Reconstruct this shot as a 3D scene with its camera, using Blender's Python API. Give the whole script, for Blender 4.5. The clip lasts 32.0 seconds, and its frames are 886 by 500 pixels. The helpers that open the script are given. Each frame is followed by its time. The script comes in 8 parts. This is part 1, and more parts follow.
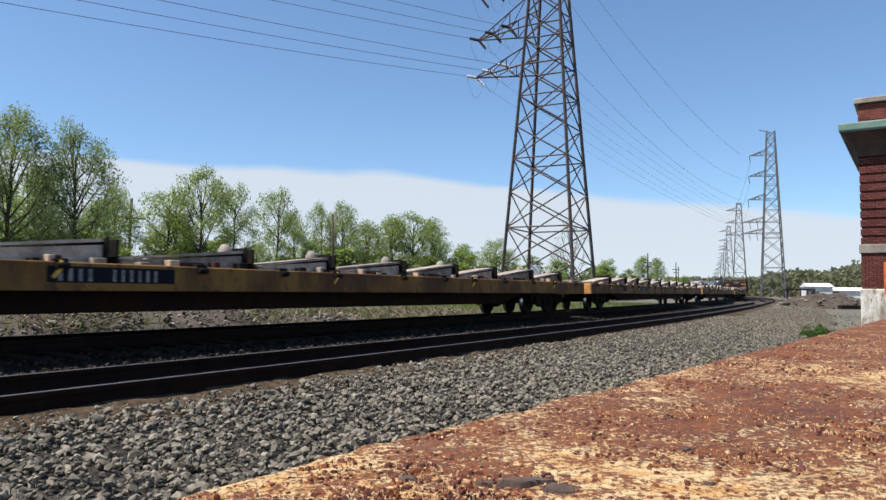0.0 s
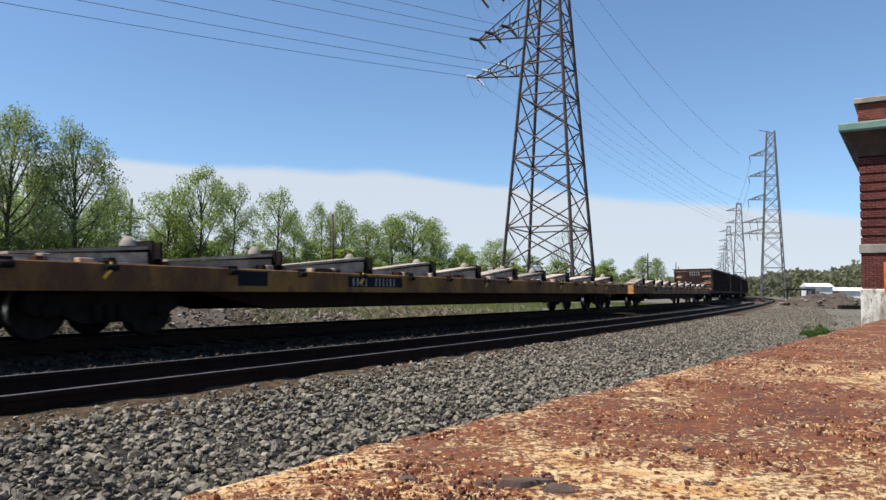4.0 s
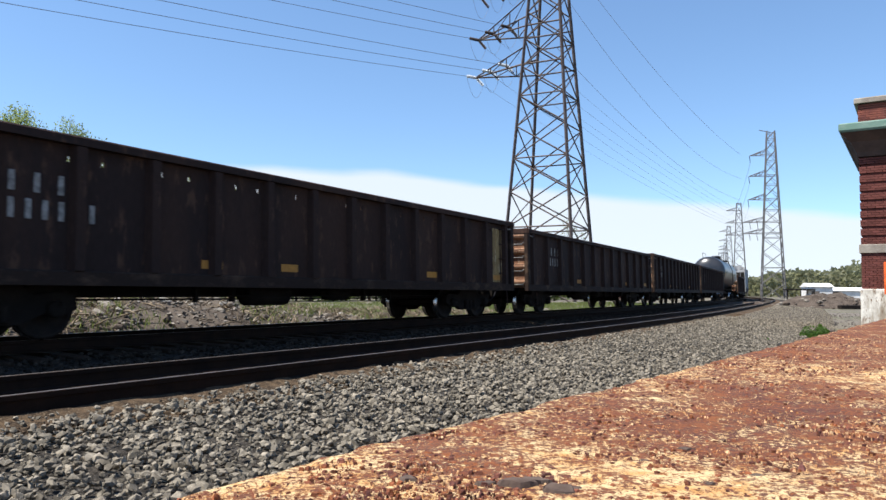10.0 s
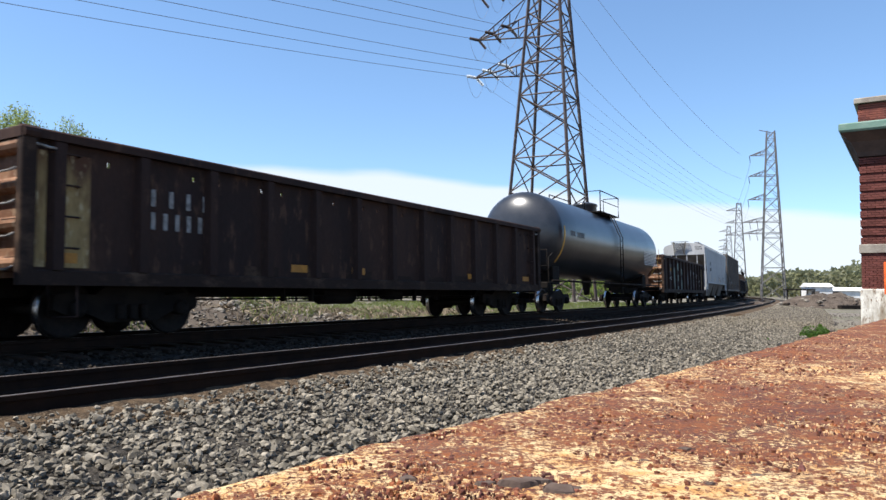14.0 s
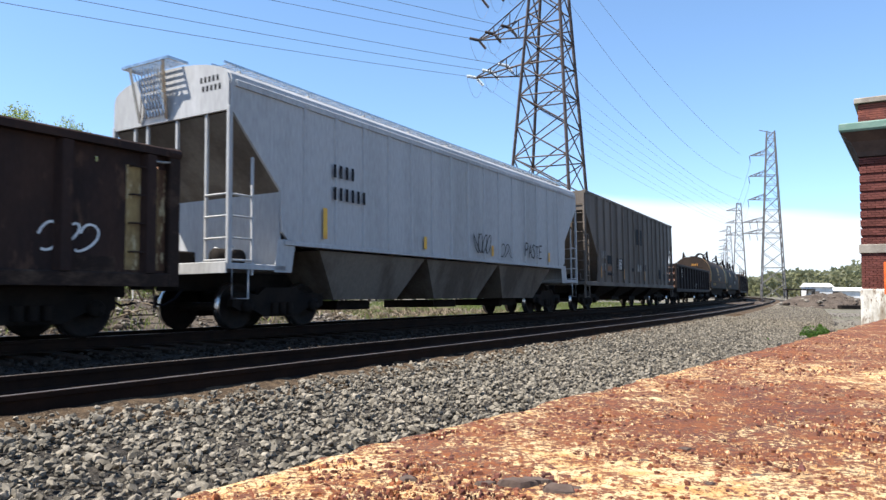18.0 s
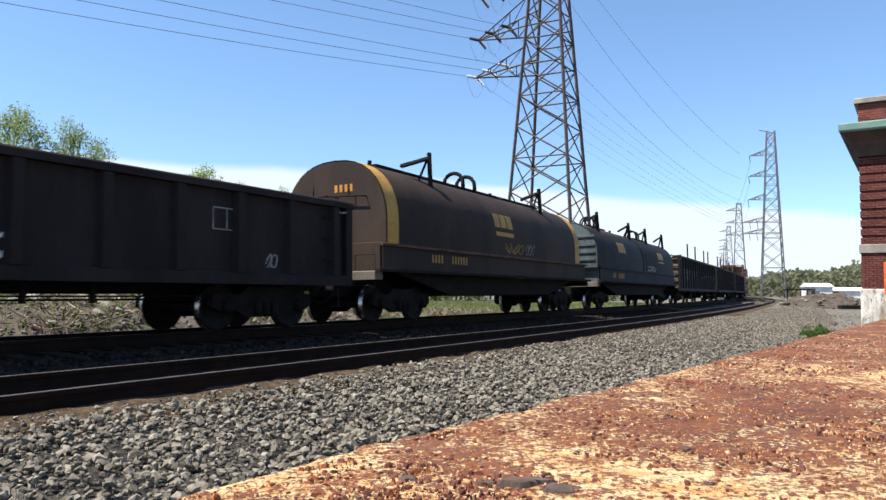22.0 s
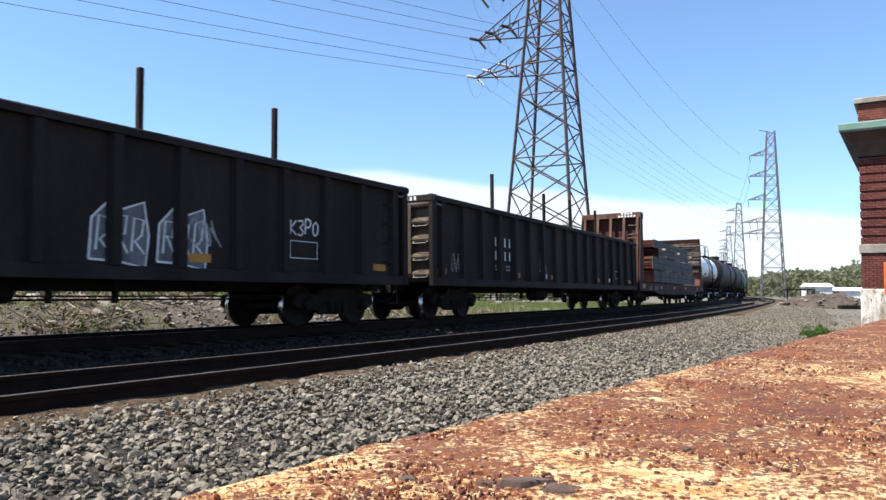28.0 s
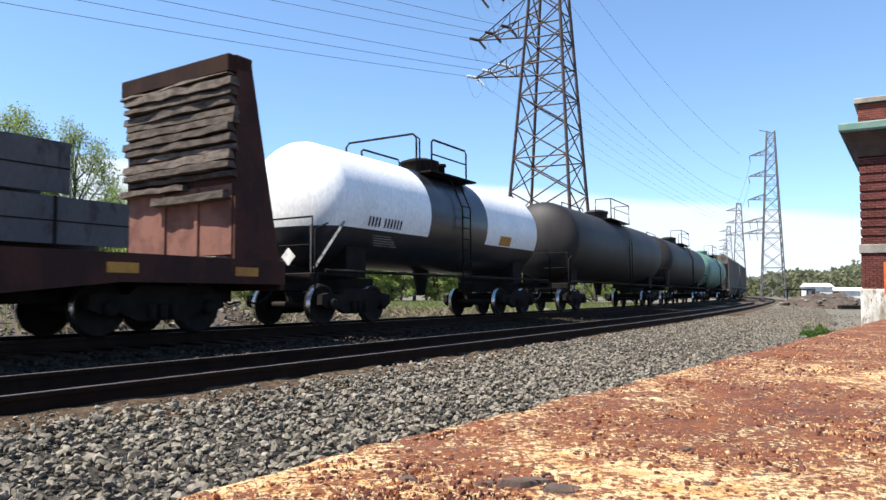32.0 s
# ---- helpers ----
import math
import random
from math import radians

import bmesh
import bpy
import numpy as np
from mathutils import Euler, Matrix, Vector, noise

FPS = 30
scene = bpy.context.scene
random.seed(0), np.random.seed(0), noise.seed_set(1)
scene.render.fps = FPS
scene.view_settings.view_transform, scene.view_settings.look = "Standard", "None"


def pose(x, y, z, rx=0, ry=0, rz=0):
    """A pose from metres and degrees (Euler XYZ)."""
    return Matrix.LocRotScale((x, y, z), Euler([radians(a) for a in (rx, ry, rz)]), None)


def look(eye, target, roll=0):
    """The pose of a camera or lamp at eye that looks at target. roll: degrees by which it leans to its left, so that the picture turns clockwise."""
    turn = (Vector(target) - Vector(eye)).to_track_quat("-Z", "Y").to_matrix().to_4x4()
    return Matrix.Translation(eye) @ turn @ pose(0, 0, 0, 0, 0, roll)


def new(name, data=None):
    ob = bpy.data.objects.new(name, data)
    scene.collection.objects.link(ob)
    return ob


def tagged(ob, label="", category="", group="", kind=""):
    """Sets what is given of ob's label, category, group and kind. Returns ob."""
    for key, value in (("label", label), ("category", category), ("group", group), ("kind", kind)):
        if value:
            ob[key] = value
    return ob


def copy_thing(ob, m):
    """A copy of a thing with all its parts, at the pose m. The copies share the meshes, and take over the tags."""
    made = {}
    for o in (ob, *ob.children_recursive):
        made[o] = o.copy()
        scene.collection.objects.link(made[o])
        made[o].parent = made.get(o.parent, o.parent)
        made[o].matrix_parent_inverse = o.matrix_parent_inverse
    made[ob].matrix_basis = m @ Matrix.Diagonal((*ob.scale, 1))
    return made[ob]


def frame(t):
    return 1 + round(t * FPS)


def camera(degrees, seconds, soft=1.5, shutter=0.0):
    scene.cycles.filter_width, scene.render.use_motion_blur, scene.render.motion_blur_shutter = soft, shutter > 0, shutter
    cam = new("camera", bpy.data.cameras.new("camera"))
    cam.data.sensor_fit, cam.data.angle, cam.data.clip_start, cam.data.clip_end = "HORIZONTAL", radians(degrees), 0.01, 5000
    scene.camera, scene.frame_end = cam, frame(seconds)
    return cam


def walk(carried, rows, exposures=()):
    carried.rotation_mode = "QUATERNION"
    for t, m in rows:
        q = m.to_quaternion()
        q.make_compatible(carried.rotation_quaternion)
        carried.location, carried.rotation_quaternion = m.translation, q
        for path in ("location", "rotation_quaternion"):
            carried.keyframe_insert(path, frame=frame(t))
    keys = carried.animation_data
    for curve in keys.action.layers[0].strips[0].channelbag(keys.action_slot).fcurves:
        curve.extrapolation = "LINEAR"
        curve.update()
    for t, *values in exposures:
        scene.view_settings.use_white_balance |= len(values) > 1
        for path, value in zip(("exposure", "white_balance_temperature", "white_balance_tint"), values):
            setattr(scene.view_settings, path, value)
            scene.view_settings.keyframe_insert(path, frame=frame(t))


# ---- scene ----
import functools

EYE = (0.0, 0.0, 0.80)
cam = camera(63.38, 32.0, 1.45, 0.1)
VIEW = look(EYE, (0.0, 10.0, 0.80 + 10.0 * math.tan(0.0570)), 0.516)
walk(cam, [(0.0, VIEW), (32.0, VIEW)], [(0.0, 0.58), (3.0, 0.54), (7.0, 0.55), (8.0, 0.64), (9.0, 0.83), (10.0, 0.90), (13.0, 0.91), (15.0, 1.02), (17.0, 1.12), (18.0, 1.17), (19.0, 1.26), (20.0, 1.30), (21.0, 1.12), (22.0, 1.00), (23.0, 1.06), (24.0, 1.11), (32.0, 1.10)])

# ---- sky and sun ----
SUN_EL, SUN_X, SUN_Y = radians(60), -0.938, -0.347
world = bpy.data.worlds.new("sky")
scene.world = world
world.use_nodes = True
wt = world.node_tree
sky = wt.nodes.new("ShaderNodeTexSky")
sky.sky_type, sky.sun_disc, sky.sun_elevation = "NISHITA", False, SUN_EL
sky.sun_rotation = math.atan2(SUN_X, SUN_Y)
sky.air_density, sky.dust_density, sky.ozone_density = 1.0, 0.0, 4.0
tc = wt.nodes.new("ShaderNodeTexCoord")
sep = wt.nodes.new("ShaderNodeSeparateXYZ")
wt.links.new(tc.outputs["Generated"], sep.inputs[0])
# clear dry air: the blue reaches low, with little of the pale band over the horizon
lift, unit = wt.nodes.new("ShaderNodeVectorMath"), wt.nodes.new("ShaderNodeVectorMath")
lift.operation, unit.operation = "ADD", "NORMALIZE"
lift.inputs[1].default_value = (0, 0, 0.045)
wt.links.new(tc.outputs["Generated"], lift.inputs[0])
wt.links.new(lift.outputs[0], unit.inputs[0])
wt.links.new(unit.outputs[0], sky.inputs[0])


def wmath(op, a, b=None, c=None):
    n = wt.nodes.new("ShaderNodeMath")
    n.operation = op
    for i, v in enumerate((a, b, c)):
        if v is None:
            continue
        if isinstance(v, (int, float)):
            n.inputs[i].default_value = v
        else:
            wt.links.new(v, n.inputs[i])
    return n.outputs[0]


# a bank of white cloud low over the horizon, its top falling from left to right
wn = wt.nodes.new("ShaderNodeTexNoise")
wn.inputs["Scale"].default_value, wn.inputs["Detail"].default_value = 5.0, 7.0
wmap = wt.nodes.new("ShaderNodeMapping")
wmap.inputs["Scale"].default_value = (1, 1, 5)
wt.links.new(tc.outputs["Generated"], wmap.inputs[0])
wt.links.new(wmap.outputs[0], wn.inputs[0])
rim = wmath("ADD", wmath("MULTIPLY", wmath("MAXIMUM", sep.outputs[0], -0.08), -0.115), 0.1555)
rim = wmath("ADD", rim, wmath("MULTIPLY", wmath("SUBTRACT", wn.outputs["Fac"], 0.5), 0.018))
low = wmath("SUBTRACT", rim, sep.outputs[2])
wr = wt.nodes.new("ShaderNodeMapRange")
wr.interpolation_type = "SMOOTHSTEP"
wr.inputs["From Min"].default_value, wr.inputs["From Max"].default_value = -0.004, 0.010
wt.links.new(low, wr.inputs["Value"])
wmix = wt.nodes.new("ShaderNodeMix")
wmix.data_type = "RGBA"
wt.links.new(wmath("MULTIPLY", wr.outputs[0], 0.88), wmix.inputs[0])
tint = wt.nodes.new("ShaderNodeMix")
tint.data_type, tint.blend_type = "RGBA", "MULTIPLY"
tint.inputs[0].default_value = 1.0
tint.inputs[7].default_value = (1.05, 1.11, 1.125, 1)
wt.links.new(sky.outputs[0], tint.inputs[6])
wt.links.new(tint.outputs[2], wmix.inputs[6])
wmix.inputs[7].default_value = (4.75, 5.15, 5.65, 1)
bg = wt.nodes["Background"]
wt.links.new(wmix.outputs[2], bg.inputs["Color"])
bg.inputs["Strength"].default_value = 0.1

sun = new("sun", bpy.data.lights.new("sun", "SUN"))
sun.data.energy, sun.data.angle, sun.data.color = 5.0, radians(0.53), (1.0, 0.95, 0.88)
ce = math.cos(SUN_EL)
sun.matrix_world = look((SUN_X * ce * 100, SUN_Y * ce * 100, math.sin(SUN_EL) * 100), (0, 0, 0))


# ---- materials ----
def material(name, colour, second=None, rough=0.7, metal=0.0, scale=3.0, amount=0.5, bump=0.2, grain=40.0, streak=1.0,
             third=None, island=0.0, rand=0.0, sharp=0.18, depth=0.01):
    """A worn surface: a base colour, a second colour in patches of about 1/scale metres, a third in fine specks, and fine relief."""
    m = bpy.data.materials.new(name)
    m.use_nodes = True
    t = m.node_tree
    b = t.nodes["Principled BSDF"]
    b.inputs["Roughness"].default_value, b.inputs["Metallic"].default_value = rough, metal
    b.inputs["Specular IOR Level"].default_value = 0.5 if rough < 0.5 else (0.3 if rough < 0.65 else 0.12)
    co = t.nodes.new("ShaderNodeTexCoord")
    mp = t.nodes.new("ShaderNodeMapping")
    mp.inputs["Scale"].default_value = (1, 1, streak)
    t.links.new(co.outputs["Object"], mp.inputs[0])

    def tex(s, d=6.0, r=0.62):
        n = t.nodes.new("ShaderNodeTexNoise")
        n.inputs["Scale"].default_value, n.inputs["Detail"].default_value, n.inputs["Roughness"].default_value = s, d, r
        t.links.new(mp.outputs[0], n.inputs[0])
        return n.outputs["Fac"]

    def ramp(v, lo, hi):
        n = t.nodes.new("ShaderNodeMapRange")
        n.inputs["From Min"].default_value, n.inputs["From Max"].default_value = lo, hi
        t.links.new(v, n.inputs["Value"])
        return n.outputs[0]

    def mix(f, a, c, mode="MIX"):
        n = t.nodes.new("ShaderNodeMix")
        n.data_type, n.blend_type = "RGBA", mode
        for i, v in ((0, f), (6, a), (7, c)):
            if isinstance(v, (int, float)):
                n.inputs[i].default_value = v
            elif isinstance(v, tuple):
                n.inputs[i].default_value = (*v, 1)
            else:
                t.links.new(v, n.inputs[i])
        return n.outputs[2]

    big, fine = tex(scale), tex(grain, 4.0)
    second = second or tuple(c * 0.72 for c in colour)
    mid = 0.5 + (0.5 - amount) * 0.5
    out = mix(ramp(big, mid - sharp / 2, mid + sharp / 2), colour, second)
    if third:
        out = mix(ramp(tex(scale * 5.3), 0.56, 0.64), out, third)
    out = mix(1.0, out, mix(ramp(fine, 0.3, 0.7), (0.84, 0.84, 0.84), (1.12, 1.12, 1.12)), "MULTIPLY")
    if island or rand:
        g = t.nodes.new("ShaderNodeNewGeometry" if island else "ShaderNodeObjectInfo")
        v = g.outputs["Random Per Island" if island else "Random"]
        k = island or rand
        out = mix(1.0, out, mix(v, (1 - k,) * 3, (1 + k,) * 3), "MULTIPLY")
    t.links.new(out, b.inputs["Base Color"])
    if bump:
        n = t.nodes.new("ShaderNodeBump")
        n.inputs["Strength"].default_value, n.inputs["Distance"].default_value = bump, depth
        t.links.new(fine, n.inputs["Height"])
        t.links.new(n.outputs[0], b.inputs["Normal"])
    return m


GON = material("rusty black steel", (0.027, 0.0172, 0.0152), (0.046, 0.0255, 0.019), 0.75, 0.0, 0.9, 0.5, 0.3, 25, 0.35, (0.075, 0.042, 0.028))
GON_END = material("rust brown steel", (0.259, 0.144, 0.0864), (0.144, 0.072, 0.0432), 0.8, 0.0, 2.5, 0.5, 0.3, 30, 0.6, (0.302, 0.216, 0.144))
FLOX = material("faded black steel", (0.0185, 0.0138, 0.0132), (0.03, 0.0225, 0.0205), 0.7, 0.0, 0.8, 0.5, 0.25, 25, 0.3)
# car ends, several times lighter than the black sides
FLOX_END = material("lighter grey-brown steel", (0.125, 0.096, 0.07), (0.07, 0.052, 0.039), 0.8, 0.0, 2.5, 0.5, 0.25)
DARK = material("grimy underframe steel", (0.0105, 0.0088, 0.0078), (0.018, 0.014, 0.0115), 0.85, 0.0, 3.0, 0.5, 0.3)
WHEEL = material("worn wheel steel", (0.015, 0.0125, 0.011), (0.024, 0.018, 0.015), 0.7, 0.0, 6.0)
TREAD = material("polished tread steel", (0.55, 0.54, 0.53), (0.42, 0.4, 0.38), 0.25, 1.0, 8.0)
RAILTOP = material("polished rail head", (0.42, 0.36, 0.31), (0.33, 0.27, 0.23), 0.45, 1.0, 4.0)
RAILSIDE = material("brown rail steel", (0.022, 0.0115, 0.007), (0.0145, 0.0082, 0.0056), 0.85, 0.0, 3.0)
TIE_DARK = material("oily tie wood", (0.034, 0.022, 0.015), (0.022, 0.0145, 0.011), 0.9, 0.0, 2.5, 0.5, 0.5, 30, rand=0.25)
STONE = material("grey crushed stone", (0.2, 0.174, 0.135), (0.115, 0.1, 0.077), 0.9, 0.0, 9.0, 0.45, 0.4, 110, third=(0.25, 0.218, 0.172), island=0.45)
# light grey stone, darkened to stand for the train's shade
STONE_SHADED = material("grey stone with painted shade", (0.042, 0.032, 0.024), (0.019, 0.0145, 0.011), 0.9, 0.0, 7.0, 0.45, 0.6, 90, third=(0.07, 0.055, 0.042), island=0.5)
# bed darker than its stones: puts shade into the gaps between them
BED = material("ballast bed", (0.05, 0.043, 0.036), (0.022, 0.019, 0.016), 0.95, 0.0, 14.0, 0.5, 1.0, 30, third=(0.12, 0.11, 0.095), depth=0.04)
GROUND = material("gravel and thin grass", (0.157, 0.137, 0.116), (0.106, 0.104, 0.0626), 0.95, 0.0, 0.12, 0.45, 0.8, 9, third=(0.125, 0.119, 0.106), sharp=0.25, depth=0.05)


def rust_material():
    m = bpy.data.materials.new("flaking cream paint over rust")
    m.use_nodes = True
    t = m.node_tree
    p = t.nodes["Principled BSDF"]
    p.inputs["Roughness"].default_value = 0.9
    p.inputs["Specular IOR Level"].default_value = 0.15
    co = t.nodes.new("ShaderNodeTexCoord")

    def tex(scale, detail, rough, dist=0.0):
        n = t.nodes.new("ShaderNodeTexNoise")
        for k, v in (("Scale", scale), ("Detail", detail), ("Roughness", rough), ("Distortion", dist)):
            n.inputs[k].default_value = v
        t.links.new(co.outputs["Object"], n.inputs[0])
        return n.outputs["Fac"]

    def step(v, lo, hi):
        n = t.nodes.new("ShaderNodeMapRange")
        n.inputs["From Min"].default_value, n.inputs["From Max"].default_value = lo, hi
        t.links.new(v, n.inputs["Value"])
        return n.outputs[0]

    def mix(f, x, y, mode="MIX"):
        n = t.nodes.new("ShaderNodeMix")
        n.data_type, n.blend_type = "RGBA", mode
        for k, v in ((0, f), (6, x), (7, y)):
            if isinstance(v, float):
                n.inputs[k].default_value = v
            elif isinstance(v, tuple):
                n.inputs[k].default_value = (*v, 1)
            else:
                t.links.new(v, n.inputs[k])
        return n.outputs[2]
    flakes, wide, grit, mid = tex(62, 9, 0.76, 0.25), tex(2.6, 5, 0.62), tex(330, 5, 0.75), tex(19, 9, 0.75, 0.3)
    add = t.nodes.new("ShaderNodeMath")
    add.operation = "MULTIPLY_ADD"
    add.inputs[1].default_value = 0.42
    t.links.new(wide, add.inputs[0])
    t.links.new(flakes, add.inputs[2])
    add2 = t.nodes.new("ShaderNodeMath")
    add2.operation = "MULTIPLY_ADD"
    add2.inputs[1].default_value = 0.55
    t.links.new(mid, add2.inputs[0])
    t.links.new(add.outputs[0], add2.inputs[2])
    paint = mix(step(tex(14, 6, 0.65), 0.45, 0.63), (0.7, 0.52, 0.28), (0.56, 0.3, 0.105))
    rust = mix(step(mid, 0.4, 0.62), (0.07, 0.034, 0.03), (0.165, 0.063, 0.037))
    rust = mix(step(tex(9, 8, 0.75), 0.52, 0.64), rust, (0.235, 0.09, 0.034))
    rust = mix(step(wide, 0.58, 0.7), rust, (0.115, 0.066, 0.054))
    # rust gains on the paint further in, and in one broad stain
    sx = t.nodes.new("ShaderNodeSeparateXYZ")
    t.links.new(co.outputs["Object"], sx.inputs[0])
    stain = t.nodes.new("ShaderNodeVectorMath")
    stain.operation = "DISTANCE"
    stain.inputs[1].default_value = (0.75, 1.8, 0.5)
    t.links.new(co.outputs["Object"], stain.inputs[0])
    shift = t.nodes.new("ShaderNodeMath")
    shift.operation = "MULTIPLY_ADD"
    shift.inputs[1].default_value, shift.inputs[2].default_value = 0.095, -0.076
    t.links.new(step(sx.outputs[1], 1.25, 3.6), shift.inputs[0])
    shift2 = t.nodes.new("ShaderNodeMath")
    shift2.operation = "MULTIPLY_ADD"
    shift2.inputs[1].default_value = 0.09
    t.links.new(step(stain.outputs["Value"], 0.8, 0.12), shift2.inputs[0])
    t.links.new(shift.outputs[0], shift2.inputs[2])
    total = t.nodes.new("ShaderNodeMath")
    total.operation = "ADD"
    t.links.new(add2.outputs[0], total.inputs[0])
    t.links.new(shift2.outputs[0], total.inputs[1])
    out = mix(step(total.outputs[0], 0.895, 0.955), paint, rust)
    # fine specks of red rust all over, thicker where the wide stains lie
    speck = t.nodes.new("ShaderNodeMath")
    speck.operation = "MULTIPLY_ADD"
    speck.inputs[1].default_value = 0.3
    t.links.new(wide, speck.inputs[0])
    t.links.new(tex(125, 6, 0.7, 0.4), speck.inputs[2])
    out = mix(step(speck.outputs[0], 0.665, 0.73), out, mix(step(mid, 0.42, 0.58), (0.1, 0.038, 0.03), (0.27, 0.09, 0.028)))
    # thick scabs of darker rust
    out = mix(step(tex(27, 8, 0.72, 0.5), 0.565, 0.615), out, mix(step(flakes, 0.4, 0.6), (0.09, 0.035, 0.027), (0.22, 0.075, 0.034)))
    out = mix(1.0, out, mix(step(grit, 0.3, 0.7), (0.55, 0.52, 0.5), (1.3, 1.3, 1.3)), "MULTIPLY")
    t.links.new(out, p.inputs["Base Color"])
    bp = t.nodes.new("ShaderNodeBump")
    bp.inputs["Strength"].default_value, bp.inputs["Distance"].default_value = 0.9, 0.006
    bm = t.nodes.new("ShaderNodeMath")
    bm.operation = "MULTIPLY_ADD"
    bm.inputs[1].default_value = 0.35
    t.links.new(grit, bm.inputs[0])
    t.links.new(flakes, bm.inputs[2])
    t.links.new(bm.outputs[0], bp.inputs["Height"])
    t.links.new(bp.outputs[0], p.inputs["Normal"])
    return m


RUST = rust_material()


def leaf_material(name, colour, through_colour):
    """Thin leaves: part of the light shines through them."""
    m = material(name, colour, tuple(v * 0.75 for v in colour), 0.55, 0.0, 0.5, 0.5, 0.0, island=0.35)
    t = m.node_tree
    tr = t.nodes.new("ShaderNodeBsdfTranslucent")
    tr.inputs["Color"].default_value = (*through_colour, 1)
    mx = t.nodes.new("ShaderNodeMixShader")
    mx.inputs[0].default_value = 0.52
    t.links.new(t.nodes["Principled BSDF"].outputs[0], mx.inputs[1])
    t.links.new(tr.outputs[0], mx.inputs[2])
    t.links.new(mx.outputs[0], t.nodes["Material Output"].inputs["Surface"])
    return m

TTX = material("faded yellow paint", (0.27, 0.14, 0.04), (0.115, 0.055, 0.026), 0.7, 0.0, 0.9, 0.5, 0.25, 25, 0.5, (0.11, 0.062, 0.038))
TTX_END = material("bright yellow paint", (0.576, 0.288, 0.08), (0.4, 0.192, 0.064), 0.65, 0.0, 1.5, 0.45, 0.2, third=(0.24, 0.112, 0.048))
WOOD = material("pale weathered timber", (0.42, 0.35, 0.285), (0.25, 0.2, 0.16), 0.85, 0.0, 3.0, 0.5, 0.4, 30, rand=0.3)
CONCRETE = material("pale concrete", (0.313, 0.294, 0.263), (0.238, 0.219, 0.188), 0.9, 0.0, 3.0)
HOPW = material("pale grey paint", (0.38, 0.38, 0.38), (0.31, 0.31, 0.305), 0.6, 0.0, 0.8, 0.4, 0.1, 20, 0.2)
# darker than HOPW, for slopes, bays and the coil cars' leading sills
HOPW_LOW = material("darker grey-brown paint", (0.15, 0.13, 0.108), (0.085, 0.07, 0.057), 0.75, 0.0, 1.0, 0.5, 0.2, 20, 0.4)
HOPG = material("grimy grey-brown paint", (0.165, 0.14, 0.118), (0.1, 0.083, 0.069), 0.7, 0.0, 0.8, 0.5, 0.2, 20, 0.12)
TANKB = material("glossy black paint", (0.02, 0.022, 0.026), (0.035, 0.036, 0.04), 0.28, 0.0, 1.2, 0.45, 0.05)
TANKG = material("sooty black paint", (0.017, 0.0145, 0.0135), (0.03, 0.024, 0.021), 0.6, 0.0, 0.8, 0.5, 0.15, 20, 0.4)
TANKW = material("white tank paint", (0.84, 0.84, 0.83), (0.76, 0.75, 0.73), 0.45, 0.0, 0.8, 0.4, 0.08, 20, 0.4)
GREEN = material("pale green paint", (0.15, 0.27, 0.205), (0.1, 0.17, 0.13), 0.6, 0.0, 1.0)
COIL = material("dark brown-grey paint", (0.033, 0.024, 0.019), (0.05, 0.034, 0.025), 0.72, 0.0, 0.9, 0.5, 0.15, 20, 0.4)
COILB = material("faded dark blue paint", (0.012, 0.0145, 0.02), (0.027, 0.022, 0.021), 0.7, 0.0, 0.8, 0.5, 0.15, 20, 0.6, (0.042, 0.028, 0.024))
# hood ends, several times lighter than the blue hood
COIL_END = material("lighter blue-green paint", (0.095, 0.115, 0.112), (0.06, 0.07, 0.068), 0.75, 0.0, 1.5, 0.5, 0.15, 20, 0.5)
YELLOW = material("yellow paint", (0.75, 0.42, 0.06), (0.6, 0.32, 0.06), 0.55, 0.0, 3.0, 0.4, 0.1)
FADED = material("faded white lettering paint", (0.3, 0.29, 0.27), (0.16, 0.155, 0.145), 0.7, 0.0, 9.0, 0.45, 0.0)
DULLYEL = material("faded yellow emblem paint", (0.46, 0.25, 0.045), (0.33, 0.17, 0.04), 0.6, 0.0, 3.0, 0.4, 0.1)
WHITE = material("white lettering paint", (0.72, 0.71, 0.68), (0.52, 0.51, 0.49), 0.6, 0.0, 6.0, 0.4, 0.0)
INK = material("black lettering paint", (0.011, 0.011, 0.015), None, 0.7, 0.0, 6.0, 0.4, 0.0)
SPRAY = material("sprayed pale paint", (0.4, 0.41, 0.43), (0.16, 0.16, 0.17), 0.6, 0.0, 1.4, 0.45, 0.05, 30, 1.0, sharp=0.3)
HAZE = material("thin grey sprayed paint", (0.15, 0.13, 0.117), (0.034, 0.028, 0.025), 0.65, 0.0, 2.2, 0.5, 0.05, 30, 0.6, sharp=0.45)
BROWN = material("red-brown steel", (0.068, 0.0272, 0.0197), (0.0394, 0.019, 0.0156), 0.75, 0.0, 1.5, 0.5, 0.25, 25, 0.5)
BEAM = material("mill-scale steel", (0.083, 0.077, 0.081), (0.11, 0.097, 0.097), 0.7, 0.0, 0.9, 0.45, 0.2, 25, 0.4, third=(0.06, 0.05, 0.05))
BROWN_LIGHT = material("lighter red-brown steel", (0.138, 0.078, 0.057), (0.084, 0.042, 0.03), 0.8, 0.0, 2.0, 0.5, 0.25, 25, 0.5)
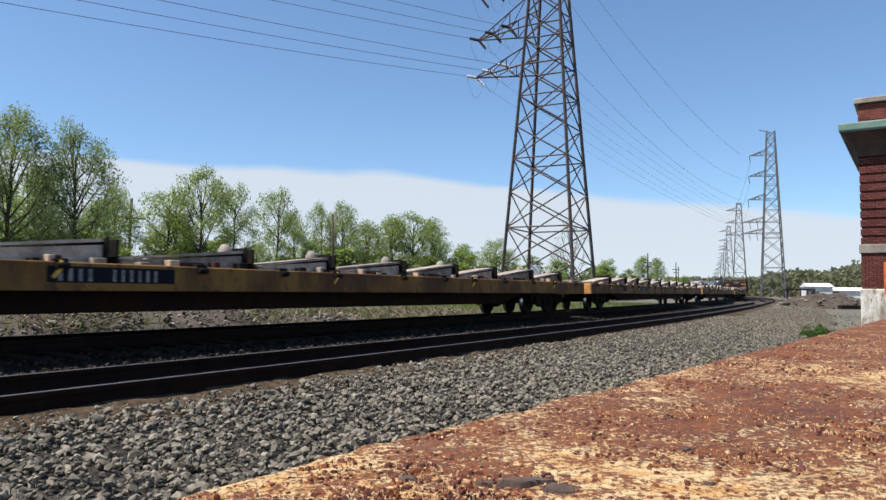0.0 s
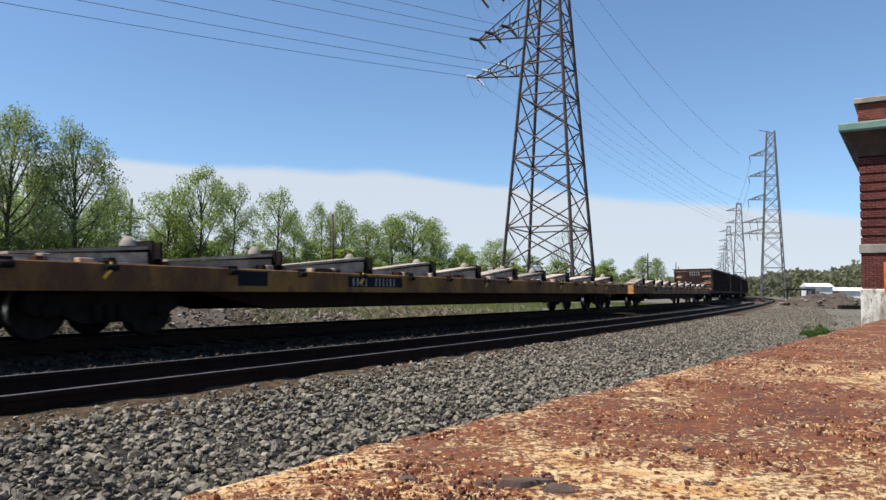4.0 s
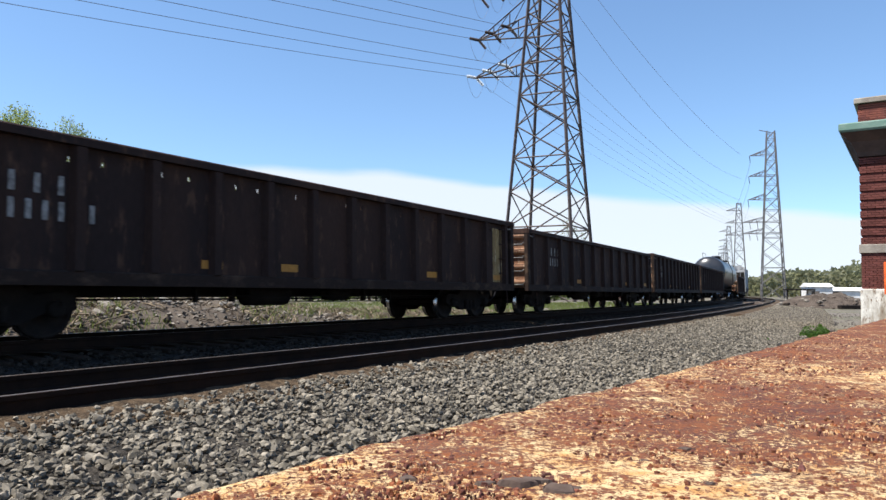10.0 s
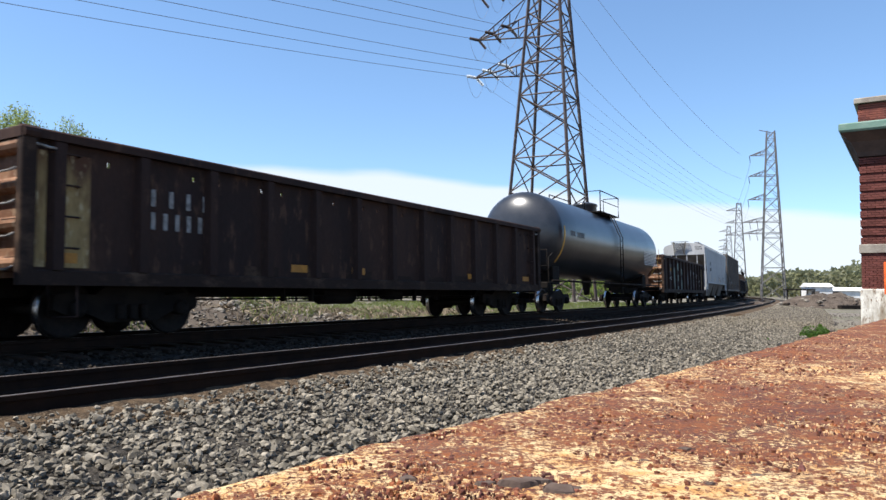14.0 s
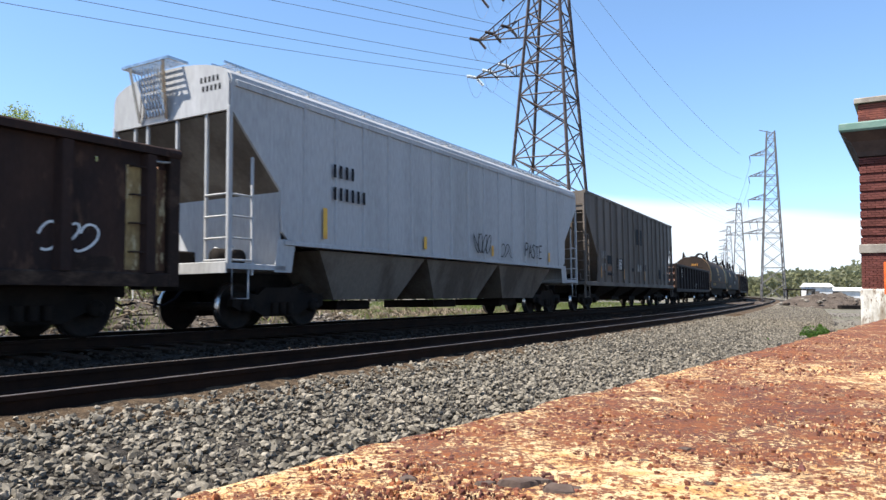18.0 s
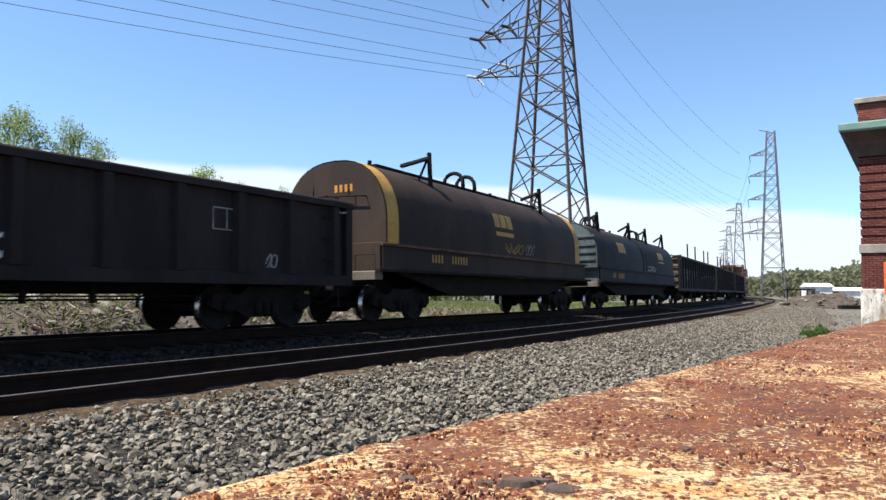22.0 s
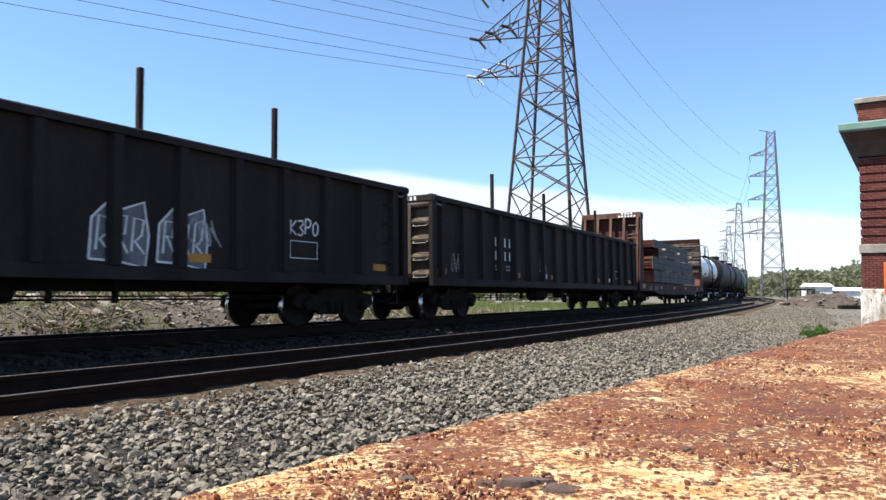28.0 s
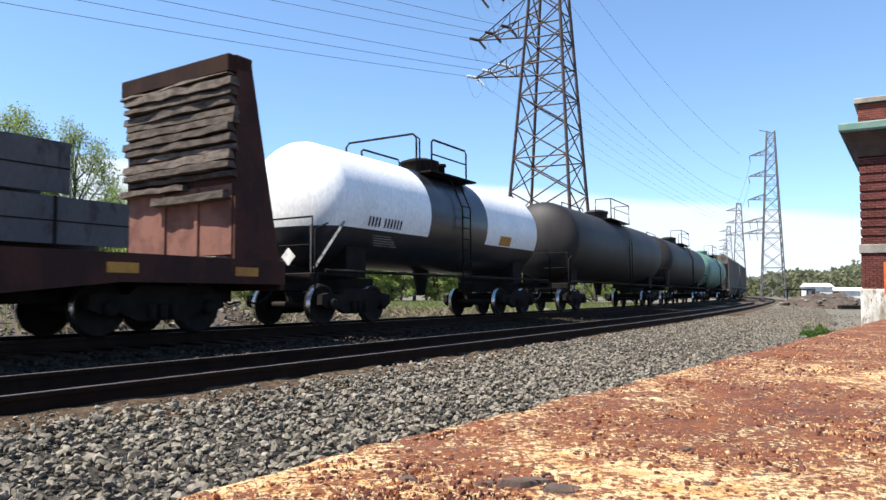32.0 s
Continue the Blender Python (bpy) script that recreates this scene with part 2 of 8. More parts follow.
LINING = material("weathered brown bulkhead planks", (0.124, 0.0992, 0.0806), (0.062, 0.0477, 0.0384), 0.9, 0.0, 4.0, 0.5, 0.6, 30, 3.0, rand=0.35)
TAN = material("fresh tan timber", (0.55, 0.4, 0.27), (0.42, 0.29, 0.19), 0.85, 0.0, 4.0, 0.5, 0.3, 40)
PLANK = material("splintered grey plank", (0.36, 0.3, 0.25), (0.2, 0.155, 0.13), 0.9, 0.0, 4.0, 0.5, 0.6, 30, 3.0, rand=0.3)
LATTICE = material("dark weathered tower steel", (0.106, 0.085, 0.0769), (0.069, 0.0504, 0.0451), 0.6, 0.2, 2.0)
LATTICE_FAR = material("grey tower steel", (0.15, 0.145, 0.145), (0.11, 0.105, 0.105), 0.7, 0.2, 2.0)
WIRE = material("dull aluminium wire", (0.28, 0.3, 0.34), None, 0.6, 0.3, 2.0, 0.5, 0.0)
GLASSY = material("pale glazed insulator", (0.6, 0.66, 0.72), None, 0.2, 0.0, 5.0, 0.5, 0.0)
INSUL = material("dark glazed insulator", (0.04, 0.03, 0.03), None, 0.6, 0.0, 5.0, 0.5, 0.0)
BRICK = material("red brick", (0.178, 0.0606, 0.0442), (0.121, 0.0428, 0.0357), 0.9, 0.0, 4.0, 0.5, 0.4, 50, rand=0.22)
MORTAR = material("dark mortar", (0.16, 0.11, 0.095), None, 0.95, 0.0, 5.0)
LIME = material("stained limestone", (0.313, 0.282, 0.238), (0.225, 0.194, 0.163), 0.9, 0.0, 2.5)
# dark brown stands in for the shade below the cornice
SOFFIT = material("brown soffit with painted shade", (0.09, 0.06, 0.048), (0.06, 0.042, 0.035), 0.8, 0.0, 2.0)
PEELED = material("peeling white paint on stone", (0.66, 0.63, 0.56), (0.3, 0.25, 0.19), 0.9, 0.0, 3.0, 0.42, 0.4, 40, 0.35, (0.2, 0.14, 0.1))
COPPER = material("green copper", (0.137, 0.225, 0.182), (0.188, 0.263, 0.219), 0.7, 0.0, 2.5)
BARK = material("dark bark", (0.09, 0.07, 0.055), (0.06, 0.045, 0.035), 0.95, 0.0, 4.0)
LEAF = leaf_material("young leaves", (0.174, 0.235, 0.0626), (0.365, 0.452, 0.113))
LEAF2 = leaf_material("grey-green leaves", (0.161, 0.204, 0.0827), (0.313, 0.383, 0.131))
# greyer than the near leaves: distance haze is put into the colour
LEAF_FAR = leaf_material("distant leaves with painted haze", (0.17, 0.175, 0.1), (0.24, 0.245, 0.13))
GRASS = leaf_material("spring grass", (0.151, 0.182, 0.0532), (0.213, 0.251, 0.0689))
ORANGE = material("orange plastic", (0.85, 0.14, 0.03), None, 0.5, 0.0, 5.0)
SHED = material("white sheet metal", (0.7, 0.69, 0.67), (0.58, 0.57, 0.55), 0.7, 0.0, 1.0)
DIRT = material("brown spoil", (0.108, 0.087, 0.0679), (0.0659, 0.0526, 0.0423), 0.95, 0.0, 0.6, 0.5, 0.8, 8, depth=0.05)
MOUND = material("dark earth and rubble", (0.094, 0.074, 0.0589), (0.0532, 0.0413, 0.0332), 0.95, 0.0, 1.4, 0.5, 1.0, 8, third=(0.151, 0.125, 0.1), depth=0.08)
RUBBLE = material("mixed broken stone", (0.201, 0.18, 0.15), (0.1, 0.0848, 0.0703), 0.9, 0.0, 4.0, 0.5, 0.5, 40, island=0.6)
BRUSHWOOD = material("dry dead stalks", (0.213, 0.17, 0.116), (0.144, 0.111, 0.0747), 0.9, 0.0, 2.0, 0.5, 0.0, island=0.4)
MINT = material("sprayed pale green paint", (0.175, 0.231, 0.189), (0.07, 0.0875, 0.0735), 0.6, 0.0, 1.6, 0.45, 0.05, 30, 1.0, sharp=0.3)
WEED = leaf_material("fresh weed leaves", (0.0689, 0.137, 0.0251), (0.125, 0.225, 0.0376))
TIEDIRT = material("brown dirt and cinders between ties", (0.1, 0.067, 0.04), (0.042, 0.029, 0.019), 0.95, 0.0, 9.0, 0.5, 0.9, 60, third=(0.17, 0.128, 0.085), depth=0.02)
SCAB = material("purple-brown rust scab", (0.1, 0.042, 0.036), (0.2, 0.068, 0.03), 0.9, 0.0, 20.0, 0.5, 0.6, 200, island=0.6)
CHIP = material("flake of cream paint", (0.66, 0.45, 0.25), (0.42, 0.19, 0.075), 0.85, 0.0, 20.0, 0.5, 0.4, 200, island=0.35)
# paler than the bulkhead's own red-brown
LINER = material("pale pink-brown steel", (0.2, 0.095, 0.07), (0.13, 0.06, 0.047), 0.8, 0.0, 2.0, 0.5, 0.25)
AMBER = material("dulled amber reflector", (0.46, 0.21, 0.035), (0.34, 0.15, 0.03), 0.6, 0.0, 3.0, 0.4, 0.1)
PEEL = material("peeling ochre paint over rust", (0.3, 0.213, 0.0938), (0.0875, 0.045, 0.0275), 0.8, 0.0, 1.6, 0.5, 0.4, 25, 0.35, (0.45, 0.362, 0.213))
SILL = material("scraped rusty sill", (0.027, 0.0175, 0.014), (0.1, 0.064, 0.042), 0.8, 0.0, 1.3, 0.3, 0.3, 25, 1.6, (0.04, 0.025, 0.018))
WORN = material("worn hood paint", (0.14, 0.107, 0.095), (0.05, 0.039, 0.038), 0.8, 0.0, 3.0, 0.5, 0.3, 25, 1.0, (0.22, 0.17, 0.145), sharp=0.3)
RUSTWORN = material("rust on worn paint", (0.085, 0.042, 0.034), (0.04, 0.026, 0.024), 0.85, 0.0, 4.0, 0.5, 0.3, 25, 1.0, (0.2, 0.12, 0.09), sharp=0.3)
DUSTSPRAY = material("old grey sprayed paint", (0.2, 0.2, 0.205), (0.075, 0.072, 0.072), 0.7, 0.0, 2.2, 0.5, 0.05, 30, 0.5, sharp=0.35)
# much darker than the other red-brown steel
DARK_BROWN = material("very dark red-brown steel", (0.032, 0.015, 0.01), (0.02, 0.0105, 0.0085), 0.85, 0.0, 1.5, 0.5, 0.25, 25, 0.5)
BEAM_END = material("rusty beam ends", (0.2, 0.075, 0.045), (0.1, 0.045, 0.034), 0.85, 0.0, 5.0)
SLATE = material("dark flake", (0.107, 0.0779, 0.0615), (0.0656, 0.0451, 0.0369), 0.9, 0.0, 8.0, 0.5, 0.5)


# ---- mesh helpers ----
class Mesh:
    """Collects faces for one mesh."""

    def __init__(self):
        self.v, self.f, self.s = [], [], []

    def add(self, verts, faces, smooth=False):
        o = len(self.v)
        self.v += [tuple(p) for p in verts]
        self.f += [tuple(i + o for i in f) for f in faces]
        self.s += [smooth] * len(faces)
        return self

    def box(self, x0, x1, y0, y1, z0, z1, c=0.0):
        if not c:
            p = [(x, y, z) for x in (x0, x1) for y in (y0, y1) for z in (z0, z1)]
            return self.add(p, [(0, 1, 3, 2), (4, 6, 7, 5), (0, 4, 5, 1), (2, 3, 7, 6), (0, 2, 6, 4), (1, 5, 7, 3)])
        # bevelled along the vertical and top edges
        ring = [(x0 + c, y0), (x1 - c, y0), (x1, y0 + c), (x1, y1 - c), (x1 - c, y1), (x0 + c, y1), (x0, y1 - c), (x0, y0 + c)]
        top = [(min(max(x, x0 + c), x1 - c), min(max(y, y0 + c), y1 - c)) for x, y in ring]
        p = [(x, y, z0) for x, y in ring] + [(x, y, z1 - c) for x, y in ring] + [(x, y, z1) for x, y in top]
        f = [tuple(range(7, -1, -1))]
        for k in (0, 8):
            f += [(k + i, k + (i + 1) % 8, k + 8 + (i + 1) % 8, k + 8 + i) for i in range(8)]
        f.append((16, 17, 18, 19, 20, 21, 22, 23))
        return self.add(p, f)

    def prism(self, prof, a0, a1, axis=0):
        """A closed outline, swept along an axis."""
        n = len(prof)

        def at(a, p):
            q = list(p)
            q.insert(axis, a)
            return q
        v = [at(a0, p) for p in prof] + [at(a1, p) for p in prof]
        f = [tuple(range(n)), tuple(range(2 * n - 1, n - 1, -1))]
        f += [(i, n + i, n + (i + 1) % n, (i + 1) % n) for i in range(n)]
        return self.add(v, f)

    def tube(self, pts, radii, n=8, caps=True):
        pts = [Vector(p) for p in pts]
        if isinstance(radii, (int, float)):
            radii = [radii] * len(pts)
        v, f = [], []
        for i, p in enumerate(pts):
            d = (pts[min(i + 1, len(pts) - 1)] - pts[max(i - 1, 0)]).normalized()
            a = d.cross(Vector((0, 0, 1)) if abs(d.z) < 0.9 else Vector((1, 0, 0))).normalized()
            b = d.cross(a)
            for k in range(n):
                w = 2 * math.pi * k / n
                v.append(p + (a * math.cos(w) + b * math.sin(w)) * radii[i])
        for i in range(len(pts) - 1):
            f += [(i * n + k, i * n + (k + 1) % n, (i + 1) * n + (k + 1) % n, (i + 1) * n + k) for k in range(n)]
        self.add(v, f, n > 5)
        if caps:
            o = len(self.v) - len(v)
            self.f += [tuple(range(o + n - 1, o - 1, -1)), tuple(range(o + len(v) - n, o + len(v)))]
            self.s += [False, False]
        return self

    def bar(self, p, q, w):
        return self.tube([p, q], w * 0.7071, 4)

    def lathe(self, prof, axis, n=24, centre=(0, 0, 0)):
        """Rings (a, r) about an axis (0 x, 1 y, 2 z) through centre."""
        v, f = [], []
        for a, r in prof:
            for k in range(n):
                w = 2 * math.pi * k / n
                q = [r * math.cos(w), r * math.sin(w)]
                q.insert(axis, a)
                v.append(tuple(q[i] + centre[i] for i in range(3)))
        for i in range(len(prof) - 1):
            f += [(i * n + k, i * n + (k + 1) % n, (i + 1) * n + (k + 1) % n, (i + 1) * n + k) for k in range(n)]
        return self.add(v, f, True)

    def data(self, name, mat):
        me = bpy.data.meshes.new(name)
        me.from_pydata(self.v, [], self.f)
        me.polygons.foreach_set("use_smooth", self.s)
        if mat:
            me.materials.append(mat)
        bm = bmesh.new()
        bm.from_mesh(me)
        bmesh.ops.recalc_face_normals(bm, faces=bm.faces)
        bm.to_mesh(me)
        bm.free()
        return me


def part(name, mesh, mat, parent, label="", m=None):
    data = mesh.data(name, mat) if isinstance(mesh, Mesh) else mesh
    ob = new(name, data)
    ob.parent = parent
    if m is not None:
        ob.matrix_basis = m
    return tagged(ob, label)


def thing(name, label, category, group="", kind="", m=None, mesh=None, mat=None):
    ob = new(name, mesh.data(name, mat) if mesh else None)
    if m is not None:
        ob.matrix_basis = m
    return tagged(ob, label, category, group, kind)


def arrays(name, verts, faces, mat):
    me = bpy.data.meshes.new(name)
    me.from_pydata(verts.tolist() if hasattr(verts, "tolist") else verts, [], faces.tolist() if hasattr(faces, "tolist") else faces)
    me.materials.append(mat)
    return me


# ---- the line: a curve to the left, both tracks parallel ----
KNOT_S = (-60, 0, 30, 60, 90, 130, 180, 320)
KNOT_K = (-0.00221, -0.00221, -0.0019, -0.00053, -0.00064, -0.00187, -0.00187, -0.00187)
HEAD, NEAR_D, TRACK_GAP = 0.5663, 6.34, 4.5375
LS = np.arange(-460.0, 561.0, 1.0)
_k = np.interp(LS, KNOT_S, KNOT_K)
_th = np.concatenate([[0], np.cumsum((_k[1:] + _k[:-1]) / 2)])
_i0 = 460
LTH = _th - _th[_i0] + HEAD
LX = np.concatenate([[0], np.cumsum((np.sin(LTH)[1:] + np.sin(LTH)[:-1]) / 2)])
LY = np.concatenate([[0], np.cumsum((np.cos(LTH)[1:] + np.cos(LTH)[:-1]) / 2)])
LX = LX - LX[_i0] - NEAR_D * math.cos(HEAD)
LY = LY - LY[_i0] + NEAR_D * math.sin(HEAD)


def line(s, u):
    """The plan point at s along the near track and u metres from its middle towards the platform, and the heading."""
    x, y, th = np.interp(s, LS, LX), np.interp(s, LS, LY), np.interp(s, LS, LTH)
    return x + u * np.cos(th), y - u * np.sin(th), th


def gone(t):
    """How far the train has come since 16 s."""
    return 12.4634 * (t - 16) - 0.5 * 0.0535 * (t - 16) ** 2


CAR_Z, CAR_LEAN = 0.055, 1.27


def car_pose(s):
    x, y, th = line(s, -TRACK_GAP)
    return pose(float(x), float(y), CAR_Z, CAR_LEAN, 0, math.degrees(math.atan2(-math.cos(th), -math.sin(th))))


# ---- ground, ballast and track ----
def ground_sheet():
    # one sheet to the horizon, finer near the line, gently uneven
    xs = np.unique(np.concatenate([-np.geomspace(40, 3500, 18)[::-1], np.arange(-36, 61, 3.0), np.geomspace(64, 3500, 18)]))
    ys = np.unique(np.concatenate([-np.geomspace(40, 3500, 14)[::-1], np.arange(-36, 121, 3.0), np.geomspace(124, 3500, 18)]))
    m = Mesh()
    v = [(x, y, -0.46 + (0.05 * noise.noise((x * 0.15, y * 0.15, 0)) if abs(x) < 120 and abs(y) < 160 else 0)) for y in ys for x in xs]
    n = len(xs)
    f = [(j * n + i, j * n + i + 1, (j + 1) * n + i + 1, (j + 1) * n + i) for j in range(len(ys) - 1) for i in range(n - 1)]
    m.add(v, f, True)
    thing("ground", "grey-brown gravel ground with thin spring grass", "ground", kind="structure", mesh=m, mat=GROUND)


def ballast_bed():
    prof = ((-TRACK_GAP - 4.2, -0.5), (-TRACK_GAP - 2.0, -0.22), (-TRACK_GAP, -0.2), (-TRACK_GAP / 2, -0.24), (0, -0.21), (1.5, -0.23),
            (2.2, -0.27), (3.4, -0.34), (4.8, -0.4), (5.6, -0.52))
    ss = np.arange(-80.0, 420.0, 2.0)
    v, f = [], []
    for s in ss:
        for u, z in prof:
            x, y, _ = line(s, u)
            v.append((x, y, z + (0.015 * noise.noise((x, y, 0.0)) if z > -0.45 else 0)))
    n = len(prof)
    for i in range(len(ss) - 1):
        f += [(i * n + k, i * n + k + 1, (i + 1) * n + k + 1, (i + 1) * n + k) for k in range(n - 1)]
    m = Mesh().add(v, f, True)
    thing("ballast_bed", "grey crushed-stone ballast bed under both tracks", "ballast", kind="structure", mesh=m, mat=BED)


def rails():
    """Each rail: a web-and-foot body with a polished head."""
    body = ((-0.075, -0.175), (0.075, -0.175), (0.075, -0.162), (0.012, -0.14), (0.012, -0.05), (0.036, -0.042), (0.037, -0.004), (-0.037, -0.004),
            (-0.036, -0.042), (-0.012, -0.05), (-0.012, -0.14), (-0.075, -0.162))
    ss = np.concatenate([np.arange(-80, 120, 1.0), np.arange(120, 401, 2.0)])
    for trk, u0, z0 in (("near", 0.0, 0.0), ("far", -TRACK_GAP, 0.0713)):
        track = thing("railway_track", "standard-gauge track of brown steel rails on timber ties", "railway track", "parallel tracks", "structure")
        for u, z in ((0.7525, z0), (-0.7525, z0 - 0.0334)):
            v, f = [], []
            n = len(body)
            for s in ss:
                for a, b in body:
                    x, y, _ = line(s, u0 + u + a)
                    v.append((x, y, z + b))
            for i in range(len(ss) - 1):
                f += [(i * n + k, i * n + (k + 1) % n, (i + 1) * n + (k + 1) % n, (i + 1) * n + k) for k in range(n)]
            rail = part("rail", Mesh().add(v, f), RAILSIDE, track, "rusty brown steel rail")
            v, f = [], []
            for s in ss:
                for a, b in ((-0.018, -0.002), (-0.011, 0.0), (0.011, 0.0), (0.018, -0.002)):
                    x, y, _ = line(s, u0 + u + a)
                    v.append((x, y, z + b))
            for i in range(len(ss) - 1):
                f += [(i * 4 + k, i * 4 + k + 1, (i + 1) * 4 + k + 1, (i + 1) * 4 + k) for k in range(3)]
            part("rail_head", Mesh().add(v, f), RAILTOP, rail, "bright polished running surface")
        tie = Mesh().box(-0.115, 0.115, -1.29, 1.29, -0.36, -0.178, 0.012).data("tie", TIE_DARK)
        plate = Mesh().box(-0.1, 0.1, -0.17, 0.17, -0.182, -0.166).data("tie_plate", RAILSIDE)
        rng = random.Random(5 if u0 else 4)
        rest = Mesh()
        for k in range(-40, 560):
            s = k * 0.53 + rng.uniform(-0.03, 0.03)
            x, y, th = line(s, u0 + rng.uniform(-0.04, 0.04))
            z = z0 - 0.0167 + rng.uniform(-0.008, 0.004) - (0 if u0 else 0.028)
            if -20 <= k < (120 if u0 else 150):
                t = part("tie", tie, None, track, m=pose(float(x), float(y), z, 1.27, 0, 90 - math.degrees(float(th)) + rng.uniform(-1, 1)))
                if not u0 and k < 70:
                    for yy in (0.7525, -0.7525):
                        part("tie_plate", plate, None, t, m=pose(0, yy, 0))
            else:
                q = pose(float(x), float(y), z, 1.27, 0, 90 - math.degrees(float(th)))
                b = Mesh().box(-0.115, 0.115, -1.29, 1.29, -0.36, -0.178)
                rest.add([q @ Vector(p) for p in b.v], b.f)
        tagged(part("distant_ties", rest, TIE_DARK, track, "weathered ties further along"), kind="stuff")


def ico():
    g = (1 + 5 ** 0.5) / 2
    v = np.array([(-1, g, 0), (1, g, 0), (-1, -g, 0), (1, -g, 0), (0, -1, g), (0, 1, g), (0, -1, -g), (0, 1, -g), (g, 0, -1), (g, 0, 1), (-g, 0, -1), (-g, 0, 1)])
    f = np.array([(0, 11, 5), (0, 5, 1), (0, 1, 7), (0, 7, 10), (0, 10, 11), (1, 5, 9), (5, 11, 4), (11, 10, 2), (10, 7, 6), (7, 1, 8),
                  (3, 9, 4), (3, 4, 2), (3, 2, 6), (3, 6, 8), (3, 8, 9), (4, 9, 5), (2, 4, 11), (6, 2, 10), (8, 6, 7), (9, 8, 1)])
    return v / np.linalg.norm(v[0]), f


def stones(name, centres, sizes, mat, label, category, seed, flat=0.7, chipped=False):
    """Many angular stones in one mesh."""
    rng = np.random.default_rng(seed)
    n = len(centres)
    if chipped:
        # a broken lump: a faceted ball pressed towards a block, its corners knocked about
        bv, bf = ico()
        v = np.sign(bv) * np.abs(bv) ** 0.42
        v = v[None] * (1 + rng.uniform(-0.42, 0.2, (n, 12, 1))) + rng.uniform(-0.1, 0.1, (n, 12, 3))
        v = v * rng.uniform(0.45, 1.25, (n, 1, 3))
    else:
        bv = np.array([(x, y, z) for x in (-1, 1) for y in (-1, 1) for z in (-1, 1)]) * 0.62
        bf = np.array([(0, 1, 3, 2), (4, 6, 7, 5), (0, 4, 5, 1), (2, 3, 7, 6), (0, 2, 6, 4), (1, 5, 7, 3)])
        v = bv[None] * (1 + rng.uniform(-0.4, 0.22, (n, 8, 3)))
        v = v * rng.uniform(0.72, 1.3, (n, 1, 3))
    q = rng.normal(size=(n, 4))
    q /= np.linalg.norm(q, axis=1)[:, None]
    w, x, y, z = q.T
    R = np.stack([1 - 2 * (y * y + z * z), 2 * (x * y - z * w), 2 * (x * z + y * w), 2 * (x * y + z * w), 1 - 2 * (x * x + z * z), 2 * (y * z - x * w),
                  2 * (x * z - y * w), 2 * (y * z + x * w), 1 - 2 * (x * x + y * y)], 1).reshape(n, 3, 3)
    v = np.einsum("nij,nkj->nki", R, v) * sizes[:, None, None] * np.array([1, 1, flat]) + centres[:, None, :]
    f = (bf[None] + len(bv) * np.arange(n)[:, None, None]).reshape(-1, bf.shape[1])
    return tagged(new(name, arrays(name, v.reshape(-1, 3), f, mat)), label, category, kind="stuff")


def bed_z(u):
    return np.interp(u, (-TRACK_GAP - 4.2, -TRACK_GAP - 2.0, -TRACK_GAP, -TRACK_GAP / 2, 0, 1.5, 2.2, 3.4, 4.8, 5.6),
                     (-0.5, -0.22, -0.2, -0.24, -0.21, -0.23, -0.27, -0.34, -0.4, -0.52))


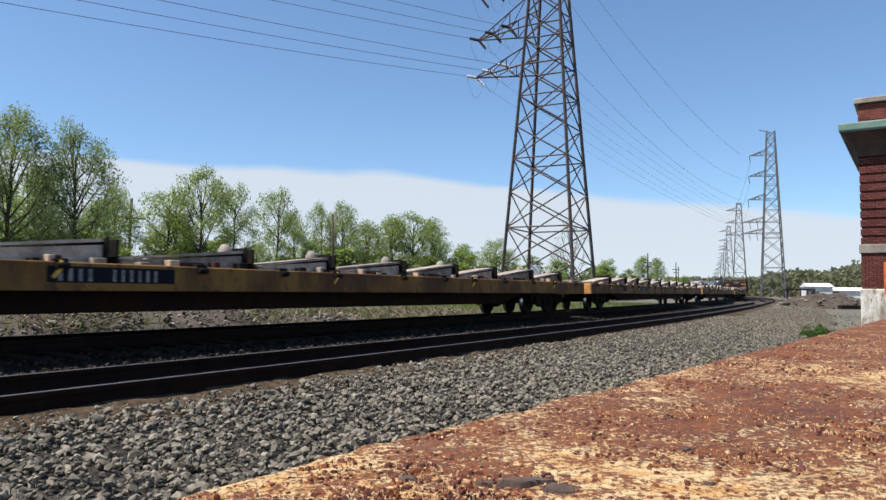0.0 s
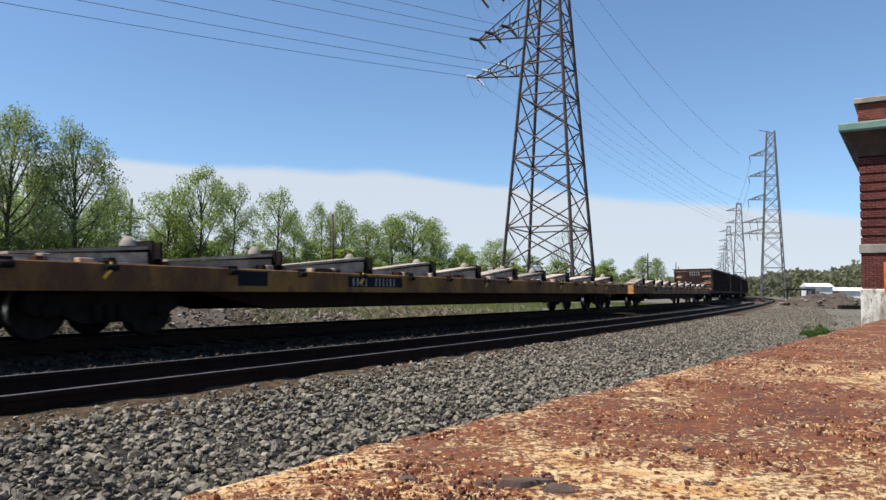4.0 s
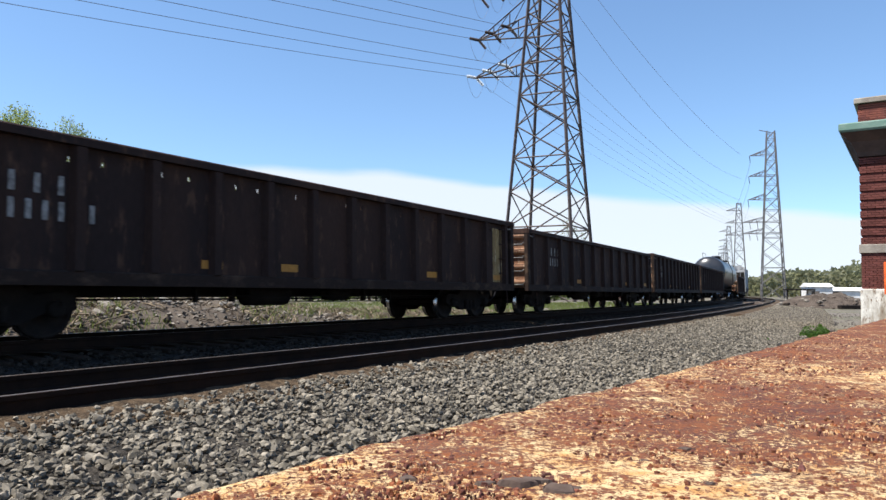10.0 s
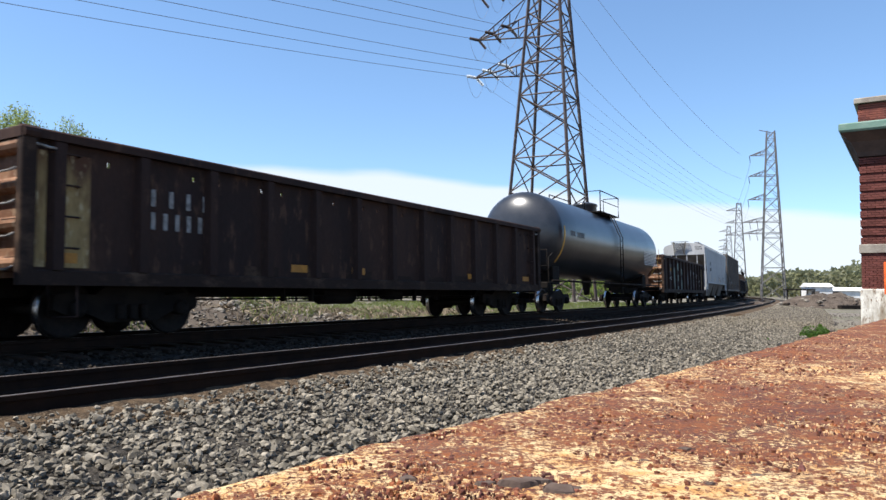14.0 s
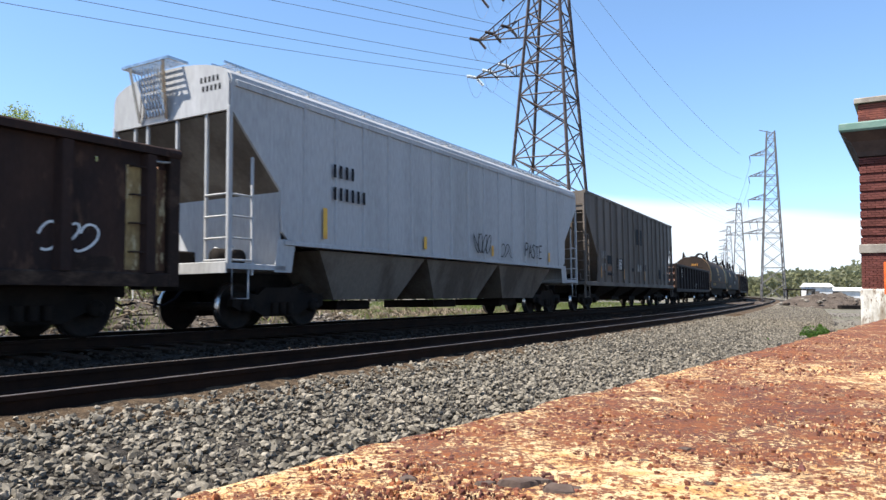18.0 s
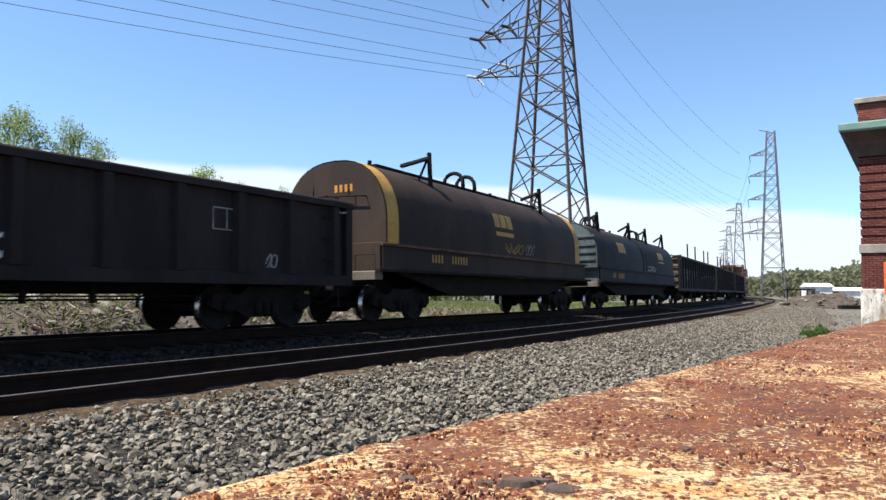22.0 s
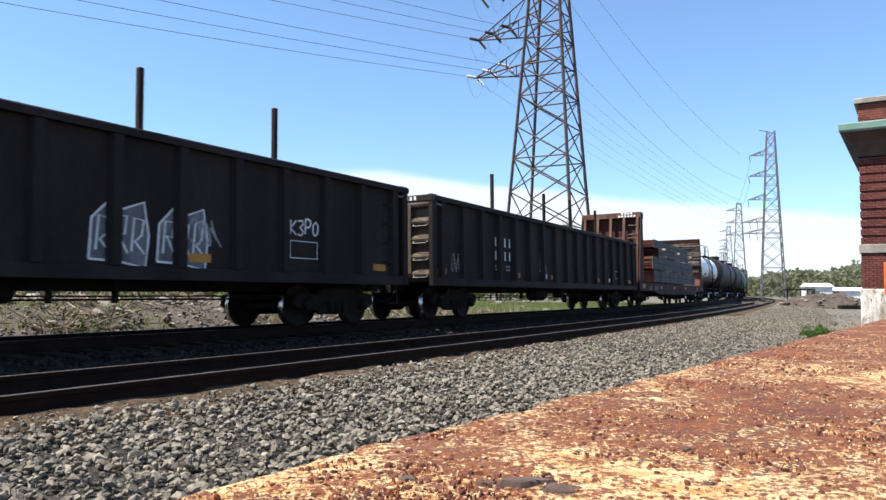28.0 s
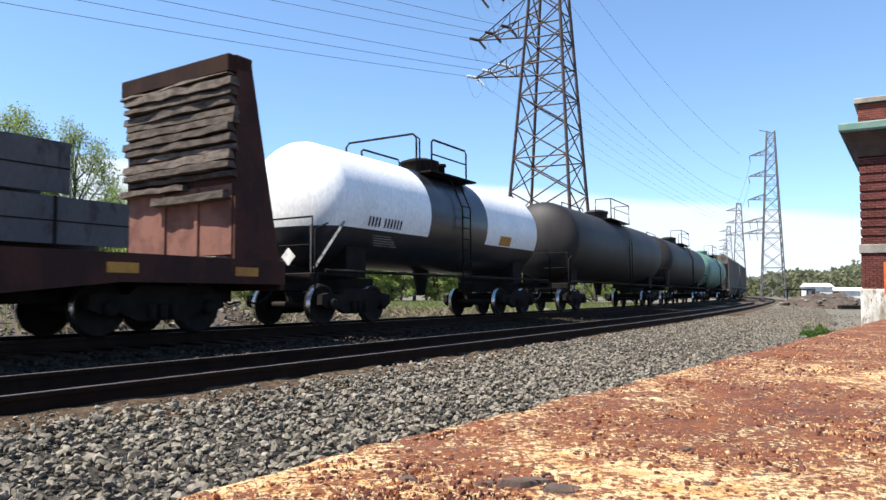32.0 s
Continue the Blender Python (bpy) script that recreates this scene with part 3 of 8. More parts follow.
def ballast_stones():
    rng = np.random.default_rng(11)
    # the open shoulder beside the near track: dense close by, thinner with distance
    n = 76000
    s = -2.5 + 35 * rng.random(n) ** 1.75
    u = rng.uniform(0.9, 4.7, n)
    keep = (u > 1.16 + 0.08 * np.sin(s * 3.1) + 0.08 * np.sin(s * 7.7)) | (rng.random(n) < 0.35)
    s, u = s[keep], u[keep]
    size = (0.0145 + 0.023 * rng.random(len(s)) ** 1.8) * np.clip(1 + (s - 14) * 0.01, 1, 1.2)
    x, y, _ = line(s, u)
    z = bed_z(u) + rng.uniform(-0.045, 0.055, len(s)) + 0.02 * (u < 1.45)
    c = np.stack([x, y, z], 1)
    near = s < 12
    stones("ballast_stones", c[near], size[near], STONE, "loose angular grey ballast stones along the near track", "ballast", 1, 0.85, True)
    stones("ballast_stones", c[~near], size[~near] * 0.95, STONE, "grey ballast stones further along the near track", "ballast", 12, 0.85)
    # brown dirt and fines filling the cribs at the tie ends, small stones on it
    v, f = [], []
    ss = np.concatenate([np.arange(-8.0, 30.0, 0.07), np.arange(30.0, 160.0, 0.25)])
    prof = ((0.79, -0.14), (0.86, -0.165), (1.1, -0.2), (1.3, -0.205), (1.42, -0.23), (1.55, -0.31))
    for q in ss:
        for w, h in prof:
            px, py, _ = line(q, w + 0.12 * noise.noise((q * 2.1, w, 0)))
            v.append((px, py, h + 0.03 * noise.noise((q * 2.3, w * 5, 4)) + 0.012 * noise.noise((q * 9, w * 20, 1))))
    n = len(prof)
    f = [(i * n + k, i * n + k + 1, (i + 1) * n + k + 1, (i + 1) * n + k) for i in range(len(ss) - 1) for k in range(n - 1)]
    thing("crib_dirt", "brown dirt and cinders packed round the tie ends", "ballast", kind="structure", mesh=Mesh().add(v, f, True), mat=TIEDIRT)
    n = 14000
    s, u = -3 + 40 * rng.random(n) ** 1.5, 0.88 + 0.8 * rng.random(n) ** 0.6
    x, y, _ = line(s, u)
    stones("ballast_stones", np.stack([x, y, -0.2 - np.clip(u - 1.3, 0, 1) * 0.2], 1), rng.uniform(0.012, 0.04, n), TIEDIRT, "small brown stones and splinters by the tie ends", "ballast", 6)
    # between the tracks and among the ties; their shade is put into the colour
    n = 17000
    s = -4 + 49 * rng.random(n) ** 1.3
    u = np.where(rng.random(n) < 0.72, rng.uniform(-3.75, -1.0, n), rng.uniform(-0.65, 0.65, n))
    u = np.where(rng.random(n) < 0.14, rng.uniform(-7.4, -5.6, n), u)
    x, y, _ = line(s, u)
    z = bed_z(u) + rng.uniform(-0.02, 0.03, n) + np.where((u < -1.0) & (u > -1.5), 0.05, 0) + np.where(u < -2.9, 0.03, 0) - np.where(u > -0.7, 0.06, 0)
    stones("ballast_stones", np.stack([x, y, z], 1), rng.uniform(0.025, 0.055, n), STONE_SHADED, "grey ballast stones between the tracks, colour darkened for shade", "ballast", 2)
    n = 15000
    s = 28 + 70 * rng.random(n) ** 1.4
    u = rng.uniform(1.3, 5.2, n)
    x, y, _ = line(s, u)
    stones("ballast_stones", np.stack([x, y, bed_z(u) + 0.01], 1), rng.uniform(0.018, 0.036, n), STONE, "grey ballast stones far along the track", "ballast", 3, 0.6)
    n = 8000
    s, u = 13 + 50 * rng.random(n) ** 1.3, rng.uniform(4.6, 17, n)
    x, y, _ = line(s, u)
    stones("gravel", np.stack([x, y, np.full(n, -0.45)], 1), rng.uniform(0.015, 0.05, n), RUBBLE, "loose brown-grey gravel strewn beside the ballast", "gravel", 7, 0.6)


# ---- the rusty platform on which the camera stands ----
PLAT_Z, PLAT_D, PLAT_H = 0.50, 0.94, 0.64


def plat(a, b, z=PLAT_Z):
    """a metres along the edge, b metres in from it."""
    c, s = math.cos(PLAT_H), math.sin(PLAT_H)
    return (-PLAT_D * c + a * s + b * c, PLAT_D * s + a * c - b * s, z)


def platform():
    rng = random.Random(3)
    top = Mesh()
    na, nb = 420, 110
    aa = [-3 + 13.6 * (i / na) for i in range(na + 1)]
    bb = [6.5 * (j / nb) ** 1.6 for j in range(nb + 1)]
    v = []
    for a in aa:
        ragged = 0.018 * noise.noise((a * 1.3, 0, 0)) + 0.025 * noise.noise((a * 6, 3, 0)) + 0.012 * noise.noise((a * 17, 5, 0))
        for j, b in enumerate(bb):
            e = ragged * max(0, 1 - b / 0.5)
            z = PLAT_Z + 0.006 * noise.noise((a * 3, b * 3, 1)) + 0.005 * noise.noise((a * 11, b * 11, 2)) + 0.004 * noise.noise((a * 29, b * 29, 3)) - (0.02 if j == 0 else 0)
            v.append(plat(a, b + e, z))
    n = nb + 1
    f = [(i * n + j, (i + 1) * n + j, (i + 1) * n + j + 1, i * n + j + 1) for i in range(na) for j in range(nb)]
    # the sides, down to the ground
    o = len(v)
    for i in range(na + 1):
        p = v[i * n]
        v.append((p[0], p[1], -0.5))
    f += [(i * n, o + i, o + i + 1, (i + 1) * n) for i in range(na)]
    e0 = [na * n + j for j in range(n)]
    o2 = len(v)
    v += [(v[k][0], v[k][1], -0.5) for k in e0]
    f += [(e0[j], o2 + j, o2 + j + 1, e0[j + 1]) for j in range(nb)]
    # the far side and the near end
    for edge in ([i * n + nb for i in range(na + 1)], list(range(n))):
        o3 = len(v)
        v += [(v[k][0], v[k][1], -0.5) for k in edge]
        f += [(edge[j], edge[j + 1], o3 + j + 1, o3 + j) for j in range(len(edge) - 1)]
    slab = thing("platform", "low platform of flaking cream paint over brown rust", "platform", kind="structure", mesh=top.add(v, f, True), mat=RUST)
    # scabs of rust and chips of paint standing on it
    r = np.random.default_rng(8)

    def scatter(count, lo, hi, name, mat, label, seed, rusty):
        k = count * 3
        d = 0.98 + 5.4 * r.random(k) ** 1.8
        az = r.uniform(-0.62, 0.8, k)
        x, y = d * np.sin(az), d * np.cos(az)
        c, sn = math.cos(PLAT_H), math.sin(PLAT_H)
        b = x * c - y * sn + PLAT_D
        patch = np.array([noise.noise((p * 2.2, q * 2.2, 5)) + 0.7 * noise.noise((p * 9, q * 9, 6)) for p, q in zip(x, y)])
        keep = (b > 0.02) & (patch * rusty > r.uniform(-0.7, 0.35, k))
        x, y = x[keep][:count], y[keep][:count]
        m = len(x)
        rad = (lo + (hi - lo) * r.random(m) ** 3.4) * (0.75 + 0.13 * np.hypot(x, y))
        tall = rad * r.uniform(0.25, 0.8, m)
        ang = r.uniform(0, 6.283, (m, 1)) + np.arange(5) * 1.2566 + r.uniform(-0.35, 0.35, (m, 5))
        r0, r1 = rad[:, None] * r.uniform(0.7, 1.35, (m, 5)), rad[:, None] * r.uniform(0.35, 0.8, (m, 5))
        low = np.stack([x[:, None] + r0 * np.cos(ang), y[:, None] + r0 * np.sin(ang), np.full((m, 5), PLAT_Z - 0.006)], 2)
        up = np.stack([x[:, None] + r1 * np.cos(ang), y[:, None] + r1 * np.sin(ang), PLAT_Z + tall[:, None] * r.uniform(0.55, 1.0, (m, 5))], 2)
        top = np.stack([x, y, PLAT_Z + tall], 1)[:, None]
        v = np.concatenate([low, up, top], 1).reshape(-1, 3)
        f = [(i, (i + 1) % 5, 5 + (i + 1) % 5) for i in range(5)] + [(i, 5 + (i + 1) % 5, 5 + i) for i in range(5)] + [(5 + i, 5 + (i + 1) % 5, 10) for i in range(5)]
        f = (np.array(f)[None] + 11 * np.arange(m)[:, None, None]).reshape(-1, 3)
        tagged(new(name, arrays(name, v, f, mat)), label, "grit", kind="stuff")
    scatter(12500, 0.0014, 0.0092, "rust_scabs", SCAB, "purple-brown rust scabs standing on the platform", 1, 1.0)
    scatter(4500, 0.0012, 0.0048, "paint_chips", CHIP, "curled chips of cream paint on the platform", 2, -1.0)
    scatter(5000, 0.0012, 0.0046, "paint_chips", CHIP, "small cream paint chips among the rust", 3, 1.0)
    # a few larger flat flakes
    for fx, fy, sz in ((0.125, 1.13, 0.034), (0.172, 1.095, 0.03), (0.15, 1.15, 0.026), (0.2, 1.11, 0.02), (0.07, 1.14, 0.02), (-0.055, 1.165, 0.018), (0.42, 1.15, 0.016), (0.47, 1.4, 0.02), (0.52, 1.2, 0.016), (0.36, 1.3, 0.014), (0.6, 1.04, 0.02)):
        k = 11
        ring = [(fx + sz * (1.0 + rng.uniform(-0.5, 0.3)) * math.cos(2 * math.pi * i / k), fy + 0.62 * sz * (1 + rng.uniform(-0.35, 0.3)) * math.sin(2 * math.pi * i / k)) for i in range(k)]
        m = Mesh().add([(x, y, PLAT_Z - 0.004) for x, y in ring] + [(fx + (x - fx) * 0.8, fy + (y - fy) * 0.8, PLAT_Z + sz * (0.3 if sz > 0.025 else 0.2) * rng.uniform(0.35, 1.2)) for x, y in ring],
                       [(i, (i + 1) % k, k + (i + 1) % k, k + i) for i in range(k)] + [tuple(range(k, 2 * k))])
        thing("rust_flake", "dark loose flake of rust lying on the platform", "flake", "loose flakes", mesh=m, mat=SLATE)


# ---- the brick building ----
def building():
    # local x to the right along the front, local y away from the camera
    bx, by = 12.84, 22.0
    b = thing("brick_building", "red brick depot with a green copper cornice and stone base", "building", m=pose(bx, by, 0, 0, 0, -33.5))
    W, D, Z0, ZB, ZS, ZC = 9.0, 8.0, -0.5, 0.98, 2.08, 5.08
    core = Mesh().box(0.12, W, 0.12, D, ZB, 5.4)
    part("wall", core, MORTAR, b, "mortared brick wall")
    part("base", Mesh().box(-0.04, W + 0.04, -0.04, D, Z0, ZB, 0.03), PEELED, b, "stone base with peeling white paint")
    part("sill_course", Mesh().box(-0.05, W, -0.05, D, ZS, ZS + 0.26, 0.02), LIME, b, "weathered limestone band")
    # cornice: copper fascia over a sloping soffit, whose shade is in its dark colour
    def moulding(prof):
        n = len(prof)
        return Mesh().add([(W, y, z) for y, z in prof] + [(y, y, z) for y, z in prof] + [(y, D, z) for y, z in prof],
                          [(i + k, i + n + k, (i + 1) % n + n + k, (i + 1) % n + k) for k in (0, n) for i in range(n)])
    part("cornice", moulding(((-0.46, 5.78), (-0.5, 5.84), (-0.5, 6.02), (-0.44, 6.06), (0.3, 6.14), (0.3, 5.78))), COPPER, b, "green copper cornice")
    part("soffit", moulding(((-0.44, 5.77), (0.3, 5.77), (0.3, 5.05), (-0.03, 5.05), (-0.06, 5.2), (-0.2, 5.5))), SOFFIT, b, "sloping soffit, its brown darkened for shade")
    part("parapet", Mesh().box(0.06, W, 0.06, D, 5.8, 6.72), MORTAR, b, "brick parapet")
    part("coping", Mesh().box(-0.1, W, -0.1, D, 6.72, 6.88, 0.03), LIME, b, "limestone coping")
    # bricks of the corner: courses of three stand proud, each fourth lies back
    rng = random.Random(12)
    whole, half = Mesh().box(0, 0.198, -0.1, 0.02, 0, 0.0585, 0.004).data("brick", BRICK), Mesh().box(0, 0.095, -0.1, 0.02, 0, 0.0585, 0.004).data("brick", BRICK)
    rest = Mesh()
    count = 0
    for z0, z1 in ((ZB + 0.004, ZS), (ZS + 0.27, ZC - 0.03), (6.14, 6.72)):
        k = 0
        z = z0
        while z + 0.06 < z1:
            back = 0.045 if (k % 4 == 3 and z0 > 1.5 and z0 < 4) else 0.0
            x = back
            first = k % 2
            while x < 3.4:
                w = 0.095 if (first and x == back) else 0.198
                if x < 0.95 and count < 300:
                    part("brick", half if w < 0.1 else whole, None, b, m=pose(x, 0.1 + back + rng.uniform(-0.003, 0.003), z))
                    count += 1
                else:
                    q = Mesh().box(0, w, -0.1, 0.02, 0, 0.0585)
                    rest.add([(p[0] + x, p[1] + 0.1 + back, p[2] + z) for p in q.v], q.f)
                x += w + 0.01
            # the return face along the side
            y = 0.13 + back
            while y < 6:
                q = Mesh().box(back, 0.14, y, min(y + 0.2, D), z, z + 0.0585)
                rest.add(q.v, q.f)
                y += 0.21
            z += 0.0685
            k += 1
    tagged(part("further_bricks", rest, BRICK, b, "red brickwork"), kind="stuff")
    # an orange board on a post beside it
    p = thing("warning_board", "plain orange board on a steel post by the brick building", "sign", m=pose(13.4, 21.3, -0.46, 0, 0, -30))
    part("post", Mesh().tube([(0, 0, 0), (0, 0, 2.2)], 0.03, 8), LATTICE, p)
    part("board", Mesh().box(-0.26, 0.26, -0.05, -0.032, 1.28, 2.24, 0.004), ORANGE, p, "orange painted board")


# ---- lattice towers and wires ----
def tower(name, x, y, turn, base_w, top_w, height, arms, mat, label, bars, thick, group="", single=True):
    t = thing(name, label, "transmission tower", group, m=pose(x, y, -0.5, 0, 0, turn))

    def corner(i, z):
        w = (base_w + (top_w - base_w) * z / height) / 2
        return ((-w, -w), (w, -w), (w, w), (-w, w))[i] + (z,)
    for i in range(4):
        part("leg", Mesh().bar(corner(i, 0), corner(i, height), thick * 2.0), mat, t)
        part("footing", Mesh().box(corner(i, 0)[0] - 0.4, corner(i, 0)[0] + 0.4, corner(i, 0)[1] - 0.4, corner(i, 0)[1] + 0.4, -0.3, 0.25, 0.05), CONCRETE, t, "concrete footing")
    zs = [0.0]
    step = (height / bars) * 1.45
    while zs[-1] + step * (1 - 0.38 * zs[-1] / height) < height:
        zs.append(zs[-1] + step * (1 - 0.38 * zs[-1] / height))
    zs.append(height)
    for i in range(4):
        j = (i + 1) % 4
        face = Mesh()
        for k in range(len(zs) - 1):
            a, b = zs[k], zs[k + 1]
            braces = [(corner(i, a), corner(j, b)), (corner(j, a), corner(i, b))]
            if k % 2:
                braces.append((corner(i, b), corner(j, b)))
            for p, q in braces:
                if single:
                    part("brace", Mesh().bar(p, q, thick * 0.85), mat, t)
                else:
                    face.bar(p, q, thick * 0.85)
        if not single:
            tagged(part("bracing", face, mat, t, "crossed steel bracing"), kind="stuff")
    for z, reach, side, sag in arms:
        w = (base_w + (top_w - base_w) * z / height) / 2
        tip = Vector((side * (w + reach), 0, z))
        bars = []
        for yy in (-w, w):
            low, high, over = Vector((side * w, yy, z)), Vector((side * w, yy, z + sag)), Vector((side * w, -yy, z))
            bars += [(high, tip, 1.0)] + ([(low, tip, 1.0)] if yy > 0 else [])
            for q in (0.33, 0.66):
                a = low.lerp(tip, q)
                bars += [(a, high.lerp(tip, q), 0.7), (a, high.lerp(tip, q - 0.33), 0.6), (a, over.lerp(tip, q), 0.6)]
            bars.append(((-side * w, yy, z), (side * w, yy, z), 1.0))
        arm = Mesh().bar((side * w, -w, z), tip, thick)
        if not single:
            for p, q, k in bars:
                arm.bar(p, q, thick * k)
            tagged(part("arm", arm, mat, t, "steel cross-arm"), kind="stuff")
            continue
        arm = part("arm", arm, mat, t, "steel cross-arm")
        for p, q, k in bars:
            part("strut", Mesh().bar(p, q, thick * k), mat, arm)
    return t


def insulator(parent, p, q, mat, n=9, r=0.19):
    p, q = Vector(p), Vector(q)
    d = (q - p)
    m = Mesh()
    m.tube([p, q], 0.03, 6)
    for i in range(n):
        c = p + d * ((i + 0.5) / n)
        e = d.normalized() * 0.03
        m.tube([c - e, c + e], [r, r * 0.55], 8)
    part("insulator", m, mat, parent, "string of disc insulators")


def wire(pts, r=0.028, label="thin power line sagging between the towers"):
    ob = thing("power_line", label, "power line", "power lines", mesh=Mesh().tube(pts, r, 5, False), mat=WIRE)
    return ob


def sagged(p, q, sag, n=24):
    p, q = Vector(p), Vector(q)
    return [p.lerp(q, i / n) - Vector((0, 0, 4 * sag * (i / n) * (1 - i / n))) for i in range(n + 1)]


def power_lines():
    TX, TY, TURN = 11.85, 80.0, -27.5
    main = tower("lattice_tower", TX, TY, TURN, 8.4, 2.62, 41.0, ((26.7, 6.9, -1, 1.9), (31.2, 6.9, -1, 3.2), (36.2, 6.9, -1, 3.0)), LATTICE,
                 "tall rust-brown steel lattice tower beside the railway", 14, 0.135)
    x2, y2 = 69.0, 150.0
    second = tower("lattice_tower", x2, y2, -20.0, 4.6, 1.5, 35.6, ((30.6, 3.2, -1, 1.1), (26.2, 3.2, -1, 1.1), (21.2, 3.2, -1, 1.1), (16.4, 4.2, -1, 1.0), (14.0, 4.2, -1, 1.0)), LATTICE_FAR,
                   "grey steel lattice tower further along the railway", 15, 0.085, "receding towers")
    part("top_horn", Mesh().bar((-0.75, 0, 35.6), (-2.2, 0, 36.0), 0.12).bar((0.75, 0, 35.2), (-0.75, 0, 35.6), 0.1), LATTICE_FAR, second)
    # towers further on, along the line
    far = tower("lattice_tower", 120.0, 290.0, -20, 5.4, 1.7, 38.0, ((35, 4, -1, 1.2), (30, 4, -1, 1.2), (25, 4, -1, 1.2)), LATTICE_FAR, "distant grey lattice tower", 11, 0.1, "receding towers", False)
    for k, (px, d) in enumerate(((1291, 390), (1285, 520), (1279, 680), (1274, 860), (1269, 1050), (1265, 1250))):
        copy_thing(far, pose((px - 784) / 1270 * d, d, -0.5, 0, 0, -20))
    c, s = math.cos(radians(TURN)), math.sin(radians(TURN))

    def tip(z, side, reach):
        w = (8.4 + (2.62 - 8.4) * z / 41.0) / 2
        a = side * (w + reach)
        return Vector((TX + a * c, TY + a * s, z - 0.5))
    out = Vector((-0.765, -0.644, 0))
    for n, z in enumerate((26.7, 31.2, 36.2)):
        mat = GLASSY if n == 0 else INSUL
        for k, back in enumerate((0.0, 2.0, 4.0)):
            p = tip(z, -1, 6.8 - back) + Vector((0, 0, 0.22 * back))
            inv = main.matrix_basis.inverted()
            e = p + out * 1.5 + Vector((0, 0, -0.1))
            insulator(main, inv @ p, inv @ e, mat)
            wire(sagged(e, e + out * 260 + Vector((0, 0, 3)), 7.5 - k * 0.4, 40))
            g = p + Vector((0.66, 0.72, -0.5)).normalized() * 1.5
            insulator(main, inv @ p, inv @ g, mat)
            wire(sagged(e, g, 2.0, 12), 0.018, "slack jumper loop under the tower's arm")
            if n < 2:
                wire(sagged(g, Vector((x2 - 6.4 + k * 1.4, y2 - 0.4, (14.0, 16.4)[n])), 1.4 + k * 0.3, 24), 0.015)
    for p, q, sag in (((12.7, 80, 40.5), (62.7, 150, 30.0), 2.2), ((12.0, 80, 37.0), (62.7, 150, 25.0), 4.4), ((12.7, 80, 28.5), (62.5, 150, 20.4), 2.7)):
        wire(sagged(p, q, sag), 0.022)
    inv2 = second.matrix_basis.inverted()
    for z, reach in ((30.6, 3.2), (26.2, 3.2), (21.2, 3.2), (16.4, 4.2), (14.0, 4.2)):
        w = (4.6 - 3.1 * z / 35.6) / 2
        for q in ((1.0,) if z > 20 else (1.0, 0.65, 0.3)):
            a = -(w + reach * q)
            insulator(second, (a, 0, z), (a + 0.15, 0, z - 1.5), INSUL, 7, 0.16)
            if q == 1.0:
                u = second.matrix_basis @ Vector((a + 0.15, 0, z - 1.5))
                wire(sagged(u, Vector((114, 290, z + 3)), 5.0), 0.03)


def poles():
    for x, y, h, tilt, arm in ((-29.0, 66.0, 9.6, 1, 1), (-11.6, 76.0, 9.4, -1, 0), (40.0, 140.0, 9.0, 0, 1), (58.5, 180.0, 9, 0, 1), (64.0, 195.0, 8.5, 0, 0)):
        p = thing("utility_pole", "old dark wooden utility pole with a crossarm" if arm else "bare dark wooden utility pole", "utility pole", "line of poles", m=pose(x, y, -0.5, 0, tilt, 30))
        part("pole", Mesh().tube([(0, 0, 0), (0, 0, h)], [0.17, 0.11], 10), BARK, p)
        if arm:
            part("crossarm", Mesh().box(-1.2, 1.2, -0.06, 0.06, h - 1.9, h - 1.75, 0.01), BARK, p)
            part("crossarm", Mesh().box(-0.9, 0.9, -0.06, 0.06, h - 2.7, h - 2.56, 0.01), BARK, p)
            for k in (-1.05, -0.5, 0.5, 1.05):
                part("pin_insulator", Mesh().lathe(((h - 1.75, 0.02), (h - 1.72, 0.06), (h - 1.6, 0.045), (h - 1.57, 0.0)), 2, 8, (k, 0, 0)), GLASSY, p)


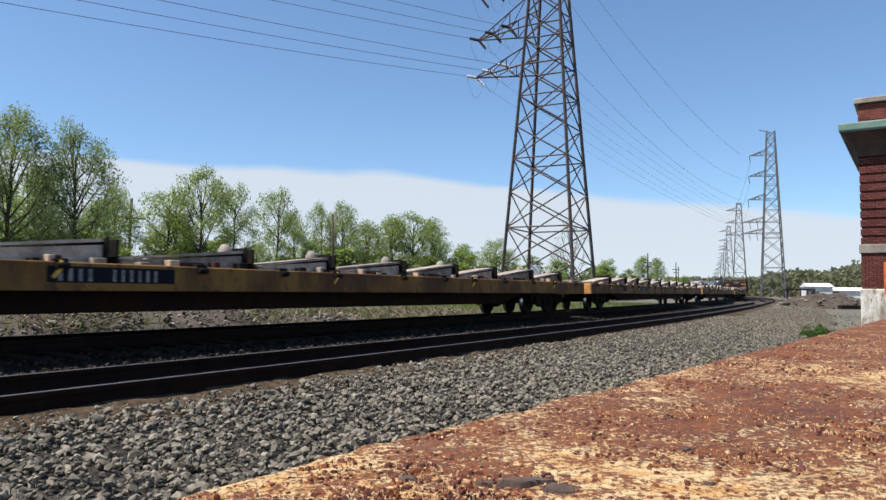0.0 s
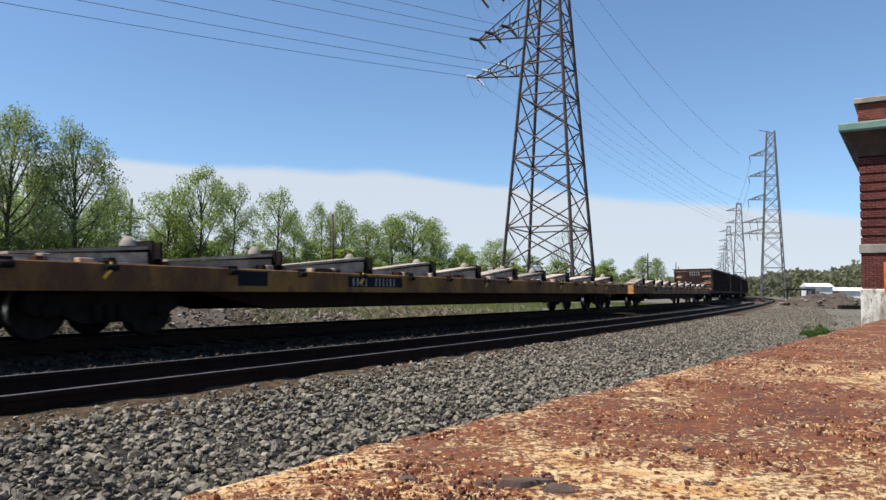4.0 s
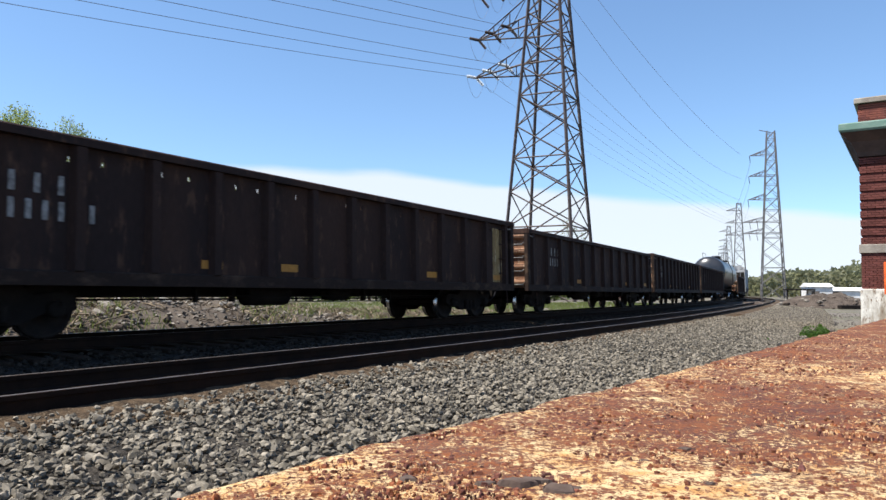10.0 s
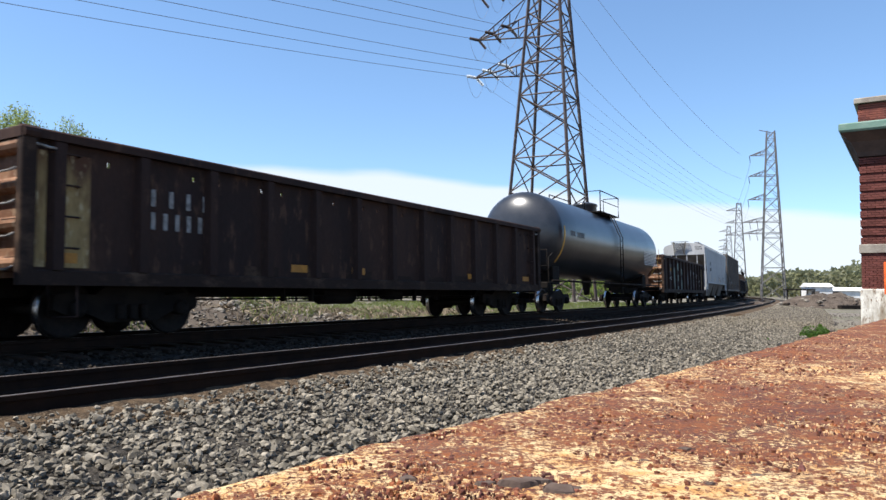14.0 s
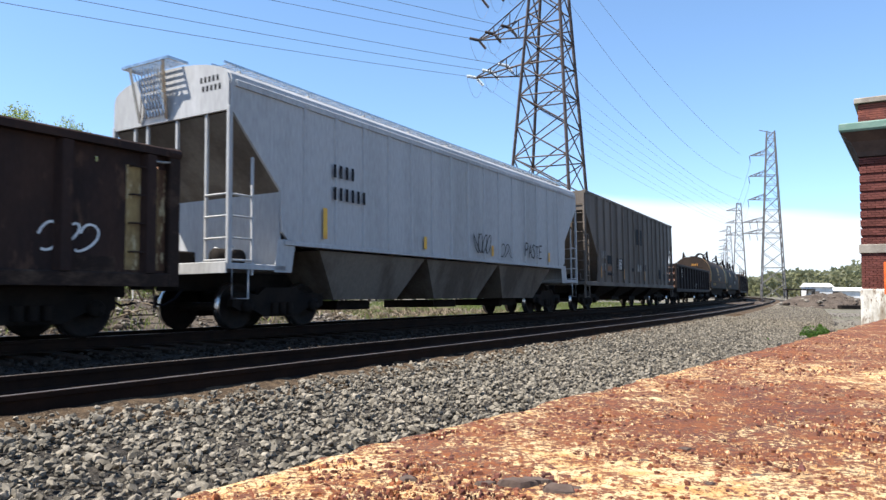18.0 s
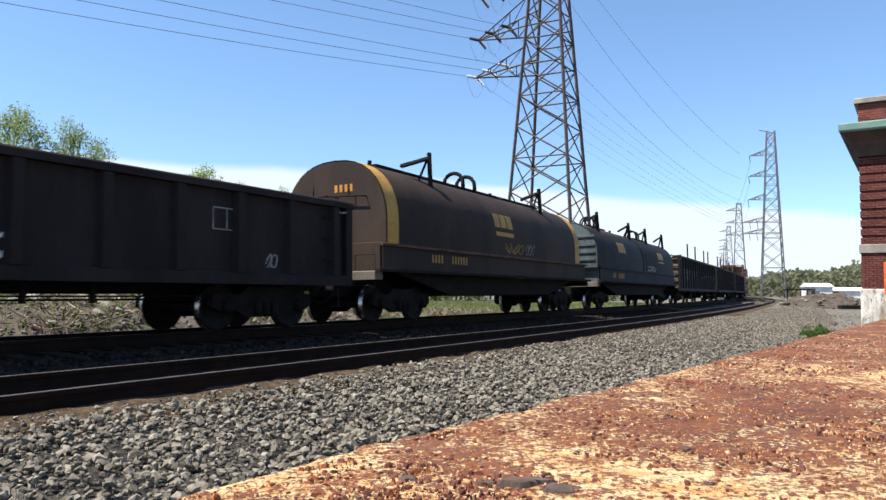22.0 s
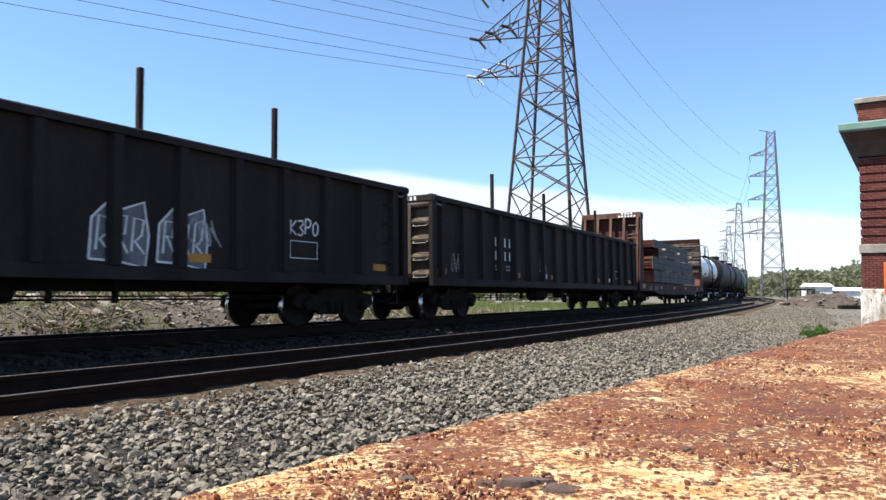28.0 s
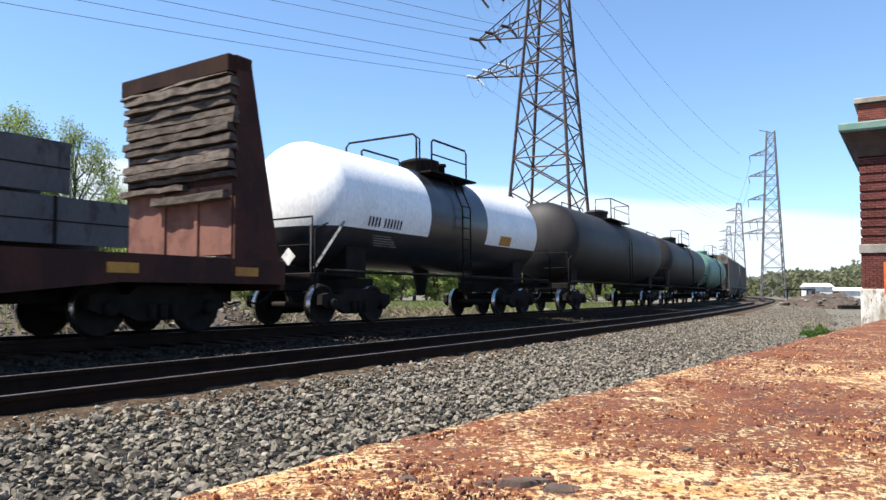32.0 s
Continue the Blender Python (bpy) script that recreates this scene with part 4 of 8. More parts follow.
# ---- trees, grass and rubble ----
def tree_parts(seed, height, clumps, leaves, leaf_size, mat, low=0.2, ragged=0.35):
    """Meshes of a trunk with limbs, and of a crown of leaf clumps at their ends, for a tree of that height whose crown is half as wide."""
    rng = random.Random(seed)
    r = np.random.default_rng(seed)
    wood = Mesh()
    lean = Vector((rng.uniform(-0.06, 0.06), rng.uniform(-0.06, 0.06), 0)) * height
    stem = [Vector((0, 0, 0))]
    for k in range(1, 8):
        q = k / 7
        stem.append(lean * q + Vector((rng.uniform(-0.012, 0.012) * height, rng.uniform(-0.012, 0.012) * height, 0.8 * height * q)))
    wood.tube(stem, [height * (0.017 - 0.013 * k / 7) for k in range(8)], 7, False)
    spots = []
    for k in range(clumps):
        q = (k + 0.5) / clumps
        z = low + (0.95 - low) * q ** 0.85
        wide = 0.25 * math.sin(math.pi * min(1, 0.12 + 0.9 * ((z - low) / (1.0 - low)) ** 0.8)) ** 0.7
        a = k * 2.4 + rng.uniform(-0.5, 0.5)
        d = wide * rng.uniform(0.45, 1.0)
        c = Vector((math.cos(a) * d, math.sin(a) * d, z)) * height + lean * z
        size = height * rng.uniform(0.06, 0.115) * (0.75 if z > 0.85 else 1.0)
        spots.append((c, size))
        zb = max(0.14, z - rng.uniform(0.16, 0.3)) * height
        g = min(6, int(zb / (0.8 * height) * 7))
        base = stem[g].lerp(stem[g + 1], min(1, zb / (0.8 * height) * 7 - g))
        mid = base.lerp(c, 0.5) + Vector((rng.uniform(-0.02, 0.02), rng.uniform(-0.02, 0.02), -0.015)) * height
        wood.tube([base, mid, c], [height * 0.0055, height * 0.0036, height * 0.0016], 5, False)
        for _ in range(5):
            e = c + Vector((rng.gauss(0, 1), rng.gauss(0, 1), rng.gauss(0.5, 0.8))).normalized() * size * rng.uniform(0.8, 1.25)
            s0 = mid.lerp(c, rng.uniform(0.3, 1.0))
            wood.tube([s0, s0.lerp(e, 0.5) + Vector((0, 0, 0.01 * height)), e], [height * 0.0016, height * 0.0011, height * 0.0005], 3, False)
    pick = r.choice(len(spots), leaves, p=np.array([q[1] ** 2 for q in spots]) / sum(q[1] ** 2 for q in spots))
    cc, rr = np.array([tuple(q[0]) for q in spots])[pick], np.array([q[1] for q in spots])[pick]
    d = r.normal(size=(leaves, 3))
    d /= np.linalg.norm(d, axis=1)[:, None]
    # each clump breaks up into tufts, so that its rim is uneven and the sky shows through
    tuft = np.array([noise.noise((v[0] * 2.2 + k * 7.1, v[1] * 2.2, v[2] * 2.2)) for v, k in zip(d.tolist(), pick.tolist())])
    reach = (r.random(leaves) ** 0.45) * (1 + ragged * 1.6 * tuft)
    c = cc + d * (rr * reach)[:, None] * np.array([1.1, 1.1, 0.9])
    c = c[(r.random(leaves) < 0.72 + 1.1 * tuft)]
    n = len(c)
    a = r.normal(size=(n, 3))
    a /= np.linalg.norm(a, axis=1)[:, None]
    b = np.cross(a, r.normal(size=(n, 3)))
    b /= np.linalg.norm(b, axis=1)[:, None]
    sz = r.uniform(0.55, 1.25, (n, 1)) * leaf_size
    fold = np.cross(a, b) * sz * 0.25
    v = np.stack([c - a * sz, c + b * sz * 0.55 + fold, c + a * sz, c - b * sz * 0.55 + fold], 1).reshape(-1, 3)
    f = np.arange(4 * n).reshape(n, 4)
    return wood.data("trunk", BARK), arrays("crown", v, f, mat)


def trees():
    kinds = [tree_parts(21, 10.0, 26, 22000, 0.07, LEAF2, 0.3), tree_parts(22, 10.0, 24, 15000, 0.083, LEAF, 0.2), tree_parts(23, 10.0, 17, 8500, 0.09, LEAF, 0.28),
             tree_parts(24, 10.0, 26, 12000, 0.1, LEAF, 0.1), tree_parts(25, 10.0, 16, 900, 0.1, LEAF2, 0.3), tree_parts(26, 10.0, 30, 22000, 0.07, LEAF2, 0.22)]
    label = ("tall cottonwood with grey-green spring leaves and open limbs", "leafy young tree with fresh green spring foliage", "slender tree in thin fresh green leaf",
             "bushy tree with dense light green leaves", "nearly bare tree just coming into leaf", "tall broad cottonwood with grey-green spring leaves")
    # azimuth and top as seen from the platform's end, distance, kind and width of crown to height
    rows = ((5, 178, 43, 0, 0.46), (-75, 190, 41, 5, 0.5), (132, 208, 46, 5, 0.42), (66, 290, 52, 3, 0.5), (-20, 300, 56, 3, 0.5), (212, 318, 60, 1, 0.42), (178, 352, 62, 3, 0.6), (290, 330, 63, 2, 0.55),
            (352, 284, 62, 1, 0.44), (408, 322, 66, 2, 0.4), (318, 372, 64, 3, 0.7), (446, 425, 72, 3, 0.8), (487, 330, 75, 2, 0.42), (526, 372, 78, 2, 0.4), (572, 356, 82, 2, 0.34), (614, 352, 84, 1, 0.42),
            (655, 388, 88, 3, 0.6), (694, 378, 90, 3, 0.6), (734, 372, 92, 1, 0.6), (772, 384, 94, 3, 0.55), (540, 420, 88, 3, 0.9), (815, 430, 100, 3, 0.7), (868, 420, 110, 2, 0.6), (905, 440, 120, 3, 0.6),
            (1015, 378, 97, 4, 0.42), (985, 430, 115, 4, 0.5), (1070, 456, 130, 2, 0.6), (1140, 452, 165, 3, 0.6), (1165, 455, 170, 3, 0.6), (1215, 487, 200, 3, 0.8), (1195, 490, 210, 3, 0.8))
    rng = random.Random(6)
    for x, top, d, kind, wide in rows:
        h = (514 + 0.009 * (x - 784) - top) / 1270 * d + 1.3
        wood, crown = kinds[kind]
        w = h / 10 * wide / 0.5
        t = thing("tree", label[kind], "tree", "trees beyond the railway", m=pose((x - 784) / 1270 * d, d, -0.5, 0, 0, rng.uniform(0, 360)) @ Matrix.Diagonal((w, w, h / 10, 1)))
        part("trunk", wood, None, t)
        part("crown", crown, None, t)
    # an understorey of bushes in front of the trees
    bush = tree_parts(31, 3.0, 16, 3000, 0.066, LEAF, 0.05)
    bush2 = tree_parts(32, 3.0, 14, 2600, 0.066, LEAF2, 0.05)
    for k in range(46):
        x = -60 + k * 26 + rng.uniform(-12, 12)
        d = 44 + max(0, x) * 0.062 + rng.uniform(-3, 9)
        sc = rng.uniform(1.0, 1.75) * (1 + d / 300)
        t = thing("bush", "low green bush in spring leaf", "bush", "bushes below the trees", m=pose((x - 784) / 1270 * d, d, -0.5, 0, 0, rng.uniform(0, 360)) @ Matrix.Diagonal((sc * 1.7, sc * 1.7, sc, 1)))
        w, c = bush if k % 3 else bush2
        part("stem", w, None, t)
        part("crown", c, None, t)


def far_woods():
    # low woods along the horizon, past the buildings
    r = np.random.default_rng(41)
    n = 75000
    az = r.uniform(-0.75, 0.78, n)
    d = r.uniform(300, 420, n)
    lump = np.array([noise.noise((a * 22, 0, 0)) + 0.6 * noise.noise((a * 60, 4, 0)) for a in az])
    high = np.interp(az, (0.3, 0.4, 0.47), (7.5, 7.5, 11.5)) * (1 + 0.35 * lump)
    z = -0.5 + high * r.random(n) ** 0.7
    c = np.stack([np.sin(az) * d, np.cos(az) * d, z], 1)
    a = r.normal(size=(n, 3))
    a /= np.linalg.norm(a, axis=1)[:, None]
    b = np.cross(a, r.normal(size=(n, 3)))
    b /= np.linalg.norm(b, axis=1)[:, None]
    s = r.uniform(0.55, 1.1, (n, 1))
    v = np.stack([c - a * s, c + b * s * 0.8, c + a * s, c - b * s * 0.8], 1).reshape(-1, 3)
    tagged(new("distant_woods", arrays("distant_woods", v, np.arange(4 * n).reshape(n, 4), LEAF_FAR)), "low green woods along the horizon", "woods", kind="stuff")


def blades(name, pts, h, mat, label, seed):
    r = np.random.default_rng(seed)
    n = len(pts)
    a = r.uniform(0, 2 * math.pi, n)
    w = r.uniform(0.006, 0.014, (n, 1)) * (1 + pts[:, 1:2] / 40)
    side = np.stack([np.cos(a), np.sin(a), 0 * a], 1) * w
    hh = h * r.uniform(0.5, 1.3, n)
    tip = np.stack([r.normal(0, 0.35, n) * hh, r.normal(0, 0.35, n) * hh, hh], 1)
    v = np.stack([pts - side, pts + side, pts + side * 0.6 + tip * 0.6, pts + tip], 1).reshape(-1, 3)
    return tagged(new(name, arrays(name, v, np.arange(4 * n).reshape(n, 4), mat)), label, "grass", kind="stuff")


def bank_z(s, u):
    """A low bank of rubble and brush beyond the tracks, dying away along the line."""
    along = np.clip((27 - s) / 10, 0.12, 1.0) * np.clip((s + 16) / 6, 0, 1)
    across = np.clip(1 - ((u + 15.0) / 4.6) ** 2, 0, 1)
    return -0.47 + 1.0 * along * across ** 0.8


def verge():
    rng = random.Random(9)
    r = np.random.default_rng(51)
    ss, uu = np.arange(-16.0, 41.0, 0.75), np.linspace(-19.8, -10.2, 22)
    v, f = [], []
    for s in ss:
        for u in uu:
            x, y, _ = line(s, u)
            z = float(bank_z(s, u))
            v.append((x, y, z - 0.03 + (0.16 * noise.noise((x * 0.9, y * 0.9, 2)) + 0.07 * noise.noise((x * 3, y * 3, 4))) * min(1, (z + 0.47) * 3)))
    n = len(uu)
    f = [(i * n + k, i * n + k + 1, (i + 1) * n + k + 1, (i + 1) * n + k) for i in range(len(ss) - 1) for k in range(n - 1)]
    thing("debris_bank", "low bank of earth, rubble and dry brush beyond the tracks", "bank", kind="structure", mesh=Mesh().add(v, f, True), mat=DIRT)

    def on_bank(s, u, lift=0.0):
        x, y, _ = line(s, u)
        return np.stack([x, y, np.maximum(bank_z(s, u), -0.48) + lift], 1)
    # grass: thin on the bank, thicker in the field further along
    n = 60000
    s = -8 + 85 * r.random(n) ** 1.2
    u = -10.0 - 26 * r.random(n) ** 1.3
    keep = np.array([noise.noise((p * 0.3, q * 0.35, 7)) > (-0.02 if p < 17 else -0.15) for p, q in zip(s, u)])
    blades("grass", on_bank(s[keep], u[keep]), 0.2, GRASS, "patchy light green grass beyond the tracks", 52)
    # tangles of dry stalks and dead wood
    n = 24000
    s = -12 + 50 * r.random(n) ** 1.5
    u = r.uniform(-20, -10, n)
    keep = np.array([noise.noise((p * 0.4, q * 0.5, 3)) > -0.1 for p, q in zip(s, u)])
    base = on_bank(s[keep], u[keep])
    k = len(base)
    lean = np.stack([r.normal(0, 0.3, k), r.normal(0, 0.3, k), r.uniform(0.03, 0.32, k)], 1)
    wd = np.stack([r.normal(0, 0.011, k), r.normal(0, 0.011, k), np.zeros(k)], 1) + np.array([0.008, 0, 0.008])
    v = np.stack([base - wd, base + wd, base + lean + wd * 0.5, base + lean - wd * 0.5], 1).reshape(-1, 3)
    tagged(new("dry_stalks", arrays("dry_stalks", v, np.arange(4 * k).reshape(k, 4), BRUSHWOOD)), "tangle of dry dead stalks beyond the tracks", "brush", kind="stuff")
    # weeds at the platform's edge
    for cx, cy, rad, high, k in ((10.4, 20.0, 0.42, 0.4, 1500), (8.2, 18.2, 0.28, 0.13, 240), (12.6, 21.6, 0.3, 0.2, 300)):
        a, q = r.uniform(0, 6.283, k), r.random(k) ** 0.5
        hh = high * (1 - q * q) ** 0.5 * r.random(k) ** 0.5 * (0.8 + 0.3 * np.sin(3 * a))
        c = np.stack([cx + rad * q * np.cos(a) * 1.1, cy + rad * q * np.sin(a), -0.44 + hh], 1)
        d, e = r.normal(size=(k, 3)), r.normal(size=(k, 3))
        d /= np.linalg.norm(d, axis=1)[:, None]
        e = np.cross(d, e)
        e /= np.linalg.norm(e, axis=1)[:, None]
        sz = r.uniform(0.02, 0.045, (k, 1))
        v = np.stack([c - d * sz, c + e * sz * 0.55, c + d * sz, c - e * sz * 0.55], 1).reshape(-1, 3)
        tagged(new("weeds", arrays("weeds", v, np.arange(4 * k).reshape(k, 4), WEED)), "leafy clump of fresh green weeds in the gravel", "weeds", kind="stuff")
    # small broken stones strewn over the bank
    n = 4200
    s = -11 + 34 * r.random(n) ** 1.1
    u = r.uniform(-16, -10.2, n)
    stones("strewn_stones", on_bank(s, u, 0.02), 0.02 + 0.09 * r.random(n) ** 2.2, RUBBLE, "small broken stones strewn over the bank", "stones", 61, 0.7)
    # rubble and dead branches on the bank
    for k in range(260):
        s, u = -9 + 32 * rng.random() ** 1.2, -rng.uniform(10.4, 16.5)
        x, y, _ = line(s, u)
        sz = rng.uniform(0.06, 0.22) * (1.4 if rng.random() < 0.1 else 1)
        q = np.random.default_rng(k)
        v, f = ico()
        v = np.clip(v * (1 + q.uniform(-0.3, 0.3, (12, 1))), -0.75, 0.75) * np.array([1.3, 0.9, 0.6]) * sz
        thing("rubble", "broken lump of concrete on the bank", "rubble", "heap of rubble",
              m=pose(float(x), float(y), float(bank_z(s, u)) + sz * 0.15, rng.uniform(-25, 25), rng.uniform(-25, 25), rng.uniform(0, 360)),
              mesh=Mesh().add(v.tolist(), f.tolist()), mat=RUBBLE if rng.random() < 0.5 else (CONCRETE if rng.random() < 0.3 else DIRT))
    for k in range(70):
        s, u = -9 + 30 * rng.random(), -rng.uniform(10.4, 15)
        x, y, _ = line(s, u)
        w, ln = rng.uniform(0, 6.283), rng.uniform(0.5, 1.7)
        up = rng.uniform(-0.1, 0.4) if k else 1.6
        d = Vector((math.cos(w), math.sin(w), up)).normalized() * ln
        p = Vector((float(x), float(y), float(bank_z(s, u)) + 0.02))
        thing("dead_branch", "dry pale fallen branch among the rubble", "branch", "fallen branches",
              mesh=Mesh().tube([p, p + d * 0.5 + Vector((0, 0, 0.06)), p + d], [0.032, 0.024, 0.01], 6), mat=BRUSHWOOD)


def far_yard():
    for x, y, w, d, h, lab in ((73.9, 142.0, 4.4, 5, 2.7, "small white shed with a metal roof"), (84.0, 150.0, 8.0, 6, 2.0, "low white shed behind the mound")):
        b = thing("shed", lab, "shed", m=pose(x, y, -0.5, 0, 0, -12))
        part("wall", Mesh().box(-w / 2, w / 2, -d / 2, d / 2, 0, h), SHED, b)
        part("roof", Mesh().prism(((-d / 2 - 0.3, h), (-d / 2 - 0.3, h + 0.12), (0, h + 0.8), (d / 2 + 0.3, h + 0.12), (d / 2 + 0.3, h)), -w / 2 - 0.2, w / 2 + 0.2, 0), SHED, b, "white pitched metal roof")
        part("door", Mesh().box(-w / 2 + 0.6, -w / 2 + 2.0, -d / 2 - 0.05, -d / 2 + 0.05, 0, 1.9), HOPG, b)
    b = thing("open_shelter", "low shelter with a flat dark roof on posts", "shelter", m=pose(69.4, 140.0, -0.5, 0, 0, -12))
    part("roof", Mesh().box(-2.6, 2.6, -1.5, 1.5, 2.05, 2.3, 0.02), DARK, b, "flat dark roof")
    for x in (-2.4, 0.0, 2.4):
        part("post", Mesh().box(x - 0.08, x + 0.08, -1.4, -1.24, 0, 2.05), DARK, b)
    # mound of spoil with a lying pipe
    m = Mesh()
    n, k = 28, 10
    v = []
    for j in range(k + 1):
        for i in range(n):
            a, q = 2 * math.pi * i / n, j / k
            rr = 4.6 * q * (1 + 0.2 * noise.noise((math.cos(a) * 2, math.sin(a) * 2, 3)))
            v.append((rr * math.cos(a) * 1.2, rr * math.sin(a), 1.25 * (1 - q * q) ** 1.2 * (1 + 0.5 * noise.noise((rr * math.cos(a), rr * math.sin(a), 5))) - 0.05))
    f = [(j * n + i, j * n + (i + 1) % n, (j + 1) * n + (i + 1) % n, (j + 1) * n + i) for j in range(k) for i in range(n)]
    thing("earth_mound", "brown heap of earth and rubble", "heap", m=pose(36.0, 67.0, -0.48) @ Matrix.Diagonal((1, 1, 1.05, 1)), mesh=m.add(v, f, True), mat=MOUND)
    thing("earth_mound", "low brown heap of earth and rubble", "heap", m=pose(31.5, 74.0, -0.48) @ Matrix.Diagonal((1.0, 1, 0.35, 1)), mesh=Mesh().add(v, f, True), mat=MOUND)
    rng = random.Random(77)
    for q in range(70):
        a, rr = rng.uniform(0, 6.28), rng.uniform(0.3, 6)
        sz = rng.uniform(0.1, 0.3)
        vv, ff = ico()
        thing("rubble", "broken brown lump of rubble by the heap", "rubble", "rubble round the heap", m=pose(36 + rr * math.cos(a) * 1.2, 66 + rr * math.sin(a), -0.45 + sz * 0.3 + max(0, 0.9 * (1 - (rr / 4.6) ** 2)), 20, 10, q * 40),
              mesh=Mesh().add((vv * np.array([1.2, 1, 0.7]) * sz).tolist(), ff.tolist()), mat=MOUND if q % 3 else RUBBLE)
    thing("plate_girder", "long dark girder lying on the ground", "girder", m=pose(36.5, 61.0, -0.42, 0, 0, 5), mesh=Mesh().box(-3.0, 3.0, -0.3, 0.3, 0, 0.32, 0.04), mat=DARK)
    sg = thing("signal_box", "small white equipment box on a post beyond the tracks", "signal box", m=pose(10.2, 79.0, -0.5))
    part("post", Mesh().tube([(0, 0, 0), (0, 0, 3.2)], 0.06, 8), LATTICE, sg)
    part("box", Mesh().box(-0.45, 0.45, -0.3, 0.3, 3.2, 4.2, 0.05), SHED, sg)


ground_sheet()
ballast_bed()
rails()
ballast_stones()
platform()
building()
power_lines()
poles()
trees()
far_woods()
verge()
far_yard()


# ---- the train ----
# A car's own space: x towards its leading end, y towards the platform side, z up from the rail.
def truck_meshes():
    frame = ((-1.22, 0.42), (-1.2, 0.62), (-0.98, 0.66), (-0.6, 0.62), (-0.42, 0.76), (0.42, 0.76), (0.6, 0.62), (0.98, 0.66), (1.2, 0.62), (1.22, 0.42),
             (1.05, 0.34), (0.74, 0.36), (0.42, 0.22), (-0.42, 0.22), (-0.74, 0.36), (-1.05, 0.34))
    side = Mesh().prism(frame, 0.93, 1.06, 1)
    bolster = Mesh().box(-0.18, 0.18, -0.95, 0.95, 0.36, 0.7, 0.03)
    spring = Mesh().lathe(tuple((0.26 + 0.02 * i, 0.085 if i % 2 else 0.065) for i in range(12)), 2, 10, (0, 1.08, 0))
    wheel = Mesh()
    for k in (-1, 1):
        y = k * 0.7525
        prof = ((y - k * 0.03, 0.06), (y - k * 0.02, 0.16), (y + k * 0.005, 0.2), (y - k * 0.015, 0.34), (y - k * 0.065, 0.37), (y - k * 0.07, 0.445), (y - k * 0.045, 0.442), (y - k * 0.035, 0.424), (y + k * 0.065, 0.417),
                (y + k * 0.066, 0.36), (y + k * 0.025, 0.34), (y + k * 0.05, 0.2), (y + k * 0.07, 0.14), (y + k * 0.075, 0.075))
        wheel.lathe(prof, 1, 22)
    wheel.lathe(((-1.0, 0.075), (1.0, 0.075)), 1, 12)
    cap = Mesh().lathe(((0.98, 0.0), (0.98, 0.125), (1.12, 0.125), (1.15, 0.1), (1.15, 0.0)), 1, 12)
    for k in range(3):
        a = k * 2.094
        cap.tube([(0.07 * math.cos(a), 1.15, 0.07 * math.sin(a)), (0.07 * math.cos(a), 1.17, 0.07 * math.sin(a))], 0.022, 6)
    return [m.data(n, mt) for m, n, mt in ((side, "side_frame", DARK), (bolster, "truck", DARK), (spring, "spring", DARK), (wheel, "wheelset", WHEEL), (cap, "bearing", DARK))]


def shine(me):
    # the running faces are polished
    me.materials.append(TREAD)
    for p in me.polygons:
        if all(0.415 < math.hypot(me.vertices[i].co.x, me.vertices[i].co.z) < 0.426 for i in p.vertices):
            p.material_index = 1


T_SIDE, T_BOL, T_SPR, T_WHEEL, T_CAP = truck_meshes()
shine(T_WHEEL)
TURN = Matrix.Rotation(math.pi, 4, "Z")


def trucks(car, half, wheels):
    """Two four-wheeled trucks, their middles half metres from the car's."""
    for x in (half, -half):
        t = part("truck", T_BOL, None, car, m=pose(x, 0, 0))
        for m in (Matrix(), TURN):
            part("side_frame", T_SIDE, None, t, m=m)
            for x in (-0.2, 0.0, 0.2):
                part("spring", T_SPR, None, t, m=pose(x, 0, 0) @ m)
        for a in (0.89, -0.89):
            w = part("wheelset", T_WHEEL, None, t, "steel wheels on an axle", pose(a, 0, 0.42))
            wheels.append(w)
            for q in (Matrix(), TURN):
                part("bearing", T_CAP, None, t, m=pose(a, 0, 0.42) @ q)
    return car


def mark(car, x0, z, count, h, y, mat=FADED, w=0.3, gap=0.44, name="lettering"):
    """A row of short bars, where the car's marks and numbers stand."""
    m = Mesh()
    for k in range(count):
        x = x0 - k * h * (w + gap)
        m.box(x - h * w, x, y, y + 0.004, z, z + h)
    part(name, m, mat, car, "row of faded painted marks")


def panel(car, x0, x1, z0, z1, y, mat, name="panel", label=""):
    return part(name, Mesh().box(min(x0, x1), max(x0, x1), y, y + 0.004, z0, z1), mat, car, label)


def words(text, car, x, z, h, y, mat, label, name="graffiti", stretch=1.0, shear=0.0):
    cu = bpy.data.curves.new(name, "FONT")
    cu.body, cu.size, cu.extrude, cu.shear = text, h * 1.38, 0.003, shear
    ob = bpy.data.objects.new(name, cu)
    scene.collection.objects.link(ob)
    dg = bpy.context.evaluated_depsgraph_get()
    me = bpy.data.meshes.new_from_object(ob.evaluated_get(dg))
    bpy.data.objects.remove(ob)
    me.materials.clear()
    me.materials.append(mat)
    # lettering reads from the platform side, where x runs to the left
    rot = Matrix(((-stretch, 0, 0, x), (0, 0, 1, y), (0, 1, 0, z), (0, 0, 0, 1)))
    me.transform(rot)
    o = new(name, me)
    o.parent = car
    return tagged(o, label)


